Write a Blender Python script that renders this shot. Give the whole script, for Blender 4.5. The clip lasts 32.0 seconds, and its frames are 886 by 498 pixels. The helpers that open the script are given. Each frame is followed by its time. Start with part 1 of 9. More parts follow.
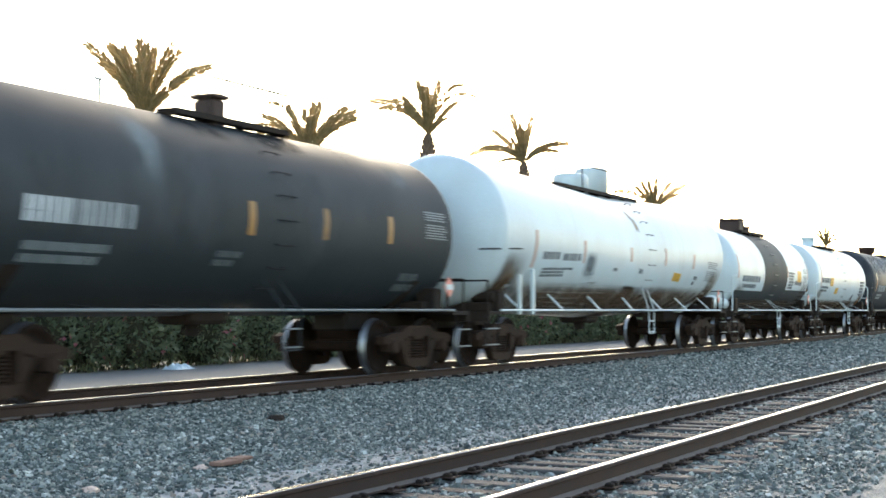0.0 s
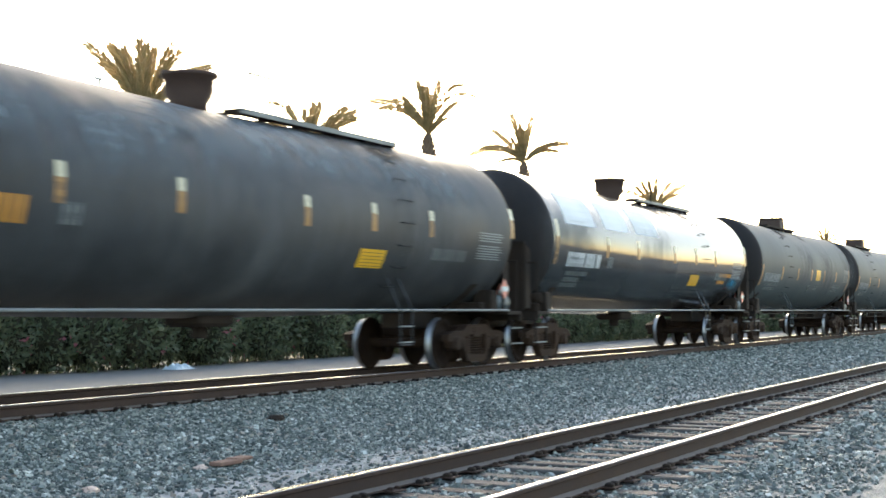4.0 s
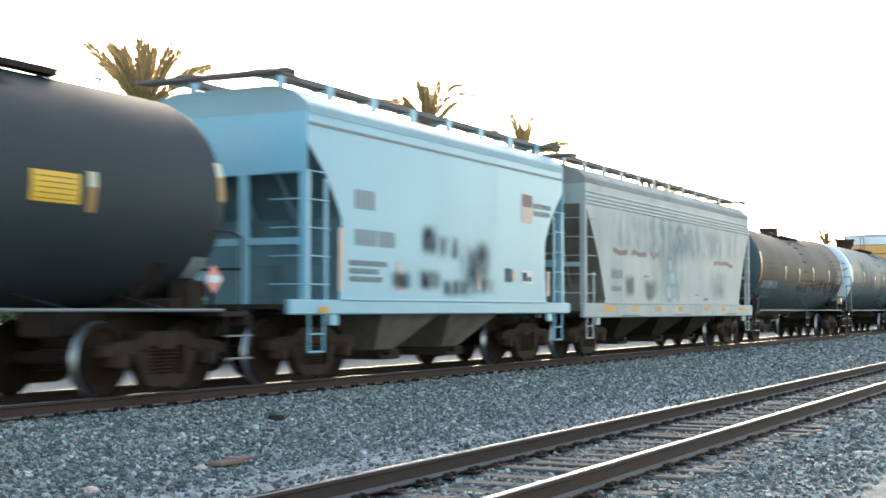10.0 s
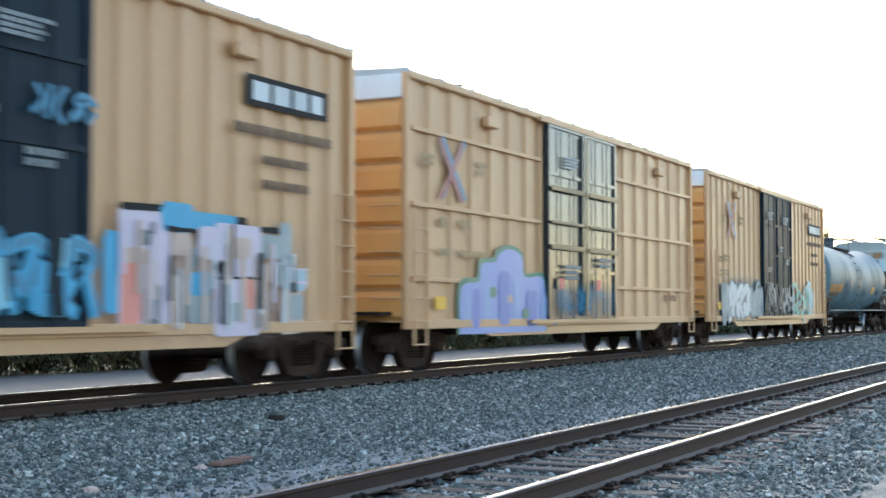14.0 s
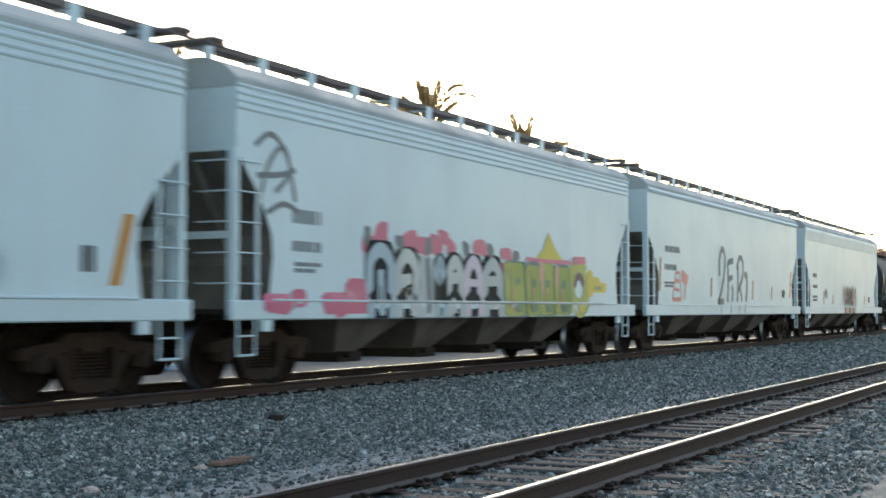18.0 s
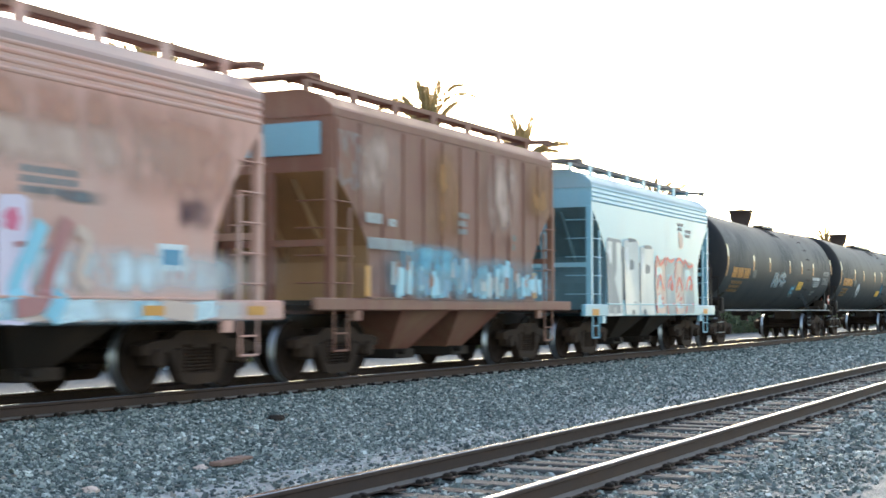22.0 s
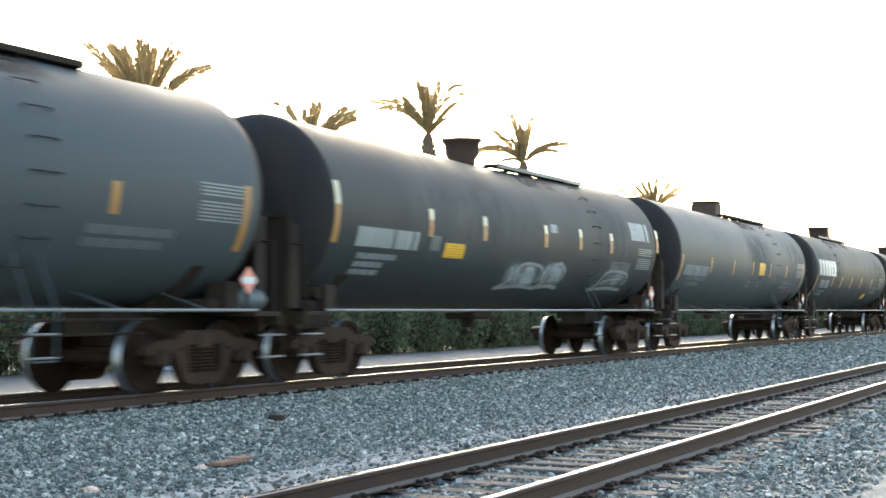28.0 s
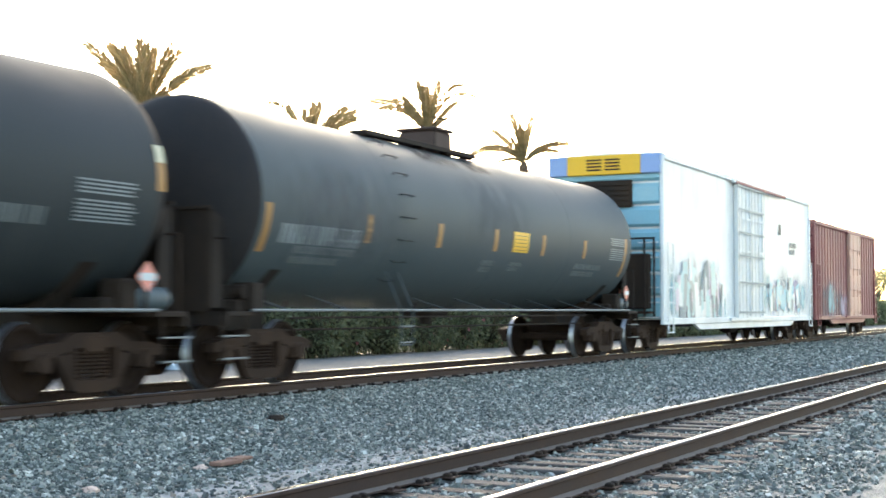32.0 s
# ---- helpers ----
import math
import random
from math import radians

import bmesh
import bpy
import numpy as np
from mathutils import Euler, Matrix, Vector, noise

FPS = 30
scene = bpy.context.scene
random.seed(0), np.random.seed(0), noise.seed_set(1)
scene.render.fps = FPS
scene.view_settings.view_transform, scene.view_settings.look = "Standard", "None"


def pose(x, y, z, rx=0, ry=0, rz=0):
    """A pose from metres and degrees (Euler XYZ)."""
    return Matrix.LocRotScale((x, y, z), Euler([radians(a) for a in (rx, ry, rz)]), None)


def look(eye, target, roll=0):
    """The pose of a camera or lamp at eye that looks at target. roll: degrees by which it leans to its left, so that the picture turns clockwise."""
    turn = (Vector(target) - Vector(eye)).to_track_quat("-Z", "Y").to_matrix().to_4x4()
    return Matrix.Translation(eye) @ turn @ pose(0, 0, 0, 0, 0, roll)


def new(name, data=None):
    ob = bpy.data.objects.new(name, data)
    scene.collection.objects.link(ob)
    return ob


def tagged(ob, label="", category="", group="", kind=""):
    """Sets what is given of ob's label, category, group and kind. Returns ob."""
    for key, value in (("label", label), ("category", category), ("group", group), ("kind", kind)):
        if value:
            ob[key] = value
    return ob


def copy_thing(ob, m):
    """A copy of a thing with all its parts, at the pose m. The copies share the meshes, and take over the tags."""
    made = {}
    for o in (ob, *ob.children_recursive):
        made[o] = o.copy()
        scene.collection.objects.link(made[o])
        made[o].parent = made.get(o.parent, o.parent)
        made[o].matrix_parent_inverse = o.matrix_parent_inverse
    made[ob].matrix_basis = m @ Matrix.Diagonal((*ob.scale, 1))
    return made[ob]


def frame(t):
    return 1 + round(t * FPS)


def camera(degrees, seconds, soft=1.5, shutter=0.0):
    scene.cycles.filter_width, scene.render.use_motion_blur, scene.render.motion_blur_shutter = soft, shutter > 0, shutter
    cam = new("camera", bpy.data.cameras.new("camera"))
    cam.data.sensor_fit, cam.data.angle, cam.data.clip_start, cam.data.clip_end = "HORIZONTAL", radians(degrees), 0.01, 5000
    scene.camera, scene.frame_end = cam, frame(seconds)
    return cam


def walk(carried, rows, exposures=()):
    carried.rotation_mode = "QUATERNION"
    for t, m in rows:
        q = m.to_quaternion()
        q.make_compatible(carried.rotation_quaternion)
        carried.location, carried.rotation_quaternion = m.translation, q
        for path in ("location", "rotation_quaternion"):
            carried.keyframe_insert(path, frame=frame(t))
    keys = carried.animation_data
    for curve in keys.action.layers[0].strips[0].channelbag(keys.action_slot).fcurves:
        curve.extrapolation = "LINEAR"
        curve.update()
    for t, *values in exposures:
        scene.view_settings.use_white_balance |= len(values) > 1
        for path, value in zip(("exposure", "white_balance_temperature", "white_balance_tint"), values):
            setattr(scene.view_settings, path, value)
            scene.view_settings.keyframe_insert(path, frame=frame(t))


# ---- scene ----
# One straight double track seen from beside it. X runs along the rails, Y across them, Z up; z = 0 is the
# rail top of the farther track, on which a freight train rolls towards -X.

EYE_Z = 1.063
YAW, PITCH = 26.846, 2.588
SPEED = 18.239            # metres per second
YT = 12.05                # centre line of the train's track
YN, ZN = 4.75, -0.23      # centre line and rail top of the near track
WHEEL_R = 0.457

# the clip's camera closes down a little while pale cars fill the picture
EXPOSURE = ((0, 1.79, 7120), (1.2, 1.76, 7060), (1.7, 1.14, 7000), (2.4, 1.14, 7000), (3.2, 1.83, 7180), (7, 2.03, 7150), (10.2, 1.97, 7150), (11.1, 1.90, 7180), (12, 2.02, 7180), (13.2, 1.82, 6750), (14.6, 1.70, 6300), (16.4, 1.76, 6350), (17.2, 1.60, 6480),
            (17.9, 1.10, 6980), (19, 1.06, 6980), (20.4, 1.06, 7020), (21, 1.28, 7020), (21.5, 1.84, 6980), (22.1, 1.97, 6940), (23, 1.92, 6880), (24, 1.95, 7050), (26, 2.15, 7200), (32, 2.20, 7200))
cam = camera(36.17, 32.0, soft=1.6, shutter=0.28)
_aim = (math.cos(radians(YAW)) * math.cos(radians(PITCH)), math.sin(radians(YAW)) * math.cos(radians(PITCH)), math.sin(radians(PITCH)))
EYE = Vector((0, 0, EYE_Z))
walk(cam, [(0, look(EYE, EYE + Vector(_aim))), (32, look(EYE, EYE + Vector(_aim)))],
     exposures=[(t, e, w, 7.2) for t, e, w in EXPOSURE])

# ---- light: hazy low sun behind the train and a bright sky ----
SUN_AZ, SUN_EL = 24.0, 21.0
world = bpy.data.worlds.new("sky")
scene.world = world
world.use_nodes = True
_n = world.node_tree.nodes
_sky = _n.new("ShaderNodeTexSky")
_sky.sky_type, _sky.sun_disc = "NISHITA", False
_sky.sun_elevation, _sky.sun_rotation = radians(SUN_EL), radians(90 - SUN_AZ)
_sky.air_density, _sky.dust_density, _sky.ozone_density = 1.0, 1.2, 1.0
world.node_tree.links.new(_sky.outputs[0], _n["Background"].inputs[0])
_n["Background"].inputs[1].default_value = 0.15
sun = new("sun", bpy.data.lights.new("sun", "SUN"))
sun.data.energy, sun.data.angle, sun.data.color = 0.5, radians(15), (1.0, 0.86, 0.70)
_d = Vector((math.cos(radians(SUN_AZ)) * math.cos(radians(SUN_EL)), math.sin(radians(SUN_AZ)) * math.cos(radians(SUN_EL)), math.sin(radians(SUN_EL))))
sun.matrix_world = look((40, 40, 30), Vector((40, 40, 30)) - _d)


# ---- materials ----
MATS, RGB = {}, {}


def nodes_of(name):
    m = bpy.data.materials.new(name)
    m.use_nodes = True
    return m, m.node_tree.nodes, m.node_tree.links, m.node_tree.nodes["Principled BSDF"]


def mixed(n, l, fac, a, b):
    x = n.new("ShaderNodeMix")
    x.data_type = "RGBA"
    l.new(fac, x.inputs[0])
    for v, k in ((a, 6), (b, 7)):
        if isinstance(v, tuple):
            x.inputs[k].default_value = (*v, 1)
        else:
            l.new(v, x.inputs[k])
    return x.outputs[2]


def noise_fac(n, l, co, scale, lo, hi, stretch=(1, 1, 1), detail=4.0):
    mp = n.new("ShaderNodeMapping")
    mp.inputs["Scale"].default_value = stretch
    l.new(co, mp.inputs[0])
    t = n.new("ShaderNodeTexNoise")
    t.inputs["Scale"].default_value, t.inputs["Detail"].default_value = scale, detail
    l.new(mp.outputs[0], t.inputs[0])
    r = n.new("ShaderNodeMapRange")
    r.inputs[1].default_value, r.inputs[2].default_value = lo, hi
    l.new(t.outputs[0], r.inputs[0])
    return r.outputs[0]


def paint(name, rgb, rough=0.4, wear=(0.3, 0.28, 0.25), amount=0.35, metal=0.0, streak=1.0, bump=0.15, spec=0.5):
    """Weathered paint: base colour, vertical dirt streaks, blotches and fine grain."""
    if name in MATS:
        return MATS[name]
    m, n, l, b = nodes_of(name)
    tc = n.new("ShaderNodeTexCoord")
    info = n.new("ShaderNodeObjectInfo")
    off = n.new("ShaderNodeVectorMath")
    off.operation = "MULTIPLY_ADD"
    rnd = n.new("ShaderNodeCombineXYZ")
    l.new(info.outputs["Random"], rnd.inputs[0])
    l.new(rnd.outputs[0], off.inputs[0])
    off.inputs[1].default_value = (40, 40, 40)
    l.new(tc.outputs["Object"], off.inputs[2])
    co = off.outputs[0]
    big = noise_fac(n, l, co, 0.8, 0.42, 0.75)
    st = noise_fac(n, l, co, 1.6 * streak, 0.45, 0.85, (1, 1, 0.12))
    fine = noise_fac(n, l, co, 28, 0.3, 0.8)
    mul = n.new("ShaderNodeMath")
    mul.operation = "ADD"
    l.new(big, mul.inputs[0])
    l.new(st, mul.inputs[1])
    amt = n.new("ShaderNodeMath")
    amt.operation, amt.use_clamp = "MULTIPLY", True
    amt.inputs[1].default_value = amount
    l.new(mul.outputs[0], amt.inputs[0])
    c1 = mixed(n, l, amt.outputs[0], rgb, wear)
    fa = n.new("ShaderNodeMath")
    fa.operation = "MULTIPLY"
    fa.inputs[1].default_value = 0.25
    l.new(fine, fa.inputs[0])
    c2 = mixed(n, l, fa.outputs[0], c1, tuple(0.6 * v for v in rgb))
    l.new(c2, b.inputs["Base Color"])
    rr = n.new("ShaderNodeMapRange")
    rr.inputs[3].default_value, rr.inputs[4].default_value = rough, min(1, rough + 0.3)
    l.new(amt.outputs[0], rr.inputs[0])
    l.new(rr.outputs[0], b.inputs["Roughness"])
    b.inputs["Metallic"].default_value = metal
    b.inputs["Specular IOR Level"].default_value = spec
    bp = n.new("ShaderNodeBump")
    bp.inputs["Strength"].default_value, bp.inputs["Distance"].default_value = bump, 0.01
    l.new(big, bp.inputs["Height"])
    l.new(bp.outputs[0], b.inputs["Normal"])
    MATS[name], RGB[name] = m, rgb
    return m


P_BLACK = paint("black tank paint", (0.024, 0.031, 0.035), 0.58, (0.055, 0.057, 0.057), 0.28, spec=0.25)
P_DUSTY = paint("dusty black tank paint", (0.030, 0.032, 0.036), 0.5, (0.13, 0.135, 0.14), 0.45, spec=0.3)
P_GLOSS = paint("glossy black tank paint", (0.02, 0.021, 0.023), 0.12, (0.06, 0.06, 0.06), 0.2, bump=0.03)
P_GREY = paint("dark grey tank paint", (0.054, 0.071, 0.078), 0.56, (0.10, 0.11, 0.114), 0.25, spec=0.25)
P_SLATE = paint("slate grey tank paint", (0.085, 0.112, 0.122), 0.56, (0.14, 0.16, 0.165), 0.2, spec=0.25)
P_SEA = paint("dark sea-grey tank paint", (0.034, 0.058, 0.064), 0.5, (0.085, 0.115, 0.125), 0.4, spec=0.3)
P_DARKEND = paint("near-black tank end", (0.020, 0.018, 0.019), 0.7, (0.045, 0.036, 0.032), 0.5, spec=0.2)
P_PATCH = paint("lighter grey repaint", (0.080, 0.110, 0.126), 0.48, (0.13, 0.15, 0.16), 0.3, spec=0.2)
P_BLUE = paint("blue-grey tank paint", (0.096, 0.170, 0.212), 0.46, (0.20, 0.22, 0.22), 0.3, spec=0.35)
P_TEAL = paint("dull teal-grey tank paint", (0.098, 0.185, 0.218), 0.46, (0.16, 0.18, 0.18), 0.3, spec=0.3)
P_WHITE = paint("off-white tank paint", (0.66, 0.74, 0.75), 0.36, (0.52, 0.46, 0.39), 0.25)
P_BROWN = paint("rust-tinted brown tank paint", (0.075, 0.050, 0.034), 0.6, (0.10, 0.08, 0.065), 0.4, spec=0.25)
P_HOPW = paint("pale grey hopper paint", (0.645, 0.77, 0.80), 0.40, (0.54, 0.57, 0.55), 0.25)
P_HOPB = paint("pale blue hopper paint", (0.21, 0.45, 0.55), 0.32, (0.36, 0.47, 0.5), 0.3)
P_HOPG = paint("weathered grey hopper paint", (0.40, 0.425, 0.405), 0.5, (0.29, 0.285, 0.265), 0.45, streak=1.6)
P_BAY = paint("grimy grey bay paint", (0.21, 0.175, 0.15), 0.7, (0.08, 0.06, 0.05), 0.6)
P_PINK = paint("sun-bleached red hopper paint", (0.60, 0.30, 0.23), 0.5, (0.52, 0.40, 0.34), 0.5)
P_RUST = paint("rusty brown hopper paint", (0.225, 0.082, 0.053), 0.6, (0.33, 0.20, 0.13), 0.6, streak=1.8, bump=0.4)
P_RUSTEND = paint("rusted yellow end paint", (0.38, 0.20, 0.09), 0.6, (0.22, 0.12, 0.06), 0.6)
P_YELLOW = paint("faded yellow boxcar paint", (0.62, 0.352, 0.168), 0.42, (0.68, 0.42, 0.235), 0.45, streak=1.6)
P_YELEND = paint("dull ochre boxcar end paint", (0.80, 0.40, 0.12), 0.5, (0.66, 0.36, 0.15), 0.4)
P_BOXW = paint("dirty white boxcar paint", (0.80, 0.82, 0.82), 0.42, (0.45, 0.42, 0.38), 0.3)
P_BOXR = paint("dull red boxcar paint", (0.28, 0.07, 0.07), 0.5, (0.32, 0.18, 0.17), 0.4)
P_DOORG = paint("glossy black door paint", (0.012, 0.022, 0.032), 0.13, (0.03, 0.04, 0.045), 0.3, bump=0.05, spec=0.6)
P_DOOR = paint("black door paint", (0.010, 0.022, 0.034), 0.45, (0.022, 0.034, 0.044), 0.3, bump=0.1, spec=0.12)
M_UNDER = paint("grimy underframe iron", (0.022, 0.016, 0.013), 0.75, (0.055, 0.035, 0.024), 0.7, spec=0.2)
M_TRUCK = paint("rusty cast steel", (0.034, 0.020, 0.014), 0.8, (0.068, 0.040, 0.026), 0.7, spec=0.15)
M_WHEEL = paint("brown wheel plate steel", (0.020, 0.012, 0.009), 0.85, (0.036, 0.021, 0.014), 0.6, spec=0.1)
M_TREAD = paint("polished wheel tread", (0.30, 0.31, 0.33), 0.40, (0.4, 0.38, 0.36), 0.3, metal=1.0, bump=0.02)
M_RAILTOP = paint("polished rail head", (0.62, 0.62, 0.62), 0.16, (0.45, 0.44, 0.42), 0.3, metal=1.0, bump=0.02)
M_RAILEDGE = paint("worn rail head edge", (0.15, 0.155, 0.18), 0.42, (0.10, 0.085, 0.09), 0.4, metal=0.8, bump=0.02)
M_RAIL = paint("rusted rail web", (0.054, 0.034, 0.028), 0.8, (0.085, 0.052, 0.038), 0.6, spec=0.2)
M_FOOT = paint("dusty rail foot", (0.20, 0.165, 0.145), 0.85, (0.10, 0.07, 0.05), 0.5, spec=0.2)
M_OCHRE = paint("ochre reflective tape", (0.40, 0.185, 0.04), 0.4, (0.36, 0.2, 0.08), 0.3, bump=0.0)
M_PLACARD = paint("yellow placard", (0.86, 0.46, 0.012), 0.4, (0.7, 0.4, 0.05), 0.3, bump=0.0)
M_ORANGE = paint("orange lettering", (0.62, 0.26, 0.03), 0.45, (0.4, 0.2, 0.06), 0.4, bump=0.0)
M_ORANGED = paint("worn orange lettering", (0.20, 0.105, 0.03), 0.5, (0.09, 0.06, 0.03), 0.5, bump=0.0)
M_WHITE = paint("white lettering", (0.62, 0.65, 0.66), 0.45, (0.4, 0.42, 0.42), 0.4, bump=0.0)
M_DIMW = paint("greyed white lettering", (0.24, 0.27, 0.28), 0.5, (0.12, 0.13, 0.14), 0.5, bump=0.0)
M_DIM = paint("faint grey lettering", (0.13, 0.15, 0.155), 0.5, (0.08, 0.09, 0.09), 0.5, bump=0.0)
M_PALE = paint("pale patch paint", (0.36, 0.40, 0.40), 0.5, (0.2, 0.2, 0.2), 0.5, bump=0.0)
M_DARK = paint("dark grey lettering", (0.16, 0.18, 0.19), 0.5, (0.25, 0.25, 0.25), 0.4, bump=0.0)
M_BLACKL = paint("black lettering", (0.016, 0.016, 0.018), 0.6, (0.04, 0.04, 0.04), 0.3, bump=0.0, spec=0.15)
M_CREAM = paint("cream lettering", (0.50, 0.46, 0.24), 0.5, (0.3, 0.28, 0.16), 0.4, bump=0.0)
M_DUST = paint("dried dust streak", (0.13, 0.14, 0.15), 0.6, (0.07, 0.07, 0.08), 0.6, bump=0.0)
M_FILM = paint("pale blown dust", (0.17, 0.20, 0.22), 0.7, (0.1, 0.11, 0.12), 0.5, bump=0.0)
M_RUSTS = paint("rust stain", (0.40, 0.19, 0.07), 0.7, (0.42, 0.33, 0.24), 0.5, bump=0.0)
M_SMEAR = paint("pale rust smear", (0.56, 0.42, 0.27), 0.7, (0.5, 0.42, 0.32), 0.4, bump=0.0)
M_SBLUE = paint("blue spray paint", (0.03, 0.22, 0.36), 0.4, (0.1, 0.2, 0.3), 0.3, bump=0.0)
M_STEAL = paint("teal spray paint", (0.0, 0.30, 0.30), 0.4, (0.03, 0.2, 0.2), 0.3, bump=0.0)
M_SPINK = paint("pink spray paint", (0.62, 0.10, 0.20), 0.4, (0.5, 0.2, 0.25), 0.3, bump=0.0)
M_SRED = paint("red spray paint", (0.60, 0.06, 0.06), 0.4, (0.5, 0.2, 0.18), 0.3, bump=0.0)
M_SVIOLET = paint("violet-blue spray paint", (0.15, 0.20, 0.52), 0.4, (0.2, 0.25, 0.5), 0.3, bump=0.0)
M_SKY = paint("sky blue spray paint", (0.25, 0.36, 0.62), 0.4, (0.3, 0.4, 0.6), 0.3, bump=0.0)
M_SCYAN = paint("light blue spray paint", (0.20, 0.50, 0.62), 0.4, (0.3, 0.5, 0.6), 0.3, bump=0.0)
M_SYELLOW = paint("yellow spray paint", (0.65, 0.50, 0.02), 0.4, (0.5, 0.42, 0.1), 0.3, bump=0.0)
M_SOLIVE = paint("olive spray paint", (0.28, 0.27, 0.05), 0.4, (0.3, 0.3, 0.1), 0.3, bump=0.0)
M_SGREEN = paint("dark green spray paint", (0.05, 0.20, 0.13), 0.4, (0.1, 0.2, 0.15), 0.3, bump=0.0)
M_SFADED = paint("faded red spray paint", (0.80, 0.27, 0.20), 0.5, (0.7, 0.42, 0.36), 0.3, bump=0.0)
M_SALMON = paint("salmon spray paint", (0.55, 0.28, 0.20), 0.4, (0.5, 0.35, 0.3), 0.3, bump=0.0)
M_SILVER = paint("silver spray paint", (0.50, 0.55, 0.55), 0.35, (0.30, 0.34, 0.35), 0.5, bump=0.0)
M_STEELB = paint("blue-grey spray paint", (0.34, 0.47, 0.54), 0.4, (0.5, 0.58, 0.62), 0.5, bump=0.0)
M_SLATEB = paint("faded slate blue stripe", (0.15, 0.26, 0.35), 0.5, (0.3, 0.36, 0.38), 0.4, bump=0.0)
M_MAROON = paint("faded maroon stripe", (0.40, 0.13, 0.13), 0.5, (0.45, 0.28, 0.24), 0.4, bump=0.0)
M_TAN = paint("sun-faded orange lettering", (0.42, 0.27, 0.12), 0.5, (0.3, 0.26, 0.18), 0.4, bump=0.0)
M_LIME = paint("lime green spray paint", (0.34, 0.37, 0.035), 0.4, (0.24, 0.28, 0.08), 0.5, bump=0.0)
M_LILAC = paint("pale lilac spray paint", (0.62, 0.52, 0.62), 0.4, (0.6, 0.56, 0.6), 0.3, bump=0.0)
M_PASTEL = paint("pale teal spray paint", (0.40, 0.60, 0.62), 0.4, (0.5, 0.62, 0.63), 0.3, bump=0.0)
M_PERIW = paint("periwinkle spray paint", (0.24, 0.31, 0.62), 0.4, (0.3, 0.37, 0.6), 0.3, bump=0.0)
M_FADEST = paint("bleached tape", (0.60, 0.42, 0.34), 0.5, (0.55, 0.5, 0.45), 0.3, bump=0.0)
M_BROWNT = paint("maroon spray paint", (0.14, 0.07, 0.08), 0.5, (0.22, 0.16, 0.17), 0.5, bump=0.0)
M_GALV = paint("galvanised steel", (0.42, 0.43, 0.44), 0.45, (0.25, 0.22, 0.2), 0.4, metal=0.6)
M_WALK = paint("weathered walkway grating", (0.16, 0.13, 0.12), 0.6, (0.10, 0.07, 0.06), 0.5)
# this colour holds both the slope sheets' grime and the recess's shade
M_SLOPE = paint("grimy slope sheet with shade tone", (0.20, 0.18, 0.15), 0.8, (0.07, 0.05, 0.04), 0.7)
# blue hopper paint, darkened to carry the shade under the car's ends
M_SLOPEB = paint("shade-dark blue slope sheet", (0.11, 0.20, 0.23), 0.7, (0.06, 0.09, 0.10), 0.6)
M_AZURE = paint("azure spray paint", (0.03, 0.36, 0.60), 0.4, (0.05, 0.25, 0.4), 0.4, bump=0.0)
M_GRIME = paint("brown running dirt", (0.17, 0.105, 0.065), 0.8, (0.1, 0.07, 0.05), 0.4, bump=0.0)
M_SOOT = paint("black running dirt", (0.03, 0.03, 0.03), 0.8, (0.05, 0.05, 0.05), 0.4, bump=0.0)
M_LADDER = paint("dull black ladder iron", (0.02, 0.02, 0.02), 0.8, (0.05, 0.045, 0.04), 0.5, spec=0.2)
M_TAPESKY = paint("cream sky glint on tape", (0.70, 0.62, 0.42), 0.35, (0.5, 0.45, 0.35), 0.3, bump=0.0)
# the reddish brown puts the warm sun flare into the housings' colour
M_DOME = paint("flare-tinted housing paint", (0.060, 0.036, 0.030), 0.6, (0.10, 0.06, 0.045), 0.5, spec=0.3)
M_HANDRAIL = paint("grey painted handrail", (0.20, 0.22, 0.22), 0.45, (0.12, 0.1, 0.09), 0.4)
LETTER = {"white": M_WHITE, "dim": M_DIM, "dimw": M_DIMW, "pale": M_PALE, "dark": M_DARK, "black": M_BLACKL, "orange": M_ORANGE,
          "orangedim": M_ORANGED, "cream": M_CREAM, "tan": M_TAN, "dust": M_DUST, "film": M_FILM, "smear": M_SMEAR, "rust": M_RUSTS, "grime": M_GRIME, "blue": M_SBLUE, "teal": M_STEAL, "pink": M_SPINK}


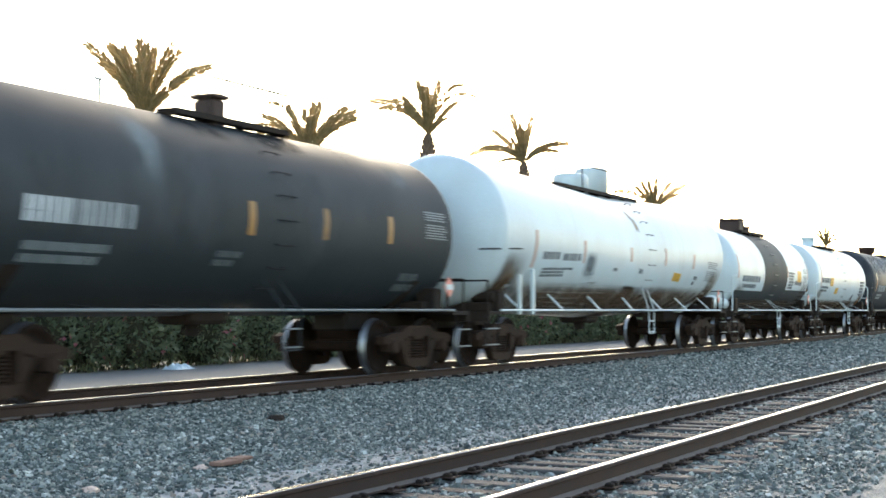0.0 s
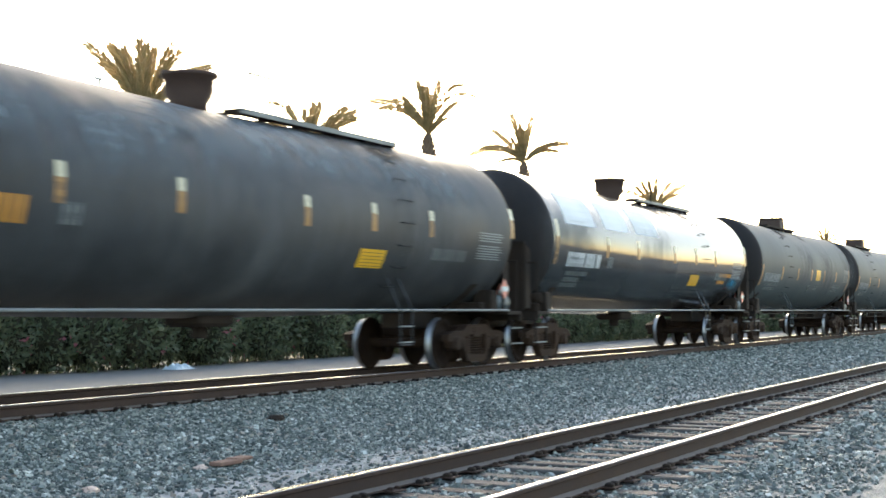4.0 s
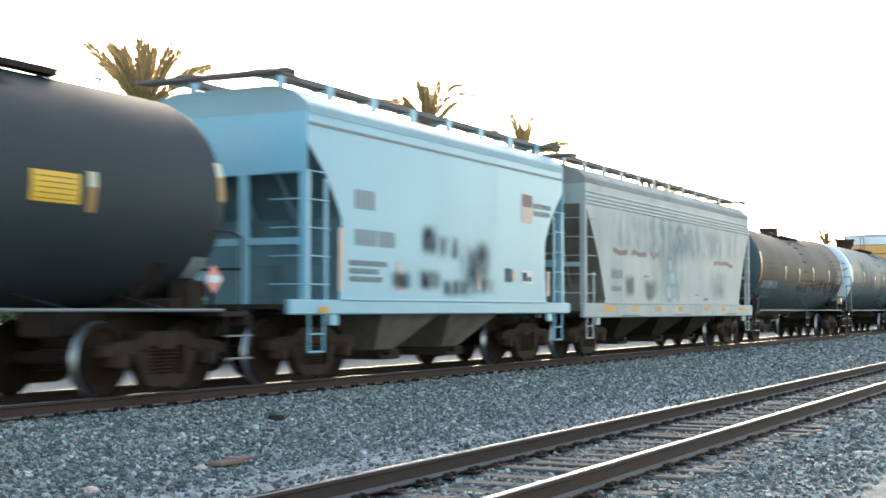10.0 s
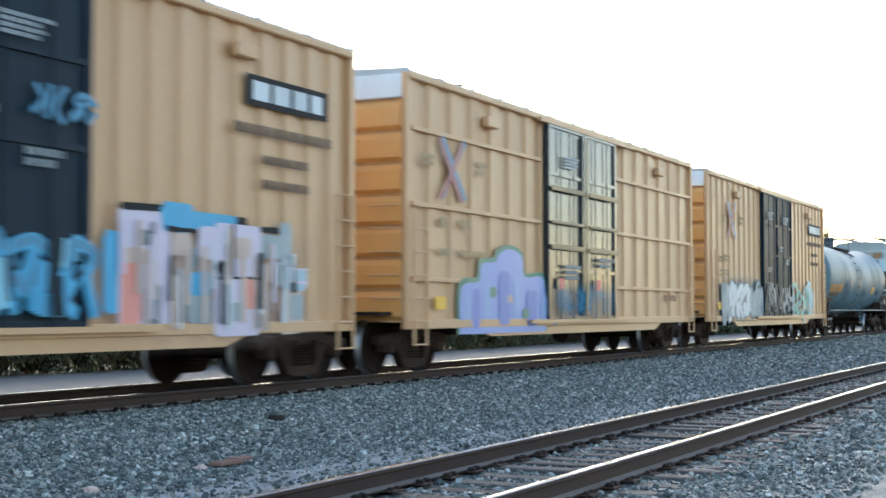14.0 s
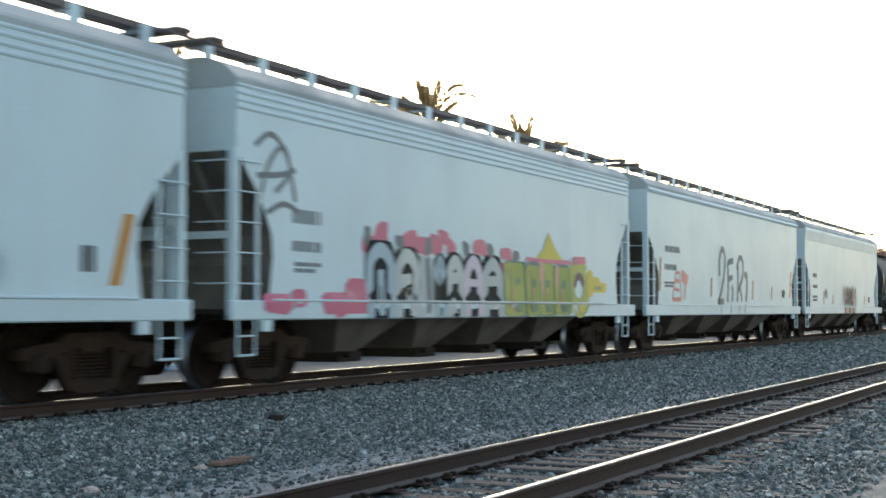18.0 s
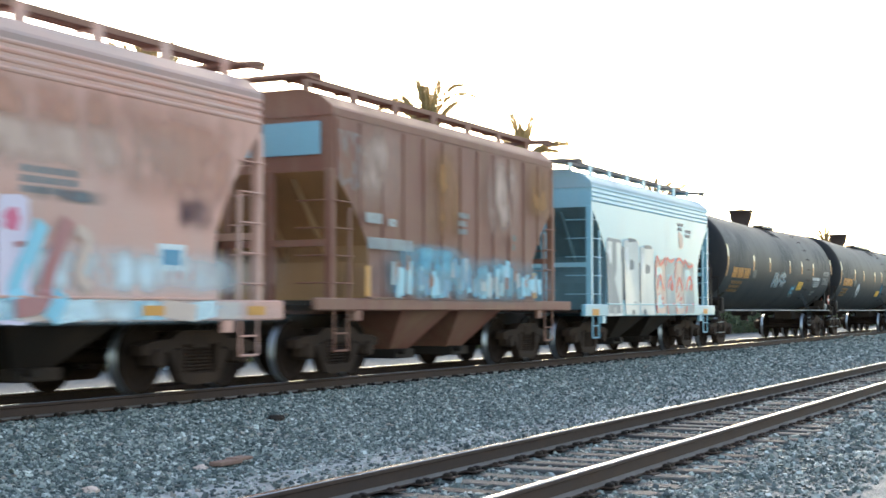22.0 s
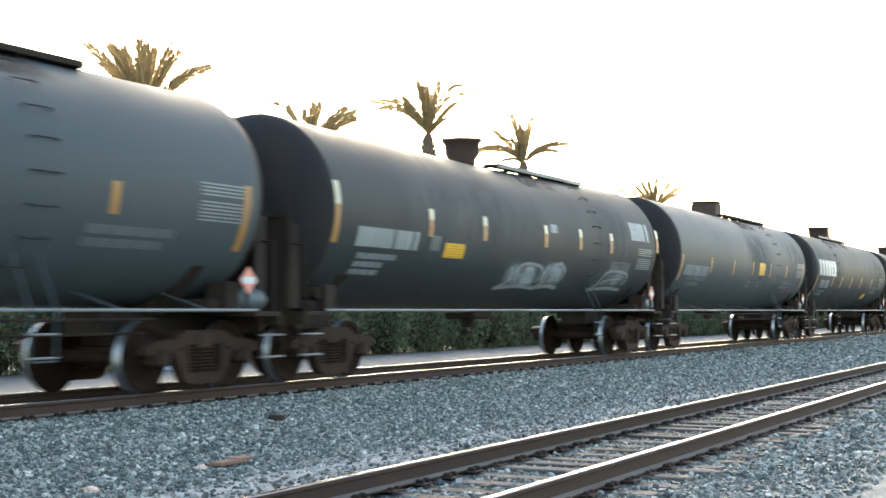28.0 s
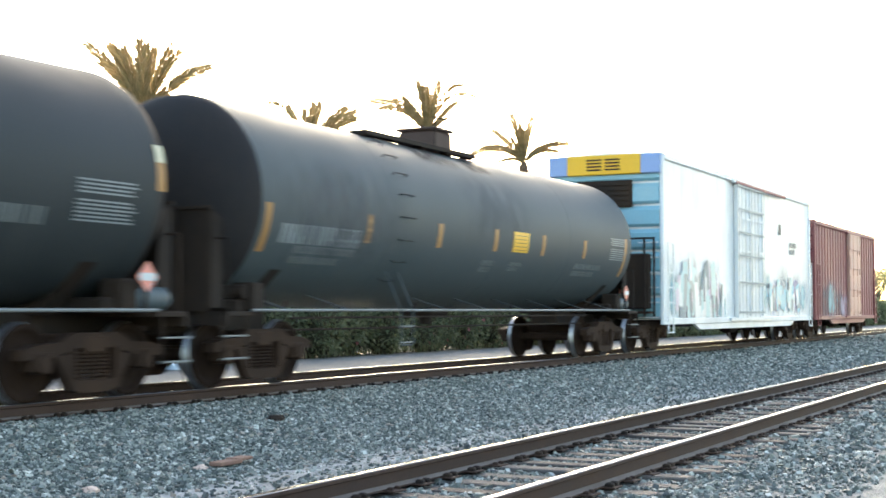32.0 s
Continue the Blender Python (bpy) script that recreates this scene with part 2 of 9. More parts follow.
# ---- mesh building ----
class Shape:
    """Collects vertices and faces for one mesh."""

    def __init__(self):
        self.v, self.f, self.mi, self.slot = [], [], [], 0

    def add(self, vs, fs):
        k = len(self.v)
        self.v += [tuple(p) for p in vs]
        self.f += [tuple(i + k for i in q) for q in fs]
        self.mi += [self.slot] * len(fs)
        return self

    def box(self, x0, x1, y0, y1, z0, z1, c=0.0):
        if c <= 0:
            return self.add([(x, y, z) for x in (x0, x1) for y in (y0, y1) for z in (z0, z1)],
                            [(0, 1, 3, 2), (4, 6, 7, 5), (0, 4, 5, 1), (2, 3, 7, 6), (0, 2, 6, 4), (1, 5, 7, 3)])
        p = []
        for z, d in ((z0, c), (z0 + c, 0), (z1 - c, 0), (z1, c)):
            a, b, e, g = x0 + d, x1 - d, y0 + d, y1 - d
            p += [(a + c, e, z), (b - c, e, z), (b, e + c, z), (b, g - c, z), (b - c, g, z), (a + c, g, z), (a, g - c, z), (a, e + c, z)]
        q = [tuple(range(7, -1, -1)), tuple(range(24, 32))]
        for r in range(3):
            q += [(8 * r + i, 8 * r + (i + 1) % 8, 8 * r + 8 + (i + 1) % 8, 8 * r + 8 + i) for i in range(8)]
        return self.add(p, q)

    def tube(self, a, b, r, n=6, r2=None):
        a, b = Vector(a), Vector(b)
        d = (b - a).normalized()
        u = d.orthogonal().normalized()
        w = d.cross(u)
        p = []
        for c, rr in ((a, r), (b, r if r2 is None else r2)):
            p += [c + (u * math.cos(2 * math.pi * i / n) + w * math.sin(2 * math.pi * i / n)) * rr for i in range(n)]
        q = [(i, (i + 1) % n, n + (i + 1) % n, n + i) for i in range(n)] + [tuple(range(n - 1, -1, -1)), tuple(range(n, 2 * n))]
        return self.add(p, q)

    def pipe(self, pts, r, n=6):
        for a, b in zip(pts, pts[1:]):
            self.tube(a, b, r, n)
        return self

    def lathe(self, prof, axis="x", n=32, centre=(0, 0, 0), caps=True):
        """prof: (place along the axis, radius)."""
        p, q = [], []
        for h, r in prof:
            for i in range(n):
                a = 2 * math.pi * i / n
                c, s = math.cos(a) * r, math.sin(a) * r
                o = {"x": (h, c, s), "y": (s, h, c), "z": (c, s, h)}[axis]
                p.append(tuple(o[k] + centre[k] for k in range(3)))
        for k in range(len(prof) - 1):
            q += [(k * n + i, k * n + (i + 1) % n, (k + 1) * n + (i + 1) % n, (k + 1) * n + i) for i in range(n)]
        if caps:
            m = (len(prof) - 1) * n
            q += [tuple(range(n - 1, -1, -1)), tuple(range(m, m + n))]
        return self.add(p, q)

    def prism(self, poly, y0, y1):
        """poly: (x, z) outline, drawn out along y."""
        n = len(poly)
        p = [(x, y0, z) for x, z in poly] + [(x, y1, z) for x, z in poly]
        return self.add(p, [tuple(range(n)), tuple(range(2 * n - 1, n - 1, -1))] + [(i, n + i, n + (i + 1) % n, (i + 1) % n) for i in range(n)])

    def section(self, poly, x0, x1):
        """poly: (y, z) outline, drawn out along x."""
        n = len(poly)
        p = [(x0, y, z) for y, z in poly] + [(x1, y, z) for y, z in poly]
        return self.add(p, [tuple(range(n)), tuple(range(2 * n - 1, n - 1, -1))] + [(i, n + i, n + (i + 1) % n, (i + 1) % n) for i in range(n)])

    def mesh(self, name, mats, smooth=False):
        me = bpy.data.meshes.new(name)
        me.from_pydata(self.v, [], self.f)
        for m in mats if isinstance(mats, (list, tuple)) else [mats]:
            me.materials.append(m)
        me.polygons.foreach_set("material_index", self.mi)
        bm = bmesh.new()
        bm.from_mesh(me)
        bmesh.ops.recalc_face_normals(bm, faces=bm.faces)
        bm.to_mesh(me)
        bm.free()
        if smooth:
            me.polygons.foreach_set("use_smooth", [len(p.vertices) == 4 for p in me.polygons])
        return me


KEPT = {}


def kept(key, make):
    """A mesh made once and shared by alike parts."""
    if key not in KEPT:
        KEPT[key] = make()
    return KEPT[key]


def part(name, me, parent, at=(0, 0, 0), label="", turn=0.0):
    ob = new(name, me)
    ob.parent = parent
    ob.location = at
    if turn:
        ob.rotation_euler = (0, 0, turn)
    if label:
        tagged(ob, label)
    return ob


def shape_part(name, sh, mats, parent, label="", smooth=False):
    return part(name, sh.mesh(name, mats, smooth), parent, label=label)


# ---- surfaces that carry lettering: (along, up) to a point ----
def round_side(R, zc, sag=0.0, hs=1.0):
    """Side of a tank whose halves dip towards its middle; up is in degrees above the level of its ends' axis."""
    def dip(s):
        return sag * max(0.0, 1 - abs(s) / hs)

    def shell(s, a, off):
        r = R + off
        return (s, -r * math.cos(radians(a)), zc - dip(s) + r * math.sin(radians(a)))

    def at(s, a, off):
        return shell(s, a + math.degrees(dip(s) / R) * min(1, max(0, (60 - a) / 40)), off)
    at.unit = shell.unit = math.pi * R / 180
    at.dip, at.shell = dip, shell
    return at


def level_side(at, R):
    """The same tank side, with heights taken level along a shell that dips in the middle."""
    def lifted(s, a, off):
        return at(s, math.degrees(math.asin(max(-1.0, min(1.0, math.sin(radians(a)) + at.dip(s) / R)))), off)
    lifted.unit, lifted.dip = at.unit, at.dip
    return lifted


def head_side(R, zc, hs, dep):
    """The domed end that faces -X; along runs from the rim (0) to the middle (1), up is in degrees round the rim."""
    def at(s, a, off):
        q = radians(90 * min(1, max(0, s)))
        r = R * math.cos(q) + off
        return (-hs - (dep + off) * math.sin(q), -r * math.cos(radians(a)), zc + r * math.sin(radians(a)))
    at.unit = math.pi * R / 180
    return at


def dome_side(R, zc, hs, dep):
    """The domed end that faces -X seen square on; along is across the track, up is height."""
    def at(s, z, off):
        q = min(1.0, math.hypot(s, z - zc) / R)
        return (-hs - dep * math.sqrt(1 - q * q) - off, -s, z)
    at.unit = 1.0
    return at


def flat_side(y):
    def at(s, z, off):
        return (s, y - off, z)
    at.unit = 1.0
    return at


def end_side(x):
    """The end of a car that faces -X; along is across the track."""
    def at(s, z, off):
        return (x - off, -s, z)
    at.unit = 1.0
    return at


def patch(sh, at, s0, s1, v0, v1, off=0.004, slant=0.0, fit=0.13, edges=True):
    n = max(1, int(abs(v1 - v0) * at.unit / fit + 0.99))
    p = []
    for i in range(n + 1):
        v = v0 + (v1 - v0) * i / n
        d = slant * (i / n - 0.5)
        p += [at(s0 + d, v, off), at(s1 + d, v, off)]
    # front sheet with turned-back edges, a few millimetres thick
    k = len(p)
    for i in range(n + 1):
        v = v0 + (v1 - v0) * i / n
        d = slant * (i / n - 0.5)
        p += [at(s0 + d, v, off - 0.004), at(s1 + d, v, off - 0.004)]
    q = [(2 * i, 2 * i + 1, 2 * i + 3, 2 * i + 2) for i in range(n)]
    if not edges:
        sh.add(p[:k], q)
        return
    q += [(k + 2 * i, 2 * i, 2 * i + 2, k + 2 * i + 2) for i in range(n)] + [(2 * i + 1, k + 2 * i + 1, k + 2 * i + 3, 2 * i + 3) for i in range(n)]
    q += [(k, k + 1, 1, 0), (2 * n, 2 * n + 1, k + 2 * n + 1, k + 2 * n)]
    sh.add(p, q)


def stroke(sh, at, pts, w, off):
    """A ribbon of paint through (along, up) points."""
    u = at.unit
    P = [Vector((s, v * u)) for s, v in pts]
    L, Rr = [], []
    for i, c in enumerate(P):
        d = (P[min(i + 1, len(P) - 1)] - P[max(i - 1, 0)])
        d = d.normalized() if d.length > 1e-6 else Vector((1, 0))
        nrm = Vector((-d.y, d.x)) * w / 2
        L.append(c + nrm)
        Rr.append(c - nrm)
    p = [at(c.x, c.y / u, off) for c in L] + [at(c.x, c.y / u, off) for c in Rr]
    n = len(P)
    sh.add(p, [(i, i + 1, n + i + 1, n + i) for i in range(n - 1)])


def lettering(car, at, mat, s0, s1, v0, v1, lines=1, seed=1):
    """Bars in the place of small writing."""
    rg = random.Random(seed * 7 + int(s0 * 100))
    sh = Shape()
    h = (v1 - v0) / (lines * 1.45 - 0.45)
    for k in range(lines):
        top = v1 - k * h * 1.45
        cw = max(h * at.unit * 0.46, 0.04)
        e = s1 - (rg.random() * 0.3 * (s1 - s0) if lines > 1 and k else 0)
        s = s0
        word = rg.randint(4, 9)
        while s < e - cw * 0.4:
            patch(sh, at, s, min(s + cw * 0.68, e), top - h, top, 0.005)
            s += cw
            word -= 1
            if word == 0:
                s += cw * 0.45
                word = rg.randint(4, 8)
    if sh.v:
        tagged(shape_part("lettering", sh, mat, car), kind="stuff")


def data_panel(car, at, s0, s1, v0, v1):
    sh = Shape()
    n = 11
    h = (v1 - v0) / n
    for k in range(n):
        if k == 6:
            continue
        patch(sh, at, s0 + (0.02 if k % 2 else 0), s1 - (0.05 * (k % 3)), v0 + k * h, v0 + (k + 0.45) * h, 0.005)
    tagged(shape_part("data_panel", sh, M_DIMW, car), "block of fine white lines", kind="stuff")


def placard(car, at, s0, s1, v0, v1, mat=None):
    sh = Shape()
    patch(sh, at, s0, s1, v0, v1, 0.006)
    sh.slot = 1
    n = 5
    for k in range(n):
        a = v0 + (v1 - v0) * (k + 0.6) / (n + 0.6)
        patch(sh, at, s0 + 0.1 * (s1 - s0), s1 - 0.1 * (s1 - s0), a - (v1 - v0) * 0.016, a + (v1 - v0) * 0.016, 0.010)
    shape_part("placard", sh, [mat or M_PLACARD, M_ORANGED], car, "yellow warning placard with dark lines")


def tape(car, at, s, v0, v1, mat=None, slant=0.0, w=0.14, two=False):
    sh = Shape()
    patch(sh, at, s - w / 2, s + w / 2, v0, v1, 0.005, slant)
    # the cream upper part paints the sky's reflection onto the tape
    if two:
        sh.slot = 1
        patch(sh, at, s - w / 2, s + w / 2, v0 + 0.62 * (v1 - v0), v1, 0.0085, slant)
    shape_part("reflector_stripe", sh, [mat or M_OCHRE, M_TAPESKY] if two else mat or M_OCHRE, car)


GLYPHS = (
    (((0.05, 0.0), (0.3, 0.55), (0.1, 0.9), (0.6, 1.0), (0.75, 0.3)), ((0.4, 0.0), (0.95, 0.35), (0.8, 0.8))),
    (((0.95, 0.7), (0.5, 1.0), (0.25, 0.75), (0.6, 0.45), (0.2, 0.0)), ((0.7, 0.0), (0.95, 0.5))),
    (((0.0, 0.8), (0.35, 0.2), (0.45, 1.0), (0.7, 0.0), (0.8, 0.7), (1.0, 0.5)),),
    (((0.2, 0.0), (0.1, 0.6), (0.35, 1.0)), ((0.35, 0.3), (0.6, 0.95), (0.65, 0.1)), ((0.85, 0.0), (0.9, 0.9))),
    (((0.1, 0.25), (0.5, 0.0), (0.9, 0.2)), ((0.0, 0.6), (0.5, 0.8), (1.0, 0.55)), ((0.45, 0.1), (0.6, 1.0))),
    (((0.15, 1.0), (0.3, 0.4), (0.05, 0.0)), ((0.5, 1.0), (0.55, 0.0)), ((0.95, 0.9), (0.7, 0.5), (1.0, 0.1))),
    (((0.0, 0.1), (0.3, 0.9), (0.55, 0.35), (0.35, 0.1)), ((0.6, 0.0), (0.7, 1.0), (1.0, 0.8), (0.85, 0.3))),
    (((0.1, 0.0), (0.15, 0.95), (0.4, 0.6)), ((0.45, 0.0), (0.5, 0.5), (0.8, 0.6), (0.95, 1.0)), ((0.75, 0.0), (0.95, 0.35))),
)


def rounded(pts, m=5):
    """Points of a smooth line through the given ones."""
    P = [pts[0]] + list(pts) + [pts[-1]]
    out = []
    for i in range(1, len(P) - 2):
        a, b, c, d = P[i - 1], P[i], P[i + 1], P[i + 2]
        for k in range(m):
            t = k / m
            out.append(tuple(0.5 * (2 * b[j] + (c[j] - a[j]) * t + (2 * a[j] - 5 * b[j] + 4 * c[j] - d[j]) * t * t + (3 * b[j] - a[j] - 3 * c[j] + d[j]) * t ** 3) for j in (0, 1)))
    return out + [tuple(pts[-1])]


def blocks(car, at, s0, s1, v0, v1, fills, line, seed, n=5, lean=0.12, fat=0.36, cloud=None, shine=True):
    """A row of sprayed, crossing strokes: dark outline, filled body, broken highlights, each group a piece of its own."""
    rg = random.Random(seed)
    cw = (s1 - s0) / n
    H = v1 - v0
    if cloud:
        sh = Shape()
        for k in range(n * 3):
            blob(sh, at, rg.uniform(s0, s1), v0 + H * rg.choice((0.85, 0.95, 0.12, 0.5)) + rg.uniform(-0.1, 0.1) * H, cw * rg.uniform(0.16, 0.36), H * rg.uniform(0.06, 0.16), 0.0042 + 0.0001 * k, rg)
        shape_part("graffiti", sh, cloud, car, "sprayed cloud behind the graffiti")
    for k in range(n):
        sh = Shape()
        mats = list(fills) + [line, M_WHITE]
        x0 = s0 + cw * k + rg.uniform(-0.08, 0.08) * cw
        z0 = v0 + rg.uniform(0.0, 0.12) * H
        h = (v1 - z0) * rg.uniform(0.85, 1.02)
        w = cw * rg.uniform(1.0, 1.22)
        g = GLYPHS[rg.randrange(len(GLYPHS))]
        flip, turn = rg.random() < 0.4, rg.random() < 0.4
        wd = fat * min(cw, H * at.unit * 0.75)
        o = 0.0085 + 0.0011 * (k % 3)
        col = rg.randrange(len(fills))
        lines = []
        for poly in g:
            lines.append(rounded([(x0 + w * (1 - x if flip else x) + lean * z * w + rg.uniform(-0.05, 0.05) * w, z0 + h * min(1.05, max(-0.03, (1 - z if turn else z) + rg.uniform(-0.07, 0.07)))) for x, z in poly]))
        if rg.random() < 0.75:
            a, b = rg.uniform(0, 0.5), rg.uniform(0.5, 1)
            lines.append(rounded([(x0 + w * a, z0 + h * rg.uniform(0, 0.35)), (x0 + w * (a + b) / 2 + 0.1 * w, z0 + h * rg.uniform(0.3, 0.7)), (x0 + w * b, z0 + h * rg.uniform(0.65, 1.0))]))
        sh.slot = len(fills)
        for j, p in enumerate(lines):
            stroke(sh, at, p, wd * 1.42, o + 0.0002 * j)
            stroke(sh, at, [(x + 0.10 * wd, z - 0.10 * wd / at.unit) for x, z in p], wd * 1.30, o - 0.0012 + 0.0002 * j)
        for j, p in enumerate(lines):
            q = len(p)
            cut = rg.randint(q // 3, q - 2)
            sh.slot = col
            stroke(sh, at, p[:cut + 1], wd, o + 0.004 + 0.0002 * j)
            sh.slot = rg.randrange(len(fills)) if rg.random() < 0.5 else col
            stroke(sh, at, p[cut:], wd, o + 0.004 + 0.0002 * j)
            if shine and rg.random() < 0.6:
                sh.slot = len(fills) + 1
                a = rg.randint(0, max(0, q - 4))
                stroke(sh, at, [(x - 0.22 * wd, z + 0.1 * wd / at.unit) for x, z in p[a:a + 4]], wd * 0.16, o + 0.008)
        tagged(shape_part("graffiti", sh, mats, car, "sprayed graffiti shape"), kind="stuff")


def mosaic(car, at, s0, s1, v0, v1, fills, seed, n=40, size=0.3, top=0.25):
    """A dense jumble of short fat sprayed strokes that fills an area with an uneven top edge."""
    rg = random.Random(seed)
    sh = Shape()
    H = v1 - v0
    for k in range(n):
        sh.slot = rg.randrange(len(fills))
        w = size * rg.uniform(0.4, 1.0)
        c = s0 + w / 2 + (s1 - s0 - w) * rg.random()
        hi = v1 - top * H * (0.5 + 0.5 * math.sin(c * 3.1 + seed)) * rg.uniform(0.6, 1.2)
        lo = v0 + rg.random() ** 1.5 * (hi - v0) * 0.7
        ln = rg.uniform(0.3, 0.75) * H
        d = rg.uniform(-0.25, 0.25) * w
        stroke(sh, at, [(c - d, lo), (c + d * 0.4, min(hi, lo + ln * 0.5)), (c + d, min(hi, lo + ln))], w, 0.005 + 0.00008 * k)
    tagged(shape_part("graffiti", sh, list(fills), car), "dense jumble of sprayed strokes", kind="stuff")


def bars(car, at, s0, s1, v0, v1, fills, seed, n, lean=0.06):
    """Upright sprayed strips in changing colours."""
    rg = random.Random(seed)
    sh = Shape()
    for k in range(n):
        sh.slot = k % len(fills)
        a = s0 + (s1 - s0) * k / n
        w = (s1 - s0) / n * rg.uniform(0.7, 1.25)
        stroke(sh, at, [(a + w / 2, v0), (a + w / 2 + rg.uniform(-1, 1) * lean, v0 + (v1 - v0) * rg.uniform(0.85, 1.0))], w, 0.005 + 0.0007 * (k % 4))
    tagged(shape_part("graffiti", sh, list(fills), car, "sprayed graffiti strips"), kind="stuff")


def spray(car, at, s0, s1, v0, v1, fills, line, seed, letters=4, back=None, lw=0.05):
    """Looser scrawl of thinner strokes, with an optional cloud behind."""
    if letters <= 2 and at.unit < 0.5:
        # a small blurred squiggle: two thin overlapping films of paint
        stain(car, at, s0, s0 + 0.75 * (s1 - s0), v0 + 0.2 * (v1 - v0), v1, line, seed)
        stain(car, at, s0 + 0.2 * (s1 - s0), s1, v0, v0 + 0.8 * (v1 - v0), fills[0], seed + 1)
        return
    thin = len(set(m.name for m in list(fills) + [line])) == 1
    cw = (s1 - s0) / letters
    blocks(car, at, s0, s1, v0, v1, fills, line, seed, letters, 0.1, max(0.12 if thin else 0.17, min(0.3, lw / max(0.1, cw) * 1.6)), back, False)


def slab(sh, at, s0, s1, v0, v1, off, round_=0.12, lean=0.0, rg=None):
    """A sprayed shape with rounded, slightly uneven corners."""
    u = at.unit
    r = min(round_, 0.48 * (s1 - s0), 0.48 * (v1 - v0) * u)
    out = []
    for cs, cv, a0 in ((s1 - r, v1 - r / u, 0), (s0 + r, v1 - r / u, 90), (s0 + r, v0 + r / u, 180), (s1 - r, v0 + r / u, 270)):
        for k in range(4):
            a = radians(a0 + 30 * k)
            j = rg.uniform(-0.02, 0.02) if rg else 0
            out.append((cs + (r + j) * math.cos(a), cv + (r + j) * math.sin(a) / u))
    mid = ((s0 + s1) / 2, (v0 + v1) / 2)
    p = [at(x + lean * (z - v0), z, off) for x, z in [mid] + out]
    n = len(out)
    sh.add(p, [(0, 1 + i, 1 + (i + 1) % n) for i in range(n)])


def slabs(car, at, pieces, mats, label, off=0.006, round_=0.12, seed=1):
    """pieces: material's place in mats, along from and to, up from and to; later ones lie over earlier ones."""
    rg = random.Random(seed)
    sh = Shape()
    for k, (slot, s0, s1, v0, v1) in enumerate(pieces):
        sh.slot = slot
        slab(sh, at, s0, s1, v0, v1, off + 0.0012 * k, round_, 0.0, rg)
    tagged(shape_part("graffiti", sh, mats, car, label), kind="stuff")


def mural_side(z_sill, y_sill, y_body):
    """A car side whose sill stands proud of the body."""
    def at(s, z, off):
        return (s, (y_sill if z < z_sill else y_body) - off, z)
    at.unit = 1.0
    return at


def arch_letter(car, at, s0, s1, v0, v1, band, fill, dark, light, seed, boxes=()):
    """A tall sprayed arch: pale band round a black heart with pale boxes in it."""
    rg = random.Random(seed)
    sh = Shape()
    sh.slot = 1
    slab(sh, at, s0 - 0.05, s1 + 0.02, v0, v1 + 0.05, 0.0055, 0.28, 0, rg)
    sh.slot = 0
    a, b, t = s0 + band / 2, s1 - band / 2, v1 - band / 2
    stroke(sh, at, rounded([(a, v0), (a - 0.01, (v0 + v1) / 2), (a + 0.03, t - 0.15), ((a + b) / 2, t + 0.02), (b - 0.03, t - 0.15), (b + 0.01, (v0 + v1) / 2), (b, v0)]), band, 0.009)
    sh.slot = 2
    for x0, x1, z0, z1 in boxes:
        slab(sh, at, x0, x1, z0, z1, 0.011, 0.06, 0, rg)
    shape_part("graffiti", sh, [fill, dark, light], car, "tall sprayed arch with a black heart")


def blob(sh, at, c, v, rs, rv, off, rg):
    n = 12
    ph = rg.uniform(0, 6)
    p = [at(c, v, off)]
    for i in range(n):
        a = 2 * math.pi * i / n
        r = 1 + 0.18 * math.sin(2 * a + ph) + 0.12 * math.sin(3 * a + ph * 2)
        x, y = math.cos(a), math.sin(a)
        p.append(at(c + rs * r * math.copysign(abs(x) ** 0.7, x), v + rv * r * math.copysign(abs(y) ** 0.7, y), off))
    sh.add(p, [(0, 1 + i, 1 + (i + 1) % n) for i in range(n)])


